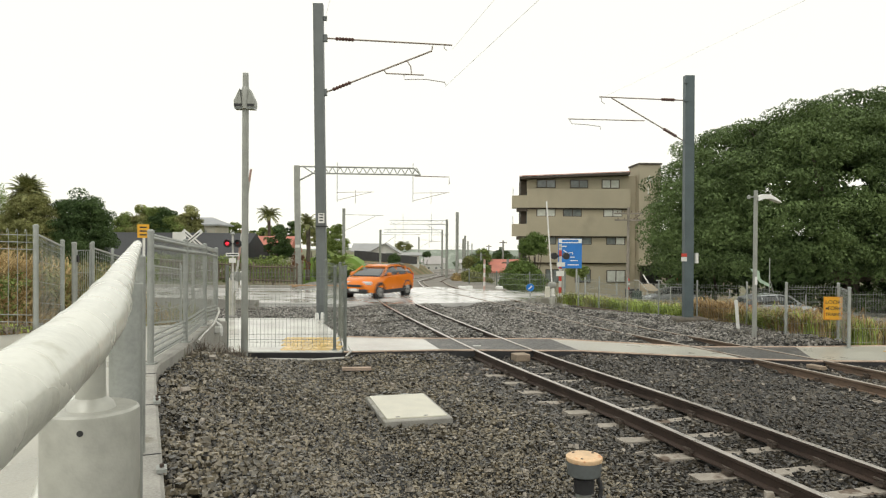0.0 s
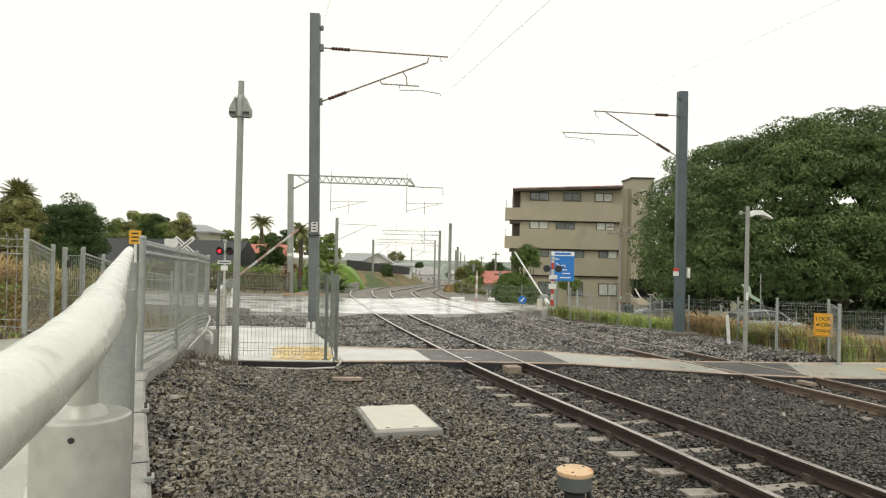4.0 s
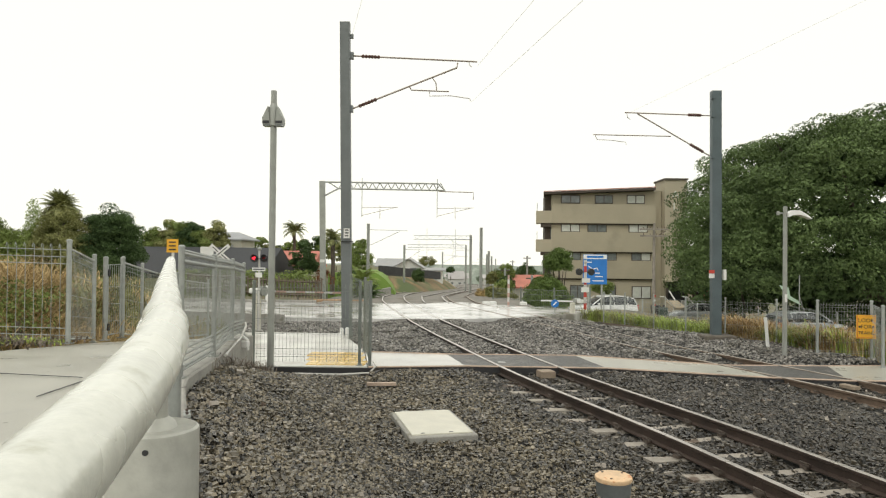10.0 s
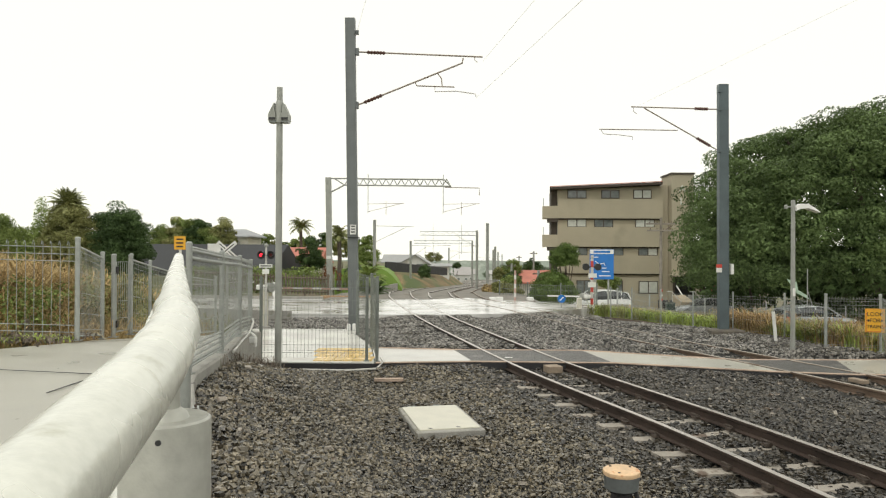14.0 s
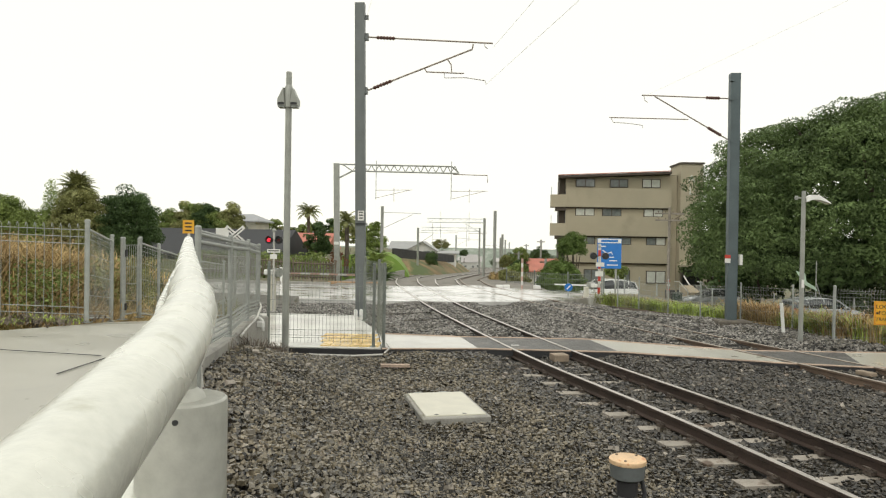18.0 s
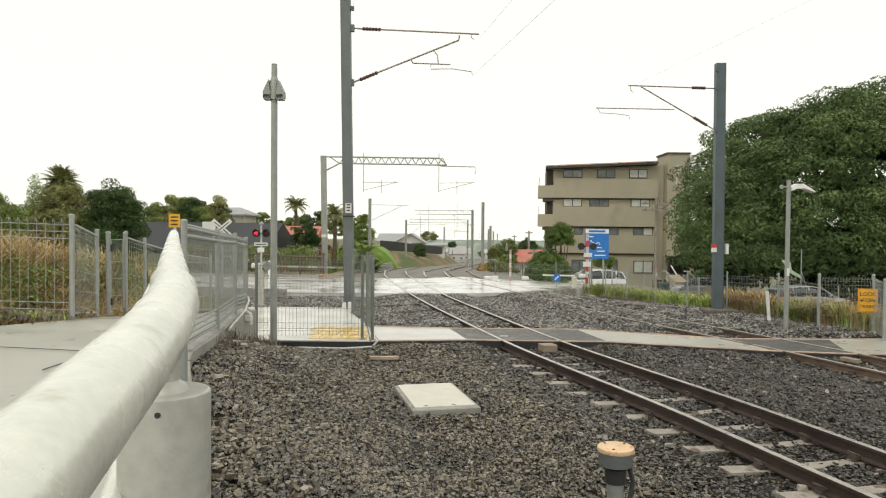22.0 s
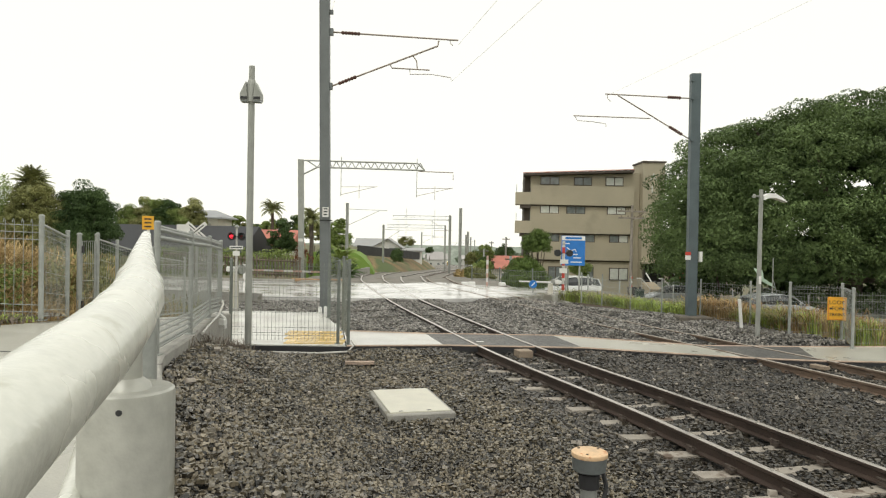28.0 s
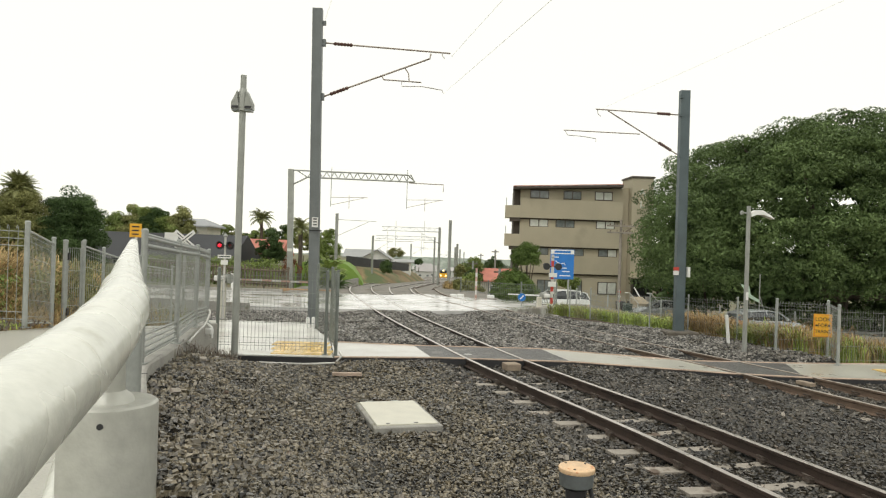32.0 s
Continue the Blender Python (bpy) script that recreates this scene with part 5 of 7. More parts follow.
part("side_glazing", Shape().box((9.6, FY + 1.2, 2.5), (0.06, 2.0, 9.5)), GLASS, apt, "dark glazing behind the balconies")
part("porch", Shape().prism([(22.3, FY - 2.4), (25.5, FY - 2.4), (25.5, FY), (22.3, FY)], 0.0, 0.3), KERB, apt, "flat porch roof")
# Flat dark panel; the depth of the entrance is painted as shade.
part("entrance", Shape().box((24.0, FY - 0.2, -1.3), (2.6, 0.2, 2.5)), RENDER_DARK, apt, "dark panel painted as the shade of the entrance")
part("door", Shape().box((24.4, FY - 0.33, -1.5), (1.0, 0.06, 2.1)), ROOF_RED, apt, "red-brown door")
for x in (22.4, 25.4):
    part("porch_pillar", Shape().box((x, FY - 2.2, -1.6), (0.3, 0.3, 3.2)), RENDER, apt)
part("rear_wing", Shape().prism([(22.5, FY + 2.5), (31, FY + 2.5), (31, FY + 12), (22.5, FY + 12)], -3.4, -0.3), RENDER, apt, "low rendered wing")
steps = thing("entrance_steps", "concrete entrance steps with white handrails", "steps")
for k in range(5):
    part("step", Shape().box((21.2, FY - 6.5 + k * 0.5, -2.9 + 0.2 * k), (2.6, 0.5, 0.25)), KERB, steps)
for x in (19.9, 22.5):
    tube_part("handrail", [(x, FY - 6.9, -2.0), (x, FY - 4.0, -0.7)], 0.06, WHITE, steps)
for x in (18.2, 17.2):
    solid("wheelie_bin", Shape().box((x, FY - 9, -2.2), (0.6, 0.7, 1.05), None, (1.1, 1.1)), PLASTIC, "dark green wheelie bin by the fence", "bin", bevel=0.04)

up = thing("utility_pole", "weathered wooden power pole with two crossarms", "utility pole", (12.7, 44.0, -2.0))
tube_part("pole", [(0, 0, -0.4), (0, 0, 6.5)], [0.11, 0.08], POLEWOOD, up, n=10)
for z, x0, x1 in ((6.1, -0.95, 0.85), (5.68, -0.9, 0.75)):
    part("crossarm", Shape().box(((x0 + x1) / 2, -0.12, z), (x1 - x0, 0.08, 0.1)), POLEWOOD, up)
    for k in range(4):
        part("insulator", Shape().lathe([(0.03, 0), (0.035, 0.04), (0.02, 0.1)], 8, (x0 + (x1 - x0) * (k + 0.5) / 4, -0.12, z + 0.06)), WOOD, up)
tube_part("stay", [(0.05, -0.1, 5.6), (0.7, -0.1, 6.0)], 0.03, WOOD, up)
for k in range(3):
    part("sign_disc", Shape().tube([(0.0, -0.14, 1.9 - 0.28 * k), (0.0, -0.17, 1.9 - 0.28 * k)], 0.08, 12), (RED, WHITE, RED)[k], up)

# Solid dark block in place of the shade behind the balconies.
part("recess", Shape().prism([(9.05, FY + 0.7), (9.62, FY + 0.7), (9.62, FY + 4), (9.3, FY + 4)], -0.5, 8.4), RENDER_DARK, apt, "dark block painted as the shade behind the balconies")

# entrance of the apartments and small things by it
porch = thing("porch", "flat canopy over the dark entrance of the apartment block", "porch")
part("canopy", Shape().box((21.5, 66.4, 0.2), (3.0, 1.6, 0.16)), RENDER, porch, "rendered canopy edge")
# Solid black panel for the shade under the canopy.
part("doorway_shade", Shape().box((21.5, 66.95, -1.1), (1.7, 0.12, 2.3)), BLACK, porch, "black panel painted as the shade in the doorway")
for x in (20.2, 22.85):
    part("pillar", Shape().box((x, 65.8, -1.5), (0.14, 0.14, 3.3)), RENDER_DARK, porch)
steps = thing("entrance_steps", "tan rendered steps with two white handrails", "steps")
part("side_wall", Shape().prism([(17.75, 56), (18.8, 56), (18.8, 58.2), (17.75, 58.2)], -3.2, [-1.65, -1.65, -1.2, -1.2]), TANWALL, steps, "tan rendered side wall")
for k in range(5):
    part("step", Shape().box((19.5, 56.2 + 0.3 * k, -2.6 + 0.17 * k), (1.3, 0.32, 0.17 + 0.34 * k)), KERB, steps)
for x0 in (17.05, 18.85):
    rail_ = tube_part("handrail", [(x0 + 0.75, 56, -1.65), (x0, 56, -0.79), (x0 - 0.3, 56.3, -0.79)], 0.035, WHITE, steps, "white handrail")
    for x, z in ((x0 + 0.05, -0.85), (x0 + 0.7, -1.6)):
        tube_part("baluster", [(x, 56, z), (x, 56, -2.8)], 0.022, WHITE, rail_)
wheelie = thing("wheelie_bin", "dark green wheeled rubbish bin by the road", "bin", (15.1, 50.0, -2.6))
part("body", Shape().box((0, 0, 0.72), (0.5, 0.55, 1.1), None, (1.12, 1.12)), BIN, wheelie, bevel=0.03)
part("lid", Shape().box((0, -0.02, 1.32), (0.6, 0.66, 0.08)), BIN, wheelie, bevel=0.03)
part("handle", Shape().tube([(-0.22, 0.34, 1.24), (0.22, 0.34, 1.24)], 0.02, 6), BIN, wheelie)
for x in (-0.24, 0.24):
    part("wheel", Shape().tube([(x - 0.03, 0.22, 0.12), (x + 0.03, 0.22, 0.12)], 0.12, 12), RUBBER, wheelie)
flag = thing("banner", "pale green feather banner leaning on a thin grey pole", "banner", (19.85, 40.0, -2.3))
tube_part("pole", [(0, 0, 0), (0, 0, 3.7)], 0.03, LAMPPOST, flag)
ban = Shape().add([(-1.15, -0.02, 3.1), (-0.62, -0.02, 2.95), (-0.55, -0.05, 2.5), (-0.05, -0.02, 2.2), (0.12, -0.02, 1.95), (-0.6, -0.02, 2.3), (-0.95, -0.06, 2.75)], [(0, 1, 2, 6), (6, 2, 3, 5), (5, 3, 4)])
ban.add([(x, y + 0.03, z) for x, y, z in ban.v], [tuple(reversed(f)) for f in ban.f])
part("cloth", ban, BANNER, flag, "pale green cloth")
tube_part("stay", [(0, 0, 2.5), (0.35, 0, 1.4)], 0.02, LAMPPOST, flag)


# ---- stones, grass and leaves ----
rng = np.random.default_rng(7)


def bulk(name, verts, faces, material, label, category, smooth=False, parent=None, part_label=""):
    """One large mesh from arrays: verts (n, 3), faces (m, k)."""
    me = bpy.data.meshes.new(name)
    k = faces.shape[1]
    me.vertices.add(len(verts))
    me.vertices.foreach_set("co", np.asarray(verts, dtype=np.float32).ravel())
    me.loops.add(faces.size)
    me.loops.foreach_set("vertex_index", faces.astype(np.int32).ravel())
    me.polygons.add(len(faces))
    me.polygons.foreach_set("loop_start", np.arange(0, faces.size, k, dtype=np.int32))
    me.update(calc_edges=True)
    me.shade_flat()
    me.materials.append(material)
    ob = new(name, me)
    if parent:
        ob.parent = parent
        return tagged(ob, part_label) if part_label else ob
    return tagged(ob, label, category, kind="stuff")


def turns(n):
    """n random rotations as matrices."""
    q = rng.normal(size=(n, 4))
    q /= np.linalg.norm(q, axis=1)[:, None]
    w, x, y, z = q.T
    return np.stack([np.stack([1 - 2 * (y * y + z * z), 2 * (x * y - z * w), 2 * (x * z + y * w)], -1),
                     np.stack([2 * (x * y + z * w), 1 - 2 * (x * x + z * z), 2 * (y * z - x * w)], -1),
                     np.stack([2 * (x * z - y * w), 2 * (y * z + x * w), 1 - 2 * (x * x + y * y)], -1)], 1)


CUBE = np.array([(i, j, k) for k in (-1, 1) for i, j in ((-1, -1), (1, -1), (1, 1), (-1, 1))], float)
CUBE_F = np.array([(3, 2, 1, 0), (4, 5, 6, 7), (0, 1, 5, 4), (1, 2, 6, 5), (2, 3, 7, 6), (3, 0, 4, 7)])


def stones(name, xy, size, label, material=None, bury=0.25):
    n = len(xy)
    r = size * rng.uniform(0.5, 1.0, n) * np.where(rng.random(n) < 0.25, 1.6, 1.15)
    shape = CUBE[None] * rng.uniform(0.5, 1.1, (n, 8, 3)) * np.array([1.0, 0.72, 0.50])
    loose = turns(n)  # most lie flat, some stand on edge
    a, tilt, b = rng.uniform(0, 6.283, n), rng.normal(size=n) * 0.45, rng.uniform(0, 6.283, n)
    zero, one = np.zeros(n), np.ones(n)
    spin = lambda w: np.stack([np.stack([np.cos(w), -np.sin(w), zero], -1), np.stack([np.sin(w), np.cos(w), zero], -1), np.stack([zero, zero, one], -1)], 1)
    lean = np.stack([np.stack([one, zero, zero], -1), np.stack([zero, np.cos(tilt), -np.sin(tilt)], -1), np.stack([zero, np.sin(tilt), np.cos(tilt)], -1)], 1)
    flat = spin(a) @ lean @ spin(b)
    flat[rng.random(n) < 0.2] = loose[0]
    pts = np.einsum("nij,nkj->nki", flat, shape) * r[:, None, None]
    z = np.array([bed_height(x, y) for x, y in xy]) + r * (0.65 - bury) * rng.uniform(-0.9, 2.2, n)
    pts += np.column_stack([xy, z])[:, None, :]
    faces = (CUBE_F[None] + 8 * np.arange(n)[:, None, None]).reshape(-1, 4)
    return bulk(name, pts.reshape(-1, 3), faces, material or STONE, label, "ballast stones")


def to_line(xy, line):
    """Distance of points from a line of track."""
    p = np.array([(q.x, q.y) for q in line if -3 < q.y < 34])
    best = np.full(len(xy), 1e9)
    for a in range(0, len(p)):
        best = np.minimum(best, np.hypot(xy[:, 0] - p[a, 0], xy[:, 1] - p[a, 1]))
    return best


def scatter(y0, y1, density):
    n = int((y1 - y0) * 26 * density)
    y = rng.uniform(y0, y1, n)
    x = rng.uniform(-11, 15, n)
    lo = np.interp(y, [p[1] for p in BED_LEFT], [p[0] for p in BED_LEFT])
    hi = np.interp(y, [-8, 0, 14.5, 17.7, 20.8, 24.6], [18, 14, 9.3, 8.3, 7.1, 5.5])
    keep = (x > np.maximum(lo, -0.72 * y - 0.3)) & (x < np.minimum(hi, 0.74 * y + 0.4))
    near = np.interp(x, [p[0] for p in NEAR], [p[1] for p in NEAR])
    farx = np.interp(x, [p[0] for p in FARX], [p[1] for p in FARX])
    keep &= ~((y > near - 0.03) & (y < farx + 0.03) & (x > -1.7))
    slab_left = np.interp(y, [13.68, 19.7], [-4.15, -5.85])
    slab_right = np.interp(y, [13.68, 16.1, 19.7], [-1.66, -2.0, -3.1])
    keep &= ~((y > 13.66) & (y < 19.72) & (x < slab_right))
    u, v = x + 0.265, y - 9.47
    c, s_ = math.cos(radians(14.5)), math.sin(radians(14.5))
    keep &= ~((np.abs(u * c + v * s_) < 0.46) & (np.abs(-u * s_ + v * c) < 0.75))
    return np.column_stack([x, y])[keep]


def off_rails(xy):
    """Leave rails free, and most of each sleeper."""
    keep = np.ones(len(xy), bool)
    for line in (TRACK_A, TRACK_B):
        for side in (-0.57, 0.57):
            p = spline([q for q in offset(line, side) if -2 < q.y < 26], 0.12)
            q = np.array([(a.x, a.y) for a in p])
            order = np.argsort(q[:, 1])
            xr = np.interp(xy[:, 1], q[order, 1], q[order, 0])
            keep &= np.abs(xy[:, 0] - xr) > 0.085
        mids = np.array([(q.x, q.y, math.atan2(r.y - q.y, r.x - q.x)) for q, r in zip(line, line[1:]) if 1.5 < q.y < 24])
        for mx, my, an in mids:
            du, dv = xy[:, 0] - mx, xy[:, 1] - my
            along = du * math.cos(an) + dv * math.sin(an)
            across = -du * math.sin(an) + dv * math.cos(an)
            on = (np.abs(along) < 0.10) & (np.abs(across) < 1.02)
            keep &= ~(on & (rng.random(len(xy)) < np.where(np.abs(across) > 0.66, 0.985, 0.86)))
    return xy[keep]


near_xy = off_rails(scatter(3.0, 8.2, 1200))
mid_xy = off_rails(scatter(8.2, 14.05, 860))
for xy, size in ((near_xy, 0.0208), (mid_xy, 0.0255)):
    # Stones near the track and to the right of it get the darker material.
    dark_zone = to_line(xy, TRACK_A) + rng.normal(size=len(xy)) * 0.35 < 1.5
    dark_zone |= xy[:, 0] > 3.2 - 0.12 * xy[:, 1] + rng.normal(size=len(xy)) * 0.6
    stones("ballast_stones", xy[~dark_zone], size, "loose angular grey-brown crushed stones, damp and dark")
    stones("ballast_stones", xy[dark_zone], size, "darker angular crushed stones round the track and right of it", STONE_DARK)
stones("ballast_stones", off_rails(scatter(13.9, 25.5, 380)), 0.031, "loose angular pale grey crushed stones", STONE_GREY, 0.4)
stones("pale_stones", scatter(3.0, 13.9, 5), 0.030, "scattered pale and brown stones among the ballast", SLEEPER, 0.0)

LEAFLET = np.array([(-0.52, -0.30, 0), (0.60, -0.04, 0.05), (-0.12, 0.46, 0.03)])


def leaves(name, centres, normals, size, material, parent, label=""):
    """Many small leaf shapes, turned roughly outwards."""
    n = len(centres)
    m = turns(n)
    pts = np.einsum("nij,kj->nki", m, LEAFLET) * (size * rng.uniform(0.6, 1.4, n))[:, None, None]
    flat = np.einsum("nki,ni->nk", pts, normals)
    pts -= 0.45 * flat[:, :, None] * normals[:, None, :]
    pts += centres[:, None, :]
    faces = np.arange(3 * n).reshape(-1, 3)
    return bulk(name, pts.reshape(-1, 3), faces, material, "", "", parent=parent, part_label=label)


def clump_points(blobs, per, inner=0.35, facing=1.0):
    """Points through the shells of many small rounded clumps; per: how many to a square metre of shell."""
    cs, ns = [], []
    for x, y, z, r, fl in blobs:
        n = max(12, int(per * r * r * 1.6))
        d = rng.normal(size=(n, 3))
        d /= np.linalg.norm(d, axis=1)[:, None]
        d = d[(d[:, 2] > -0.75) & (d[:, 1] < facing)]
        rad = r * np.where(rng.random(len(d)) < inner, rng.uniform(0.4, 0.95, len(d)), rng.uniform(0.88, 1.12, len(d)))
        cs.append(np.array([x, y, z]) + d * rad[:, None] * np.array([1, 1, fl]))
        ns.append(d)
    return np.concatenate(cs), np.concatenate(ns)


def dome(cx, cy, cz, rx, ry, rz, n, r, front=True, low=-0.25):
    """Small clumps over and through an uneven crown: lobes stand out from it and leave gaps between them."""
    res = []
    phase = rng.uniform(0, 50, 3)
    for k in range(int(2.6 * n)):
        d = rng.normal(size=3)
        d /= np.linalg.norm(d)
        if d[2] < low or (front and d[1] > 0.55):
            continue
        lobe = noise.noise(Vector(d * 1.9 + phase)) * 0.30 + noise.noise(Vector(d * 4.3 + phase)) * 0.16
        s = (1.0 + lobe) * (rng.uniform(0.80, 1.03) if k % 4 else rng.uniform(0.4, 0.8))
        res.append((cx + d[0] * rx * s, cy + d[1] * ry * s, cz + d[2] * rz * s, r * rng.uniform(0.35, 0.85), rng.uniform(0.5, 0.8)))
    return res


def tree(name, label, at, height, blobs, per, size, material, trunk=0.2, limbs=5, group="", inner=0.35, facing=1.0):
    t = thing(name, label, "tree", at, group=group)
    x, y, z = at
    top = height * 0.6
    part("trunk", Shape().tube([(0, 0, -0.5), (0.05 * height * 0.2, 0, top * 0.5), (-0.03 * height * 0.3, 0, top)], [trunk * 1.3, trunk, trunk * 0.55], 10), BARK, t, "tapered trunk", smooth=True)
    picks = rng.choice(len(blobs), min(limbs, len(blobs)), replace=False)
    for i in picks:
        b = blobs[i]
        tip = Vector((b[0] - x, b[1] - y, b[2] - z))
        part("limb", Shape().tube([(0, 0, top * 0.45), tip * 0.55 + Vector((0, 0, top * 0.15)), tip], [trunk * 0.55, trunk * 0.35, trunk * 0.1], 7), BARK, t)
    c, nrm = clump_points(blobs, per, inner, facing)
    leaves("crown", c - np.array(at), nrm, size, material, t)
    return t


# the great tree beside the verge
GT = (29.2, 48.0, -2.6)
def broad_crown(cx, cy, cz, rx, ry, rz, power, n, r, low=0.0):
    """Flattened leaf clumps over the front of a wide, square-shouldered crown, lumpy at two scales."""
    res = []
    for k in range(n):
        h, a = 1 - (1 - low) * (k + 0.5) / n, 2.39996 * k
        d = np.array([math.sqrt(1 - h * h) * math.cos(a), math.sqrt(1 - h * h) * math.sin(a), h]) + rng.normal(size=3) * 0.03
        if d[1] > 0.35:
            continue
        s = (abs(d[0]) ** power + abs(d[1]) ** power + abs(d[2]) ** power) ** (-1 / power)
        p = d * s * np.array([rx, ry, rz])
        s = 0.965 + 0.10 * noise.noise(Vector(p * 0.33)) + 0.07 * noise.noise(Vector(p * 0.8 + 9)) - (0.12 * rng.random() if k % 3 == 0 else 0)
        p *= s
        res.append((cx + p[0], cy + p[1], cz + p[2], r * rng.uniform(0.6, 1.3), rng.uniform(0.5, 0.7)))
    return res


big = broad_crown(29.6, 49.0, 1.0, 13.2, 9.5, 10.4, 2.8, 1700, 0.82, -0.05)
big += broad_crown(30.6, 48.5, 8.2, 6.2, 5.0, 4.6, 2.1, 210, 0.7, 0.0)
big += broad_crown(18.0, 45.2, 2.9, 3.5, 3.4, 3.5, 2.2, 220, 0.62, -0.7)
tree("broad_tree", "huge spreading evergreen tree with a dense dark green dome", GT, 9.5, big, 330, 0.165, LEAF_BIG, 0.75, 12, inner=0.15, facing=0.35)
# Dark inner leaves and a filler row, coloured as the crown's deep shade.
core = broad_crown(29.8, 50.4, 0.6, 11.2, 7.6, 8.9, 2.5, 330, 1.6, 0.0)
core += [(23 + 0.55 * k, 47.0 + rng.uniform(-1, 1), -1.9 + rng.uniform(-0.5, 1.3), 0.9, 0.9) for k in range(44)]
# Added dark foliage: shade under the great tree is put into its colour.
under = thing("shrub", "dark filler leaves standing in for shade inside and under the great tree", "shrub", (28, 52, -2.6))
c, nrm = clump_points(dome(34, 54, -2.0, 16, 4, 4.4, 99, 1.5, True, 0.0) + dome(37, 60, -2.5, 17, 3, 7, 90, 2.0, True, 0.0) + core, 85)
leaves("foliage", c - np.array((28, 52, -2.6)), nrm, 0.42, LEAF_DARK, under)
for x in (-6, -1, 5, 11):
    part("stem", Shape().tube([(x, 1.0, -0.6), (x + 0.2, 1.1, 1.2), (x - 0.1, 1.2, 3.0)], [0.16, 0.12, 0.05], 7), BARK, under)


def bush(label, at, blobs, per, size, material, group=""):
    t = thing("bush", label, "bush", at, group=group)
    part("stem", Shape().tube([(0, 0, -0.4), (0.05, 0, 0.25)], [0.06, 0.03], 7), BARK, t)
    c, nrm = clump_points(blobs, per)
    leaves("foliage", c - np.array(at), nrm, size, material, t)


tree("tree", "small round-headed tree in front of the apartments", (6.2, 40, -1.6), 3.6, dome(6.1, 40, 2.0, 0.74, 0.65, 0.66, 70, 0.36, False, -0.7), 1500, 0.08, LEAF_BUSH, 0.10, 7)
bush("clipped round green bush by the fence", (5.4, 39.6, -1.4), dome(5.4, 39.6, 0.0, 1.15, 0.95, 1.2, 150, 0.36, False, -0.6), 1300, 0.075, LEAF_BUSH)
bush("green bush under the direction sign", (9.9, 46.0, -1.6), dome(9.9, 46.0, 0.2, 0.65, 0.6, 0.7, 24, 0.4, False, -0.6), 1300, 0.09, LEAF_MID)
bush("dark rounded tree top behind the red roof", (6.85, 66, -1.5), dome(6.95, 66, 0.95, 0.75, 0.6, 0.6, 26, 0.4, False, -0.6), 1300, 0.11, LEAF_DARK)

# garden trees to the left, beyond the road
tree("tree", "dark dense broadleaf tree beyond the fence", (-19.8, 40, -0.2), 5.0, dome(-19.9, 40, 2.2, 1.6, 1.3, 2.5, 130, 0.7, False, -0.95), 1150, 0.095, LEAF_DARK, 0.16)
tree("tree", "tall shaggy olive-green tree smothered in creeper", (-22.1, 39, -0.2), 5.4, dome(-22.2, 39, 2.0, 1.55, 1.3, 2.6, 120, 0.62, False, -0.95) + dome(-22.15, 39, 4.1, 0.75, 0.7, 0.9, 30, 0.5, False, -0.9), 1150, 0.09, LEAF_OLIVE, 0.2)
tree("conifer", "narrow pointed green conifer", (-24.5, 40, -0.2), 5.6, [(-24.5 + rng.uniform(-0.5, 0.5) * (1 - k / 16), 40 + rng.uniform(-0.5, 0.5), 1.2 + 0.27 * k, 1.3 * (1 - k / 18), 0.8) for k in range(16)] + dome(-24.6, 40, 1.6, 1.6, 1.2, 1.9, 70, 0.6, False, -0.95), 1100, 0.09, LEAF_MID, 0.14, 3)
tree("tree", "light olive spreading tree beyond the fence", (-27.2, 39, -0.2), 4.8, dome(-27.4, 39, 2.1, 2.5, 1.6, 2.1, 130, 0.8, False, -0.95), 1100, 0.095, LEAF_MID, 0.16)
tree("tree", "light olive spreading tree beyond the fence", (-31, 41, -0.2), 5, dome(-31, 41, 2.6, 3.0, 2, 2.3, 48, 0.8, False, -0.95), 1100, 0.12, LEAF_MID, 0.16)
for i in range(6):
    x = -22.6 + i * 0.95
    h = (4.6, 4.9, 5.2, 5.0, 4.5, 4.9)[i]
    tree("tree", "green garden tree behind the dark roof", (x, 52, 0.5), h - 0.5, dome(x, 52, h - 2.1, 0.85, 1.0, 1.6, 34, 0.6, False, -0.95), 1300, 0.12, (LEAF_MID, LEAF_OLIVE, LEAF_MID, LEAF_DARK, LEAF_MID, LEAF_OLIVE)[i], 0.12, 3, "garden trees")


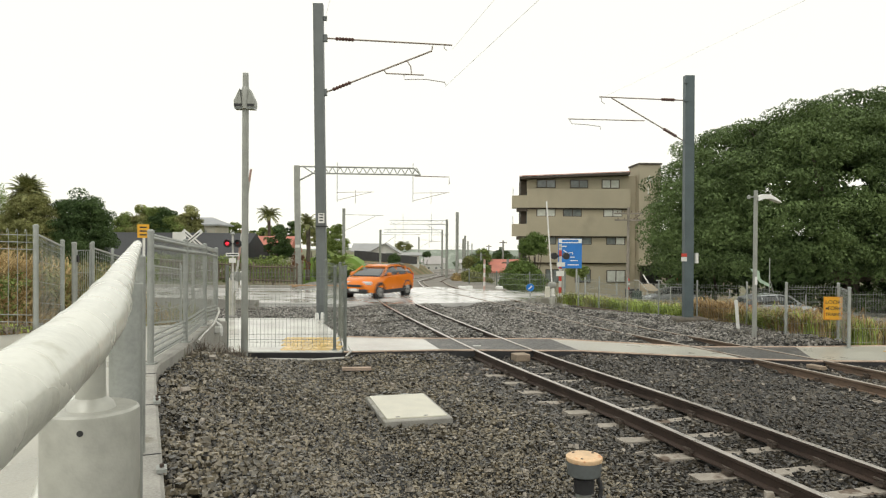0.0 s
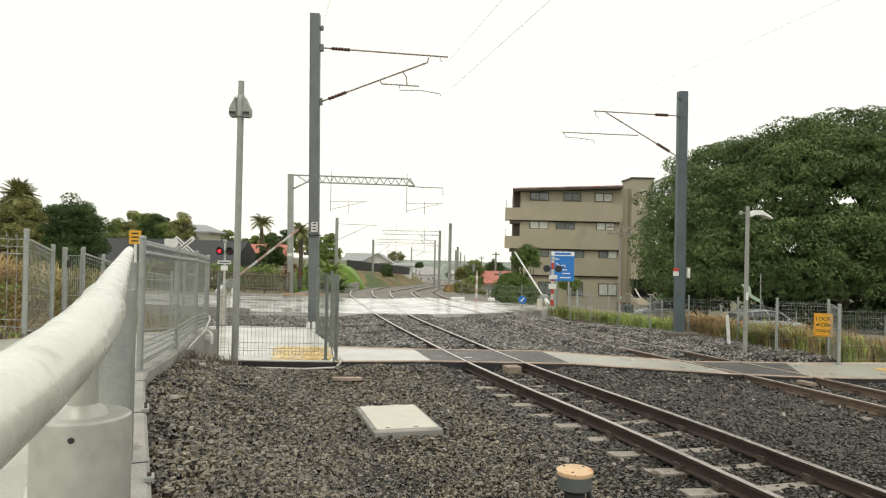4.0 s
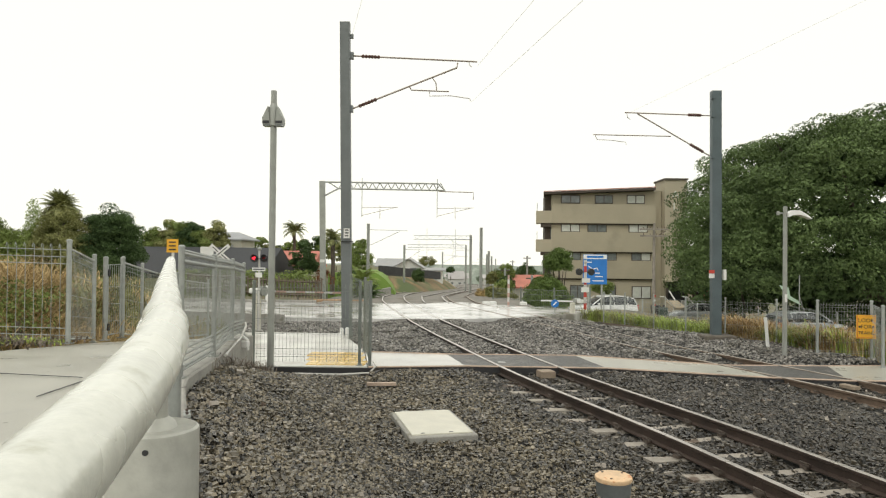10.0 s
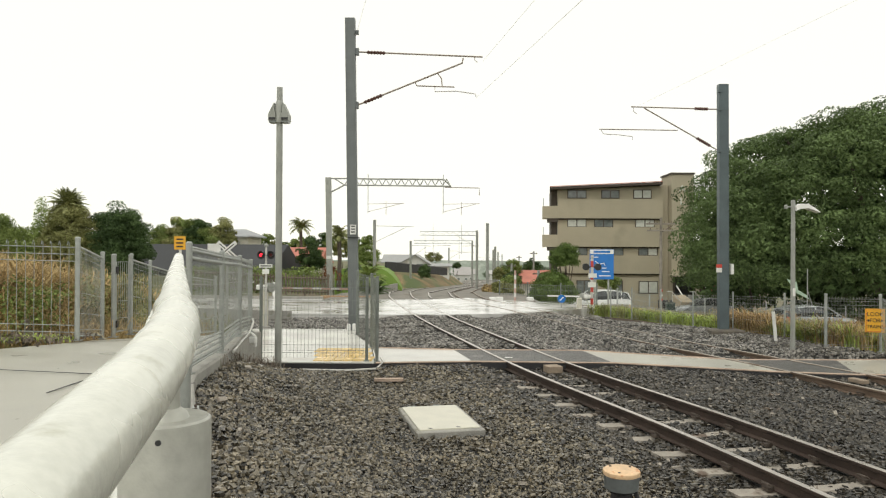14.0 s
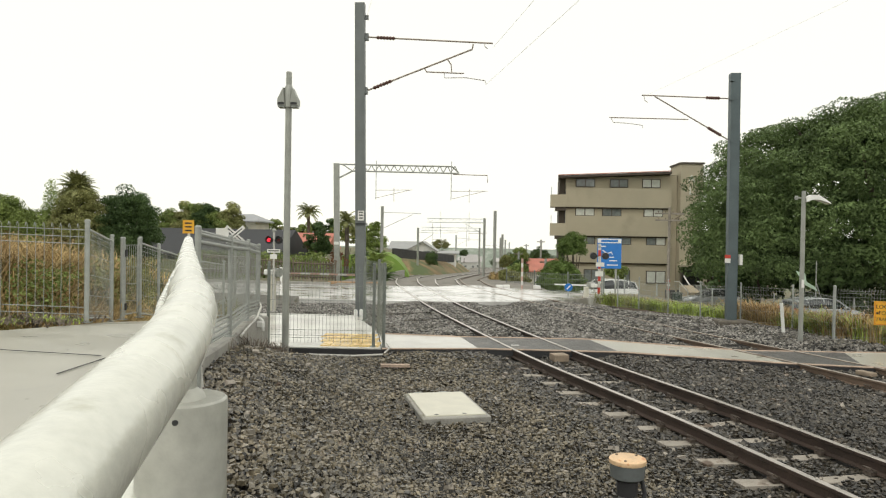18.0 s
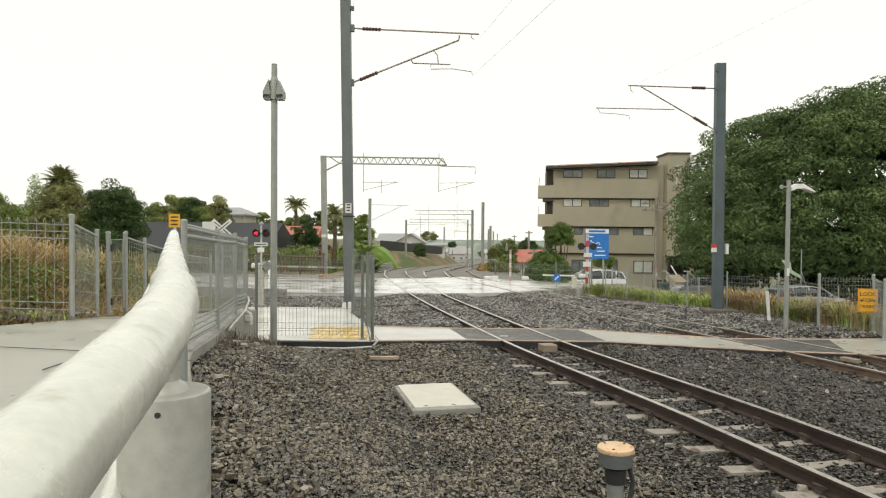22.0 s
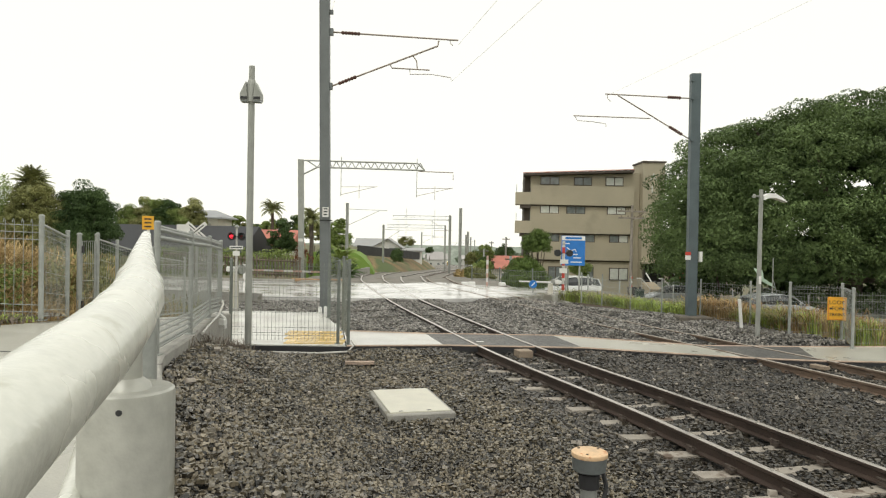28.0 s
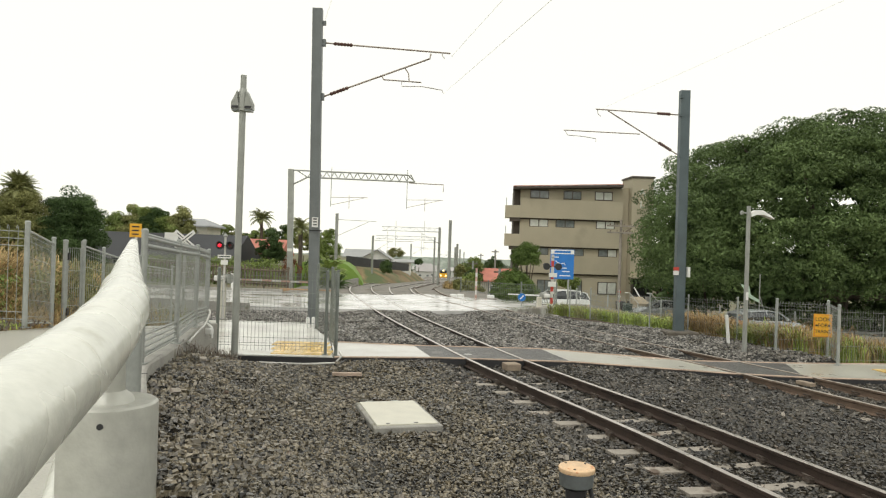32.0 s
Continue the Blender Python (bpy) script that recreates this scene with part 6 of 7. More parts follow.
def frond_points(n, length, droop, spread, width=0.5, per=26):
    """Palm fronds: rows of thin leaflets along arching ribs."""
    v, f, ribs = [], [], Shape()
    for k in range(n):
        az = 2 * math.pi * (k + rng.random()) / n
        up = rng.uniform(-0.25, 1.4)
        ln = length * rng.uniform(0.8, 1.1)
        line_ = []
        for i in range(9):
            s = i / 8
            a = up - droop * s * s * 1.5
            prev = line_[-1] if line_ else Vector((0, 0, 0))
            line_.append(prev + Vector((math.cos(az) * math.cos(a), math.sin(az) * math.cos(a), math.sin(a))) * (ln / 8) if i else Vector((0, 0, 0)))
        ribs.tube(line_, [0.03] * 4 + [0.02] * 3 + [0.01] * 2, 4)
        for j in range(per):
            s = (j + 1) / per * 7.99
            i = int(s)
            p = line_[i] + (line_[i + 1] - line_[i]) * (s - i)
            d = (line_[i + 1] - line_[i]).normalized()
            side = Vector((-math.sin(az), math.cos(az), 0))
            for sg in (-1, 1):
                w = width * math.sin(math.pi * min(1, 0.15 + 0.85 * j / per)) * ln * 0.4
                tip = p + side * sg * w + d * w * 0.7 - Vector((0, 0, w * 0.35))
                b = len(v)
                v += [p - d * 0.02, p + d * 0.03, tip]
                f.append((b, b + 1, b + 2))
    return np.array(v), np.array(f), ribs


def palm(label, at, height, n, length, droop, trunk_r, material=LEAF_PALM):
    t = thing("palm_tree", label, "palm", at)
    part("trunk", Shape().tube([(0, 0, -0.5), (0.05, 0, height * 0.5), (0, 0, height)], [trunk_r * 1.2, trunk_r * 0.9, trunk_r], 10), BARK, t, "ringed trunk", smooth=True)
    v, f, ribs = frond_points(n, length, droop, True)
    ob = bulk("fronds", v + np.array([0, 0, height]), f, material, "", "", parent=t)
    part("frond_ribs", Shape().add([(p[0], p[1], p[2] + height) for p in ribs.v], ribs.f), material, t)


palm("shaggy palm with a bristling dark crown", (-22.2, 38.8, -0.2), 5.0, 90, 1.15, 0.5, 0.25)
palm("slender palm with arching fronds beyond the road", (-13.8, 60, 0.3), 4.0, 44, 1.35, 0.9, 0.14)
palm("stocky palm with a dense round head", (-8.7, 50, -0.1), 3.5, 50, 1.15, 1.0, 0.16)
palm("low spiky palm plant beside the railway", (-5.1, 38.6, -0.5), 1.2, 46, 1.3, 0.8, 0.14, LEAF_MID)
palm("low spiky palm plant beside the railway", (-4.6, 38.0, -0.5), 0.5, 30, 1.0, 0.7, 0.12, LEAF_DARK)
tree("tree", "rounded dark green garden tree", (-11.0, 50, 0.0), 3.2, dome(-10.7, 50, 1.9, 0.95, 1.0, 1.2, 22, 0.45, False, -0.9), 800, 0.17, LEAF_DARK, 0.12, 4)
bush("russet-leaved bush beyond the road", (-7.9, 42.5, -0.2), dome(-7.9, 42.5, 0.7, 0.6, 0.6, 0.7, 14, 0.3, False, -0.5), 420, 0.12, LEAF_RED)
bush("green leafy bush beyond the road", (-9.4, 42, -0.2), dome(-9.4, 42, 0.5, 1.0, 0.7, 0.8, 16, 0.35, False, -0.5), 380, 0.13, LEAF_MID)
bush("dark leafy bush beside the railway", (-7.0, 47.0, -0.6), dome(-7.0, 47.0, 0.35, 0.75, 0.6, 0.9, 40, 0.42, False, -0.9), 1100, 0.1, LEAF_DARK)
bush("tall tangled green bush beside the railway", (-6.6, 44, -0.6), dome(-6.7, 44.5, 0.35, 0.55, 0.6, 0.8, 28, 0.4, False, -0.9), 1200, 0.1, LEAF_MID)
bush("tall tangled green bush beside the railway", (-7.6, 58, -0.4), dome(-7.8, 58, 1.7, 1.1, 0.8, 1.0, 34, 0.45, False, -0.9), 1100, 0.11, LEAF_MID)
hedge = [(-15.5 + 0.28 * i, 37.8 + rng.uniform(-0.2, 0.2), 0.95 + rng.uniform(-0.15, 0.2), 0.46, 0.9) for i in range(28)] + [(-15.5 + 0.28 * i, 37.6, 0.25, 0.42, 0.9) for i in range(28)]
bush("long clipped dark green hedge above a fence", (-11.5, 37.8, -0.2), hedge, 700, 0.11, LEAF_MID)
for i in range(10):
    x = -18.5 + i * 1.05
    bush("far garden shrub above the rooftops", (x, 66, 1.0), dome(x, 66, 2.7 + rng.uniform(-0.2, 0.5), 0.8, 0.7, 0.8, 12, 0.4, False, -0.9), 600, 0.2, (LEAF_MID, LEAF_OLIVE, LEAF_DARK)[i % 3], "far shrubs")
for x, y, z, rx, rz, m in ((-3.25, 66, 0.4, 0.5, 0.65, LEAF_DARK), (-3.1, 84, 1.65, 0.95, 0.6, LEAF_OLIVE), (-0.3, 92, 0.55, 0.5, 0.35, LEAF_DARK), (4.6, 60, 0.9, 0.8, 0.8, LEAF_MID), (3.6, 62, 0.3, 0.5, 0.6, LEAF_OLIVE), (2.75, 45, -0.1, 0.55, 0.45, LEAF_OLIVE), (3.5, 47, 0.2, 0.5, 0.5, LEAF_MID), (2.2, 48.5, -0.5, 0.5, 0.35, GRASS_DRY), (3.2, 41.5, -0.25, 0.5, 0.4, LEAF_OLIVE), (4.0, 52, 0.3, 0.6, 0.5, LEAF_DARK)):
    bush("rounded shrub in the middle distance", (x, y, z - rz - 0.6), dome(x, y, z, rx, rx, rz, 26, 0.34, False, -0.8), 1200, 0.11, m, "distant shrubs")
for k in range(34):
    y = 150 + 3.4 * k
    x = (y * 0.0295 + 12 if k % 3 else y * -0.034 - 4) + rng.uniform(-4, 9)
    z = 2.17 - rng.uniform(20, 32) / 1228 * y
    bush("far tree beside the railway, haze painted into its colour", (x, y, z - 5), dome(x, y, z - 2.0, rng.uniform(1.5, 3.5), 2, 2.2, 12, 1.3, False, -0.7), 60, 0.45, FAR_TREE, "far trees")


def blades(name, xy, z, h, material, label, lean=0.35, width=0.012):
    """Grass blades that rise, arch over and hang at the tip."""
    n = len(xy)
    clump = np.array([noise.noise(Vector((x * 3.1, y * 3.1, 4.0))) for x, y in xy])
    hh = h * rng.uniform(0.5, 1.15, n) * (1 + 0.55 * clump)
    az = rng.uniform(0, 2 * np.pi, n) * 0.55 + clump * 5
    d = np.column_stack([np.cos(az), np.sin(az), np.zeros(n)])
    up = np.array([0, 0, 1])
    base = np.column_stack([xy, z])
    turn_ = az + rng.uniform(0.9, 2.2, n)
    side = np.column_stack([np.cos(turn_), np.sin(turn_), np.zeros(n)]) * (width * rng.uniform(0.5, 1.4, n))[:, None]
    reach = hh * lean * rng.uniform(0.4, 1.5, n)
    rise = rng.uniform(0.85, 1.0, n)
    mid = base + d * (reach * 0.22)[:, None] + up * (hh * 0.58)[:, None]
    top = base + d * (reach * 0.62)[:, None] + up * (hh * rise * 0.92)[:, None]
    tip = base + d * (reach * 1.15)[:, None] + up * (hh * rise * rng.uniform(0.6, 1.05, n))[:, None]
    v = np.stack([base - side, base + side, mid + side * 0.85, mid - side * 0.85, top + side * 0.6, top - side * 0.6, tip], 1)
    tri = np.array([[0, 1, 2], [0, 2, 3], [3, 2, 4], [3, 4, 5], [5, 4, 6]])
    faces = (tri[None] + 7 * np.arange(n)[:, None, None]).reshape(-1, 3)
    return bulk(name, v.reshape(-1, 3), faces, material, label, "grass")


def tufts(n, box, per, r):
    """Points gathered in tufts within a plan box."""
    c = np.column_stack([rng.uniform(box[0], box[1], n), rng.uniform(box[2], box[3], n)])
    return (c[:, None, :] + rng.normal(size=(n, per, 2)) * r).reshape(-1, 2)


def on_land(xy):
    return np.array([land(x, y) for x, y in xy])


xy = tufts(240, (-13, -5.9, 10.5, 13.8), 85, 0.13)
xy = xy[((xy[:, 0] < -6.15) | (xy[:, 1] < 10.9)) & (xy[:, 1] > 10.05)]
blades("dry_grass", xy, on_land(xy), 1.12, GRASS_DRY, "tall dry straw-coloured grass behind the fence", 0.75, 0.008)
xy = tufts(110, (-13, -6.0, 10.4, 13.0), 70, 0.12)
xy = xy[((xy[:, 0] < -6.15) | (xy[:, 1] < 10.9)) & (xy[:, 1] > 10.05)]
blades("dry_grass", xy, on_land(xy), 1.2, GRASS_RUSSET, "russet seed heads over the dry grass", 0.6, 0.007)
xy = tufts(120, (-12, -6.2, 10.2, 13.5), 70, 0.17)
xy = xy[xy[:, 1] > 10.05]
blades("green_weeds", xy, on_land(xy), 0.8, LEAF_OLIVE, "green weeds among the dry grass", 0.7, 0.012)
xy = tufts(90, (-9.5, -6.3, 11.0, 19), 45, 0.2)
blades("dry_grass", xy, on_land(xy), 0.85, GRASS_DRY, "dry grass along the back of the path", 0.5, 0.012)
xy = tufts(50, (-9.0, -6.3, 11.0, 19), 45, 0.2)
blades("green_weeds", xy, on_land(xy), 0.8, LEAF_OLIVE, "weeds along the back of the path", 0.5, 0.02)
xy = tufts(26, (-11, -5.6, 9.45, 10.3), 26, 0.14)
blades("short_grass", xy, np.full(len(xy), 0.9), 0.07, GRASS_GREEN, "short sparse grass at the edge of the path", 0.8, 0.008)
xy = tufts(120, (-11, -5.6, 9.4, 10.4), 26, 0.14)
blades("dead_grass", xy, np.full(len(xy), 0.9), 0.06, WOOD, "dead brown grass and litter at the edge of the path", 1.2, 0.012)


def verge(a, b, n, per, h, material, label, w=1.4, start=0.15, lean=0.45):
    """Grass behind the verge fence between two plan points."""
    t, s = rng.uniform(0, 1, n), start + rng.uniform(0, 1, n) * w
    d = np.array([b[0] - a[0], b[1] - a[1]])
    nrm = np.array([d[1], -d[0]]) / np.hypot(*d)
    if nrm[0] < 0:
        nrm = -nrm
    c = np.array(a) + t[:, None] * d + s[:, None] * nrm
    p = (c[:, None, :] + rng.normal(size=(n, per, 2)) * 0.11).reshape(-1, 2)
    blades("verge_grass", p, np.minimum(on_land(p) + 0.33, 0.04), h, material, label, lean, 0.009)


bush("tangled leafy weeds behind the fence", (-6.9, 10.9, 0.9), [(-6.9 + rng.uniform(-0.5, 0.4), 10.9 + rng.uniform(-0.3, 0.5), 1.2 + rng.uniform(-0.2, 0.5), 0.22, 0.9) for _ in range(14)], 900, 0.06, LEAF_MID)
for x, y, z, k in ((-8.9, 10.25, 1.25, 10), (-7.9, 10.3, 1.1, 12), (-6.6, 10.35, 1.3, 12), (-9.8, 10.4, 1.4, 8)):
    bush("green creeper spreading through the dry grass", (x, y, 0.9), [(x + rng.uniform(-0.45, 0.45), y + rng.uniform(-0.1, 0.3), z + rng.uniform(-0.25, 0.3), 0.17, 0.8) for _ in range(k)], 700, 0.05, LEAF_MID, "creeper clumps")
bush("tangled leafy weeds behind the fence", (-6.8, 13.0, 0.7), [(-6.8 + rng.uniform(-0.4, 0.4), 13.2 + rng.uniform(-0.9, 1.5), 1.1 + rng.uniform(-0.3, 0.5), 0.24, 0.9) for _ in range(20)], 900, 0.07, LEAF_OLIVE)
verge((5.0, 27.0), (7.4, 20.6), 200, 60, 0.4, GRASS_GREEN, "lush green grass on the verge", 1.4, 0.15, 0.75)
verge((5.0, 27.0), (7.4, 20.6), 110, 45, 0.45, LEAF_OLIVE, "olive weeds among the verge grass", 1.4, 0.1, 0.6)
verge((5.0, 27.0), (7.4, 20.6), 40, 50, 0.5, GRASS_DRY, "straw among the verge grass", 1.4, 0.5)
verge((6.4, 22.4), (7.6, 19.6), 120, 55, 0.4, GRASS_GREEN, "bright green grass by the mast", 1.6, 0.15, 0.75)
verge((7.55, 20.0), (8.35, 18.2), 100, 60, 0.66, GRASS_RUSSET, "tall russet dry grass by the mast", 1.6, 0.1, 0.7)
verge((7.55, 20.0), (8.35, 18.2), 60, 50, 0.6, GRASS_DRY, "straw among the russet grass", 1.8, 0.1, 0.7)
verge((8.25, 18.6), (8.45, 16.4), 170, 60, 0.42, GRASS_GREEN, "bright green grass on the verge", 1.5, 0.15, 0.75)
verge((8.25, 18.6), (8.45, 16.4), 90, 45, 0.5, LEAF_OLIVE, "olive weeds on the verge", 1.6, 0.15, 0.75)
verge((8.36, 17.0), (8.47, 16.2), 60, 50, 0.5, GRASS_RUSSET, "russet grass behind the yellow sign", 1.6, 0.15, 0.8)
verge((9.0, 18.6), (14.0, 19.3), 110, 55, 0.75, GRASS_RUSSET, "tall russet grass behind the sign", 2.2, 0.1, 0.7)
verge((8.6, 18.2), (14.0, 18.9), 150, 55, 0.6, GRASS_GREEN, "green grass behind the sign", 2.1)
verge((8.6, 18.2), (14.0, 18.9), 90, 50, 0.6, GRASS_DRY, "straw behind the sign", 2.1)
xy = tufts(14, (-3.3, -2.9, 8.6, 11.6), 20, 0.08)
blades("dead_weeds", xy, np.array([bed_height(x, y) for x, y in xy]), 0.18, WOOD, "dead brown weeds against the ramp wall", 0.8, 0.005)

# ---- houses and far things ----
def house(label, x0, x1, y, depth, z0, eaves, ridge, wall, roof, group="", over=0.4, hip=0.0):
    t = thing("house", label, "house", group=group)
    part("wall", Shape().prism([(x0, y), (x1, y), (x1, y + depth), (x0, y + depth)], z0, eaves), wall, t)
    ym = y + depth / 2
    a = [(x0 - over, y - over, eaves), (x1 + over, y - over, eaves), (x1 + over, y + depth + over, eaves), (x0 - over, y + depth + over, eaves), (x0 - over + hip, ym, ridge), (x1 + over - hip, ym, ridge)]
    part("roof", Shape().add(a + [(p[0], p[1], p[2] - 0.12) for p in a[:4]], [(0, 1, 5, 4), (2, 3, 4, 5), (1, 2, 5), (3, 0, 4), (6, 9, 8, 7), (0, 6, 7, 1), (1, 7, 8, 2), (2, 8, 9, 3), (3, 9, 6, 0)]), roof, t)
    n = max(1, int((x1 - x0) / 2.4))
    for k in range(n):
        xm = x0 + (k + 0.5) * (x1 - x0) / n
        w = part("window", Shape().box((xm, y - 0.03, (z0 + eaves) / 2 + 0.25), (1.1, 0.08, 0.9)), WHITE, t)
        part("pane", Shape().box((xm, y - 0.06, (z0 + eaves) / 2 + 0.25), (0.95, 0.05, 0.75)), GLASS, w)
    return t


house("long low house with a dark slate roof", -23.6, -12.9, 46, 8, -0.5, 1.0, 2.75, WALL_CREAM, ROOF_DARK, over=0.5)
house("cream two-storey house with a hipped grey roof", -21.4, -18.4, 60, 4, 0.0, 3.6, 4.25, WALL_CREAM, ROOF_GREY, hip=1.2)
house("cream house with a pale flat roof", -23.2, -19.5, 57, 3, 0.0, 3.0, 3.25, WALL_CREAM, ROOF_GREY)
house("small house with a terracotta roof", -14.1, -11.2, 54, 5, -0.3, 1.4, 2.6, WALL_CREAM, ROOF_RED)
bank_house = house("white weatherboard house on the bank with a grey gabled roof", -8.5, -5.6, 79.0, 5, -1.0, 1.15, 2.0, WALL_CREAM, ROOF_PALE)
part("gable_wall", Shape().prism([(-6.6, 77), (-3.45, 77), (-3.45, 83), (-6.6, 83)], -1.0, 1.05).add([(-6.6, 77, 1.05), (-3.45, 77, 1.05), (-4.9, 77, 1.95)], [(0, 1, 2)]), WHITE, bank_house, "white gable end")
for x in (-6.9, -3.15):
    part("gable_roof", Shape().add([(-4.9, 76.7, 2.05), (x, 76.7, 0.95), (x, 83, 0.95), (-4.9, 83, 2.05), (-4.9, 76.7, 1.95), (x, 76.7, 0.85), (x, 83, 0.85), (-4.9, 83, 1.95)],
         [(0, 1, 2, 3), (7, 6, 5, 4), (0, 4, 5, 1), (1, 5, 6, 2)]), ROOF_PALE, bank_house)
part("gable_window", Shape().box((-4.4, 76.98, 0.75), (0.7, 0.06, 0.45)), GLASS, bank_house)
house("long low white building beyond the board fence", -3.6, -1.3, 88, 4, -1.5, 0.55, 0.85, WHITE, ROOF_PALE)
house("low house with a terracotta roof beyond the road", 5.1, 7.6, 58, 5, -2.4, -0.2, 0.75, WALL_CREAM, ROOF_RED)
bank = Shape()
cols = [(-9.0, 0.95), (-7.2, 1.12), (-6.0, 1.12), (-5.4, 0.95), (-4.9, 0.6), (-4.5, 0.15), (-4.2, -0.3), (-4.0, -0.8), (-3.9, -1.6)]
for j, y in enumerate((50, 56, 62, 70)):
    for x, z in cols:
        bank.v.append((x - 0.084 * (y - 50), y, z - 0.012 * (y - 50)))
n = len(cols)
bank.f = [(j * n + i, j * n + i + 1, (j + 1) * n + i + 1, (j + 1) * n + i) for j in range(3) for i in range(n - 1)]
bank.v += [(-9.0, 50, -2), (-3.9, 50, -2)]
bank.f.append((len(bank.v) - 2, len(bank.v) - 1) + tuple(range(n - 1, -1, -1)))
solid("bank", bank, BRIGHT_LAWN, "bright green mown grass bank above the railway", "bank", "structure", smooth=True)
bank2 = Shape()
for y in (54, 62, 72, 84, 100):
    for x, z in ((-7, 0.2), (-5, 0.0), (-3.5, -0.7), (-2.2, -1.7), (-1.6, -2.4)):
        bank2.v.append((x + 0.075 * (y - 62), y, z + 0.25 - 0.022 * (y - 62) if y > 60 else -2.6))
bank2.f = [(j * 5 + i, j * 5 + i + 1, (j + 1) * 5 + i + 1, (j + 1) * 5 + i) for j in range(4) for i in range(4)]
solid("bank_beyond", bank2, BANK, "dry brown bank beside the far track", "bank", "structure", smooth=True)
bf = thing("board_fence", "dark board fence along the top of the bank", "fence")
for i in range(34):
    x, y = -6.7 + i * 0.155, 64 + i * 0.55
    z = 0.95 - 0.0 * i - 0.028 * i
    part("board", Shape().box((x, y, z), (0.17, 0.56, 0.85), Matrix.Rotation(-0.27, 3, "Z")), BOARD_DARK, bf)
low_wall = thing("retaining_wall", "low grey concrete retaining wall by the track", "retaining wall")
part("wall", Shape().prism([(-6.0, 46.5), (-4.3, 48.5), (-4.45, 48.7), (-6.15, 46.8)], -1.4, [-0.25, 0.05, 0.05, -0.25]), KERB, low_wall)

hills = Shape()
for i in range(241):
    a = radians(-60 + 0.5 * i)
    h = 12.6 + 1.6 * noise.noise(Vector((i * 0.13, 3.1, 0))) + 1.6 * noise.noise(Vector((i * 0.5, 1.0, 0)))
    hills.v += [(430 * math.sin(a), 430 * math.cos(a), -20), (445 * math.sin(a), 445 * math.cos(a), -15 + h), (490 * math.sin(a), 490 * math.cos(a), -25)]
    if i:
        k = 3 * i
        hills.f += [(k - 3, k, k + 1, k - 2), (k - 2, k + 1, k + 2, k - 1)]
solid("backdrop", hills, HAZE, "wooded hills on the horizon, haze painted into their colour", "hills", "structure", smooth=True)
for i in range(46):
    y = rng.uniform(255, 415)
    a = rng.uniform(-0.012, 0.045)
    x = a * y
    if -6 < x - 7 < 6:
        continue
    w = rng.uniform(3, 7)
    z = -0.035 * (min(y, 400) - 36) - 0.3
    if i % 3:
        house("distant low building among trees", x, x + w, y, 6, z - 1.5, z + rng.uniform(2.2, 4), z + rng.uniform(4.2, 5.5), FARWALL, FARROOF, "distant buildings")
    else:
        bush("distant tree among buildings", (x, y, z - 1), dome(x, y, z + 2.5, w * 0.4, 2, 2.6, 10, 1.2, False, -0.5), 14, 0.9, FAR_TREE, "distant trees")
for x, y, z in ((5.2, 41, 1.2), (7.6, 64, 2.4), (4.6, 55, 1.4), (8.6, 90, 1.9)):
    t = thing("utility_pole", "distant grey pole with fittings", "utility pole", (x * 0.9, y, -1.5), group="distant poles")
    tube_part("pole", [(0, 0, -0.5), (0, 0, z + 1.5)], 0.09, LAMPPOST, t, n=6)
    part("crossarm", Shape().box((0, 0, z + 1.3), (0.7, 0.08, 0.08)), WOOD, t)


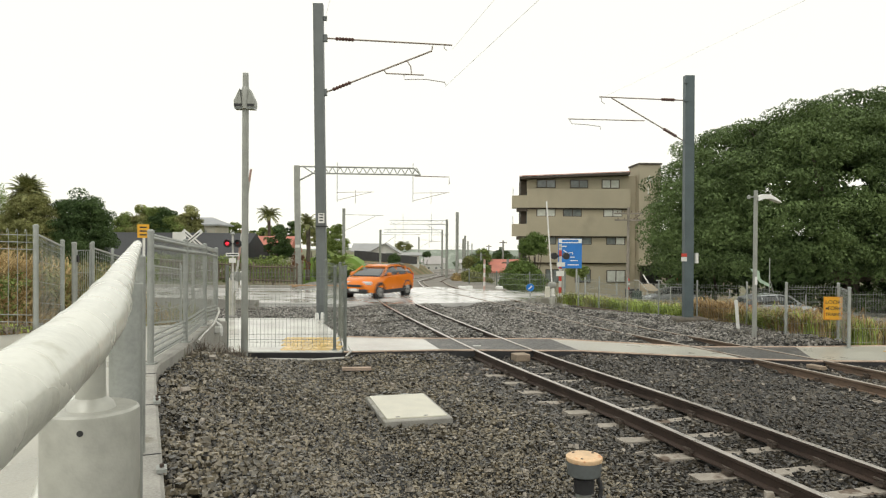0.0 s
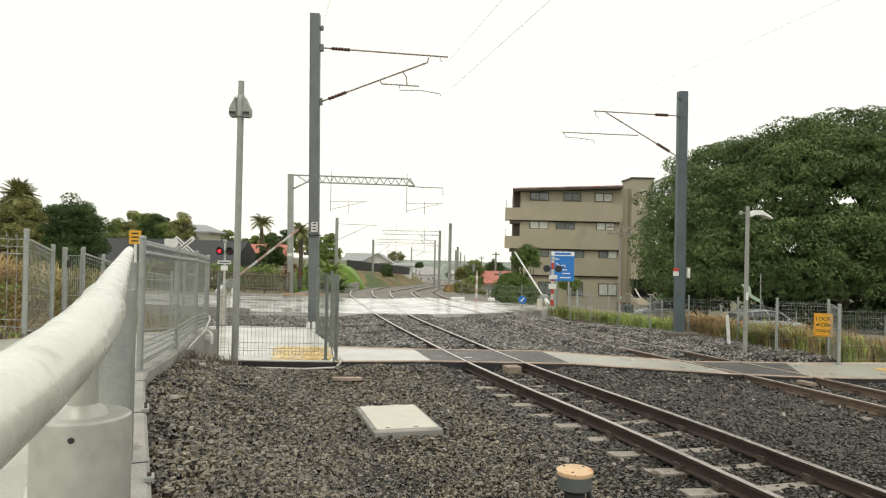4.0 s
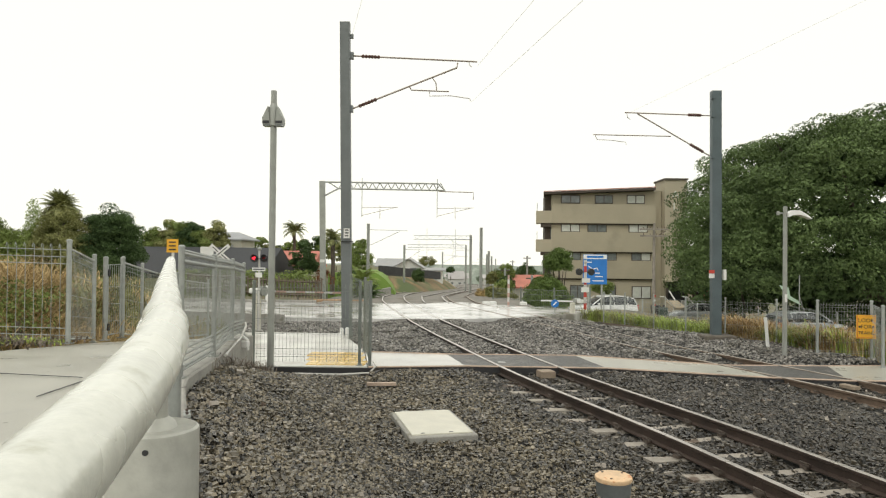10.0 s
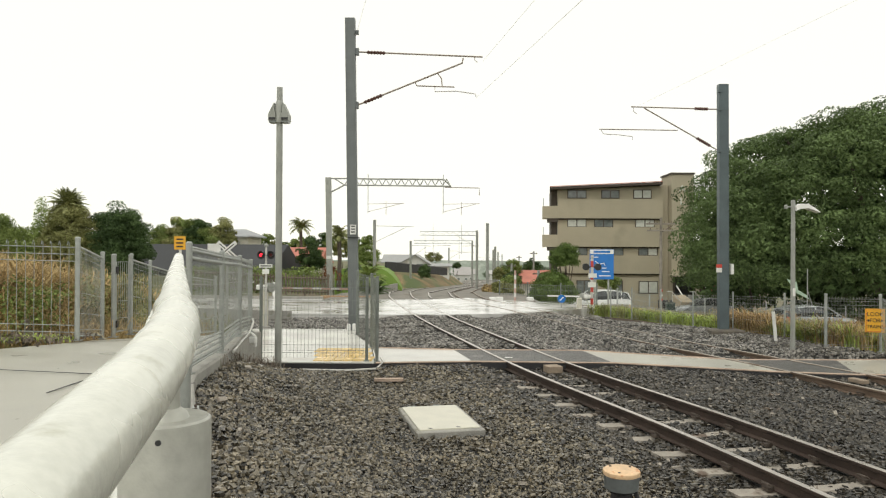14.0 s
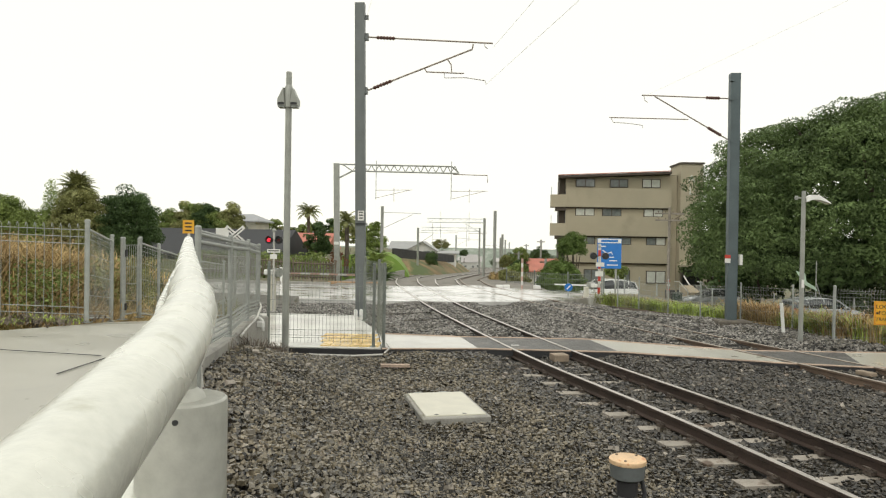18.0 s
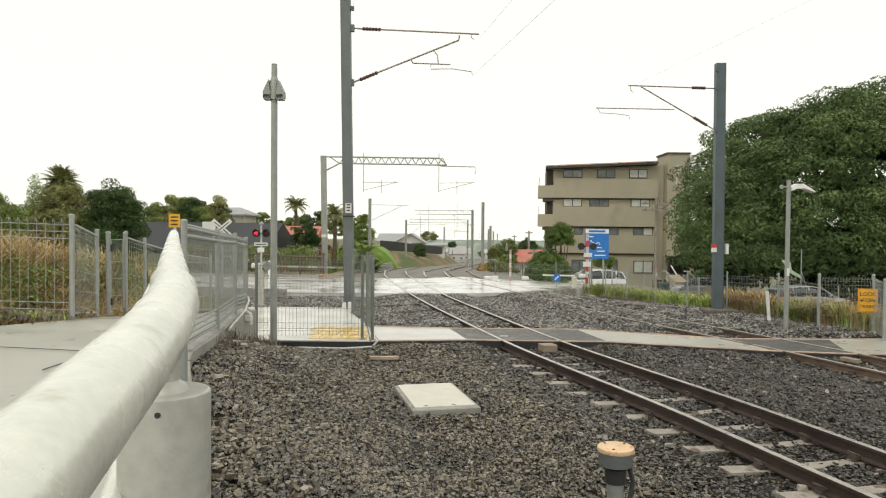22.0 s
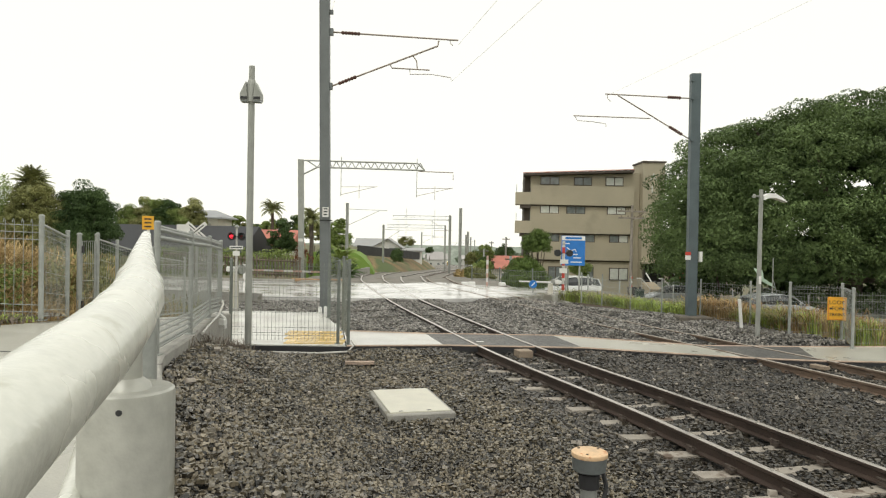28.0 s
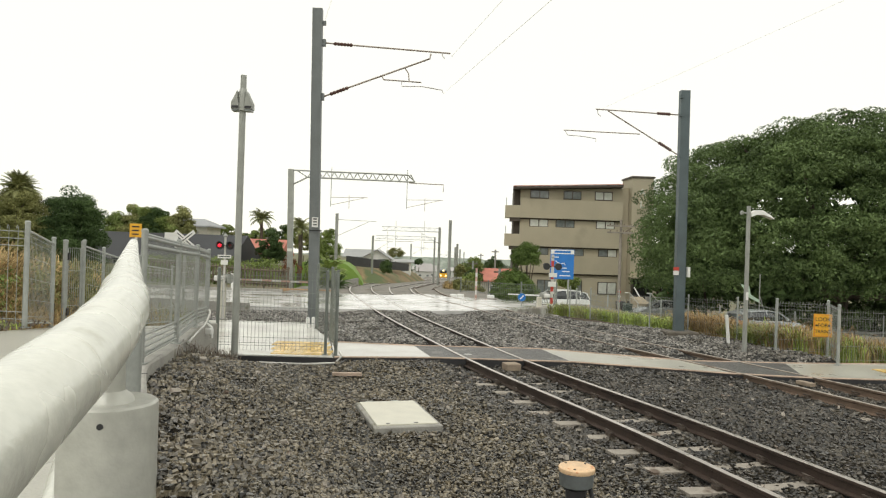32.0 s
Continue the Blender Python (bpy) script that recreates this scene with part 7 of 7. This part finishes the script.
# ---- cars ----
def car(label, at, rz, paint, length=3.97, width=1.68, height=1.46, cladding=False, category="car"):
    """A small hatchback, nose along +x, wheels on the ground at its own zero height."""
    t = thing("car", label, category, at, rz)
    L, W, H = length, width / 2, height

    def loft(stations, name, material, lab="", parent=t):
        s = Shape()
        for x, zb, zt, wb, wt in stations:
            zm = zb + (zt - zb) * 0.45
            s.v += [(x, -wb * 0.94, zb), (x, -wb, zm), (x, -wt, zt - 0.06), (x, -wt * 0.9, zt), (x, wt * 0.9, zt), (x, wt, zt - 0.06), (x, wb, zm), (x, wb * 0.94, zb)]
        m = len(stations)
        for i in range(m - 1):
            for k in range(8):
                a, b = i * 8 + k, i * 8 + (k + 1) % 8
                s.f.append((a, b, b + 8, a + 8))
        s.f += [tuple(range(8)), tuple((m - 1) * 8 + k for k in reversed(range(8)))]
        return part(name, s, material, parent, lab, smooth=True)

    f = L / 3.97
    loft([(-1.97 * f, 0.42, 0.80, W * 0.80, W * 0.78), (-1.88 * f, 0.30, 0.93, W * 0.95, W * 0.90), (-1.5 * f, 0.24, 0.97, W, W * 0.95), (-0.6 * f, 0.22, 0.94, W, W * 0.96), (0.5 * f, 0.22, 0.92, W, W * 0.95), (0.95 * f, 0.24, 0.90, W, W * 0.92), (1.5 * f, 0.26, 0.82, W * 0.98, W * 0.88), (1.85 * f, 0.30, 0.70, W * 0.88, W * 0.78), (1.98 * f, 0.36, 0.58, W * 0.70, W * 0.64)], "body", paint, "painted body")
    loft([(-1.92 * f, 0.88, 0.98, W * 0.88, W * 0.82), (-1.70 * f, 0.88, H - 0.20, W * 0.92, W * 0.74), (-1.45 * f, 0.88, H - 0.09, W * 0.93, W * 0.73), (-0.95 * f, 0.88, H - 0.04, W * 0.93, W * 0.72), (-0.2 * f, 0.88, H - 0.02, W * 0.93, W * 0.73), (0.15 * f, 0.88, H - 0.08, W * 0.92, W * 0.70), (1.06 * f, 0.86, 0.93, W * 0.88, W * 0.80)], "glasshouse", CAR_GLASS, "dark glass")
    loft([(-1.74 * f, H - 0.22, H - 0.14, W * 0.74, W * 0.68), (-0.95 * f, H - 0.075, H - 0.005, W * 0.74, W * 0.69), (-0.2 * f, H - 0.06, H + 0.01, W * 0.75, W * 0.70), (0.20 * f, H - 0.11, H - 0.045, W * 0.72, W * 0.67)], "roof", paint)
    for sy in (-1, 1):
        for x0, z0, x1, z1 in ((0.98, 0.90, 0.28, H - 0.06), (-0.42, 0.90, -0.40, H - 0.04), (-1.25, 0.92, -1.30, H - 0.06), (-1.84, 0.92, -1.70, H - 0.17)):
            part("pillar", Shape().tube([(x0 * f, sy * W * 0.93, z0), (x1 * f, sy * W * 0.735, z1)], 0.035, 6), paint, t)
        part("mirror", Shape().box((0.62 * f, sy * (W + 0.07), 0.98), (0.12, 0.16, 0.12)), paint, t, bevel=0.03)
        part("headlight", Shape().box((1.80 * f, sy * W * 0.62, 0.66), (0.22, 0.34, 0.13), Matrix.Rotation(-sy * 0.35, 3, "Z")), mat("headlight_glass", (0.6, 0.62, 0.62), 0.1, vary=0.1, bump=0) if "headlight_glass" not in bpy.data.materials else bpy.data.materials["headlight_glass"], t, "clear headlight", bevel=0.03)
        part("tail_light", Shape().box((-1.90 * f, sy * W * 0.80, 0.80), (0.10, 0.2, 0.24)), RED, t, "red tail light", bevel=0.02)
        part("door_handle", Shape().box((-0.3 * f, sy * (W + 0.005), 0.80), (0.2, 0.03, 0.04)), paint, t)
        if cladding:
            part("sill", Shape().box((-0.05 * f, sy * W * 0.985, 0.30), (2.0 * f, 0.06, 0.14)), PLASTIC, t, "black plastic sill", bevel=0.02)
        for x in (-1.22 * f, 1.25 * f):
            wheel = part("wheel", Shape().tube([(x, sy * (W - 0.2), 0.30), (x, sy * (W - 0.015), 0.30)], 0.31, 22), RUBBER, t, "black tyre", smooth=True)
            part("rim", Shape().tube([(x, sy * (W - 0.01), 0.30), (x, sy * (W + 0.012), 0.30)], [0.18, 0.165], 16), RIM, wheel, "alloy rim")
            part("hub_cap", Shape().tube([(x, sy * (W + 0.01), 0.30), (x, sy * (W + 0.02), 0.30)], 0.05, 8), PLASTIC, wheel)
            part("wheel_arch", Shape().tube([(x + 0.36 * math.cos(a), sy * (W - 0.01), 0.30 + 0.36 * math.sin(a)) for a in (k * math.pi / 8 for k in range(9))], 0.03, 6), PLASTIC if cladding else paint, t)
    part("front_bumper", Shape().box((1.92 * f, 0, 0.36), (0.16, W * 1.5, 0.2)), PLASTIC if cladding else paint, t, bevel=0.05)
    part("grille", Shape().box((1.965 * f, 0, 0.55), (0.06, W * 0.9, 0.1)), PLASTIC, t, "black grille", bevel=0.02)
    part("rear_bumper", Shape().box((-1.93 * f, 0, 0.42), (0.14, W * 1.6, 0.24)), PLASTIC if cladding else paint, t, bevel=0.05)
    part("number_plate", Shape().box((2.01 * f, 0, 0.40), (0.02, 0.36, 0.11)), WHITE, t, "plain pale plate")
    if cladding:
        for sy in (-1, 1):
            part("roof_rail", Shape().tube([(-1.2, sy * W * 0.66, H + 0.02), (-0.9, sy * W * 0.66, H + 0.055), (0, sy * W * 0.66, H + 0.055), (0.2, sy * W * 0.66, H)], 0.018, 6), GALV, t, "silver roof rail")
    return t


orange_car = car("bright orange hatchback with black plastic trim crossing the railway", (-1.97, 27.8, 0.0), 190, ORANGE, 3.6, 1.56, 1.32, True)
white_car = car("white hatchback driving up to the closed crossing", (17.2, 42.5, -1.85), 188, CARWHITE, 4.0, 1.69, 1.46)
car("silver hatchback parked behind the verge grass", (19.2, 38.0, -2.0), 12, CARSILVER, 4.3, 1.75, 1.46)
car("grey car parked by the apartments", (18.6, 53, -2.55), 170, CARSILVER, 4.3, 1.75, 1.45)

# ---- train ----
train = thing("train", "distant train with yellow front and lit headlamps", "train", (7.4, 230, -8.4))
part("body", Shape().box((0, 9, 1.9), (2.7, 18, 3.0)), MAST, train, "grey car body", bevel=0.25)
part("front", Shape().box((0, -0.02, 1.5), (2.5, 0.12, 1.9)), YELLOW, train, "yellow cab front", bevel=0.05)
part("windscreen", Shape().box((0, -0.08, 2.75), (2.1, 0.08, 0.8)), CAR_GLASS, train)
part("bogie", Shape().box((0, 3, 0.35), (2.2, 2.6, 0.7)), BLACK, train)
for x, z in ((-0.85, 1.5), (0.85, 1.5), (0, 3.2)):
    part("headlamp", Shape().tube([(x, -0.08, z), (x, -0.16, z)], 0.26, 12), HEADLAMP, train, "glowing headlamp")


def motions():
    """Everything that moves: the barrier arms, the two cars and the train."""
    lift = [(0.0, 81), (1.2, 81), (2.0, 74), (3.0, 54), (3.5, 43), (4.5, 26), (5.5, 11), (6.0, 6), (6.5, 2), (7.0, 0), (32.0, 0)]
    walk(bar_l, [(t, pose(0, 0, 1.12, 0, -a + 3 * (1 - a / 90), 0)) for t, a in lift])
    walk(bar_r, [(t, pose(0, 0, 0.66, 0, -a + 3 * (1 - a / 90), 0)) for t, a in lift])
    drive = [(0.0, -2.05, 28.2, -0.06, 244), (0.2, -3.15, 27.6, 0.02, 226), (0.4, -4.19, 27.0, 0.05, 208), (0.8, -6.9, 25.9, 0.14, 204), (1.0, -8.55, 25.1, 0.2, 206), (1.2, -10.2, 24.3, 0.27, 207), (1.4, -12.0, 23.3, 0.35, 209), (1.8, -15.6, 21.3, 0.55, 211), (2.4, -21, 18.2, 0.8, 212), (4.0, -37, 8.0, 1.0, 213), (32.0, -60, -8.0, 1.0, 213)]
    walk(orange_car, [(t, pose(x, y, z, 0, 0, a)) for t, x, y, z, a in drive])
    come = [(0.0, 75, 48.5, -3.4, 184), (6.6, 24, 44.0, -2.15, 186), (7.4, 17.6, 42.9, -1.85, 187), (8.0, 14.1, 42.6, -1.75, 188), (8.6, 12.1, 42.4, -1.66, 189), (9.0, 11.0, 42.3, -1.55, 190), (9.5, 9.95, 42.2, -1.5, 190), (10.0, 9.1, 42.15, -1.46, 191), (11.0, 8.35, 42.1, -1.44, 191), (12.0, 8.3, 42.1, -1.44, 191), (32.0, 8.3, 42.1, -1.44, 191)]
    walk(white_car, [(t, pose(x, y, z, 0, 0, a)) for t, x, y, z, a in come])
    run = [(0.0, 9, 890, -24, 0), (22.0, 8.0, 445, -14.6, 0), (24.0, 7.9, 395, -13.6, 0), (25.0, 7.6, 375, -13.2, 0), (25.5, 7.8, 366, -12.9, 0), (28.0, 7.1, 320, -11.8, 0), (30.0, 8.4, 275, -9.7, 0), (31.0, 8.2, 252, -8.7, 0), (32.0, 7.5, 230, -7.7, 0)]
    walk(train, [(t, pose(x, y, z, 0, 0, a)) for t, x, y, z, a in run])


motions()
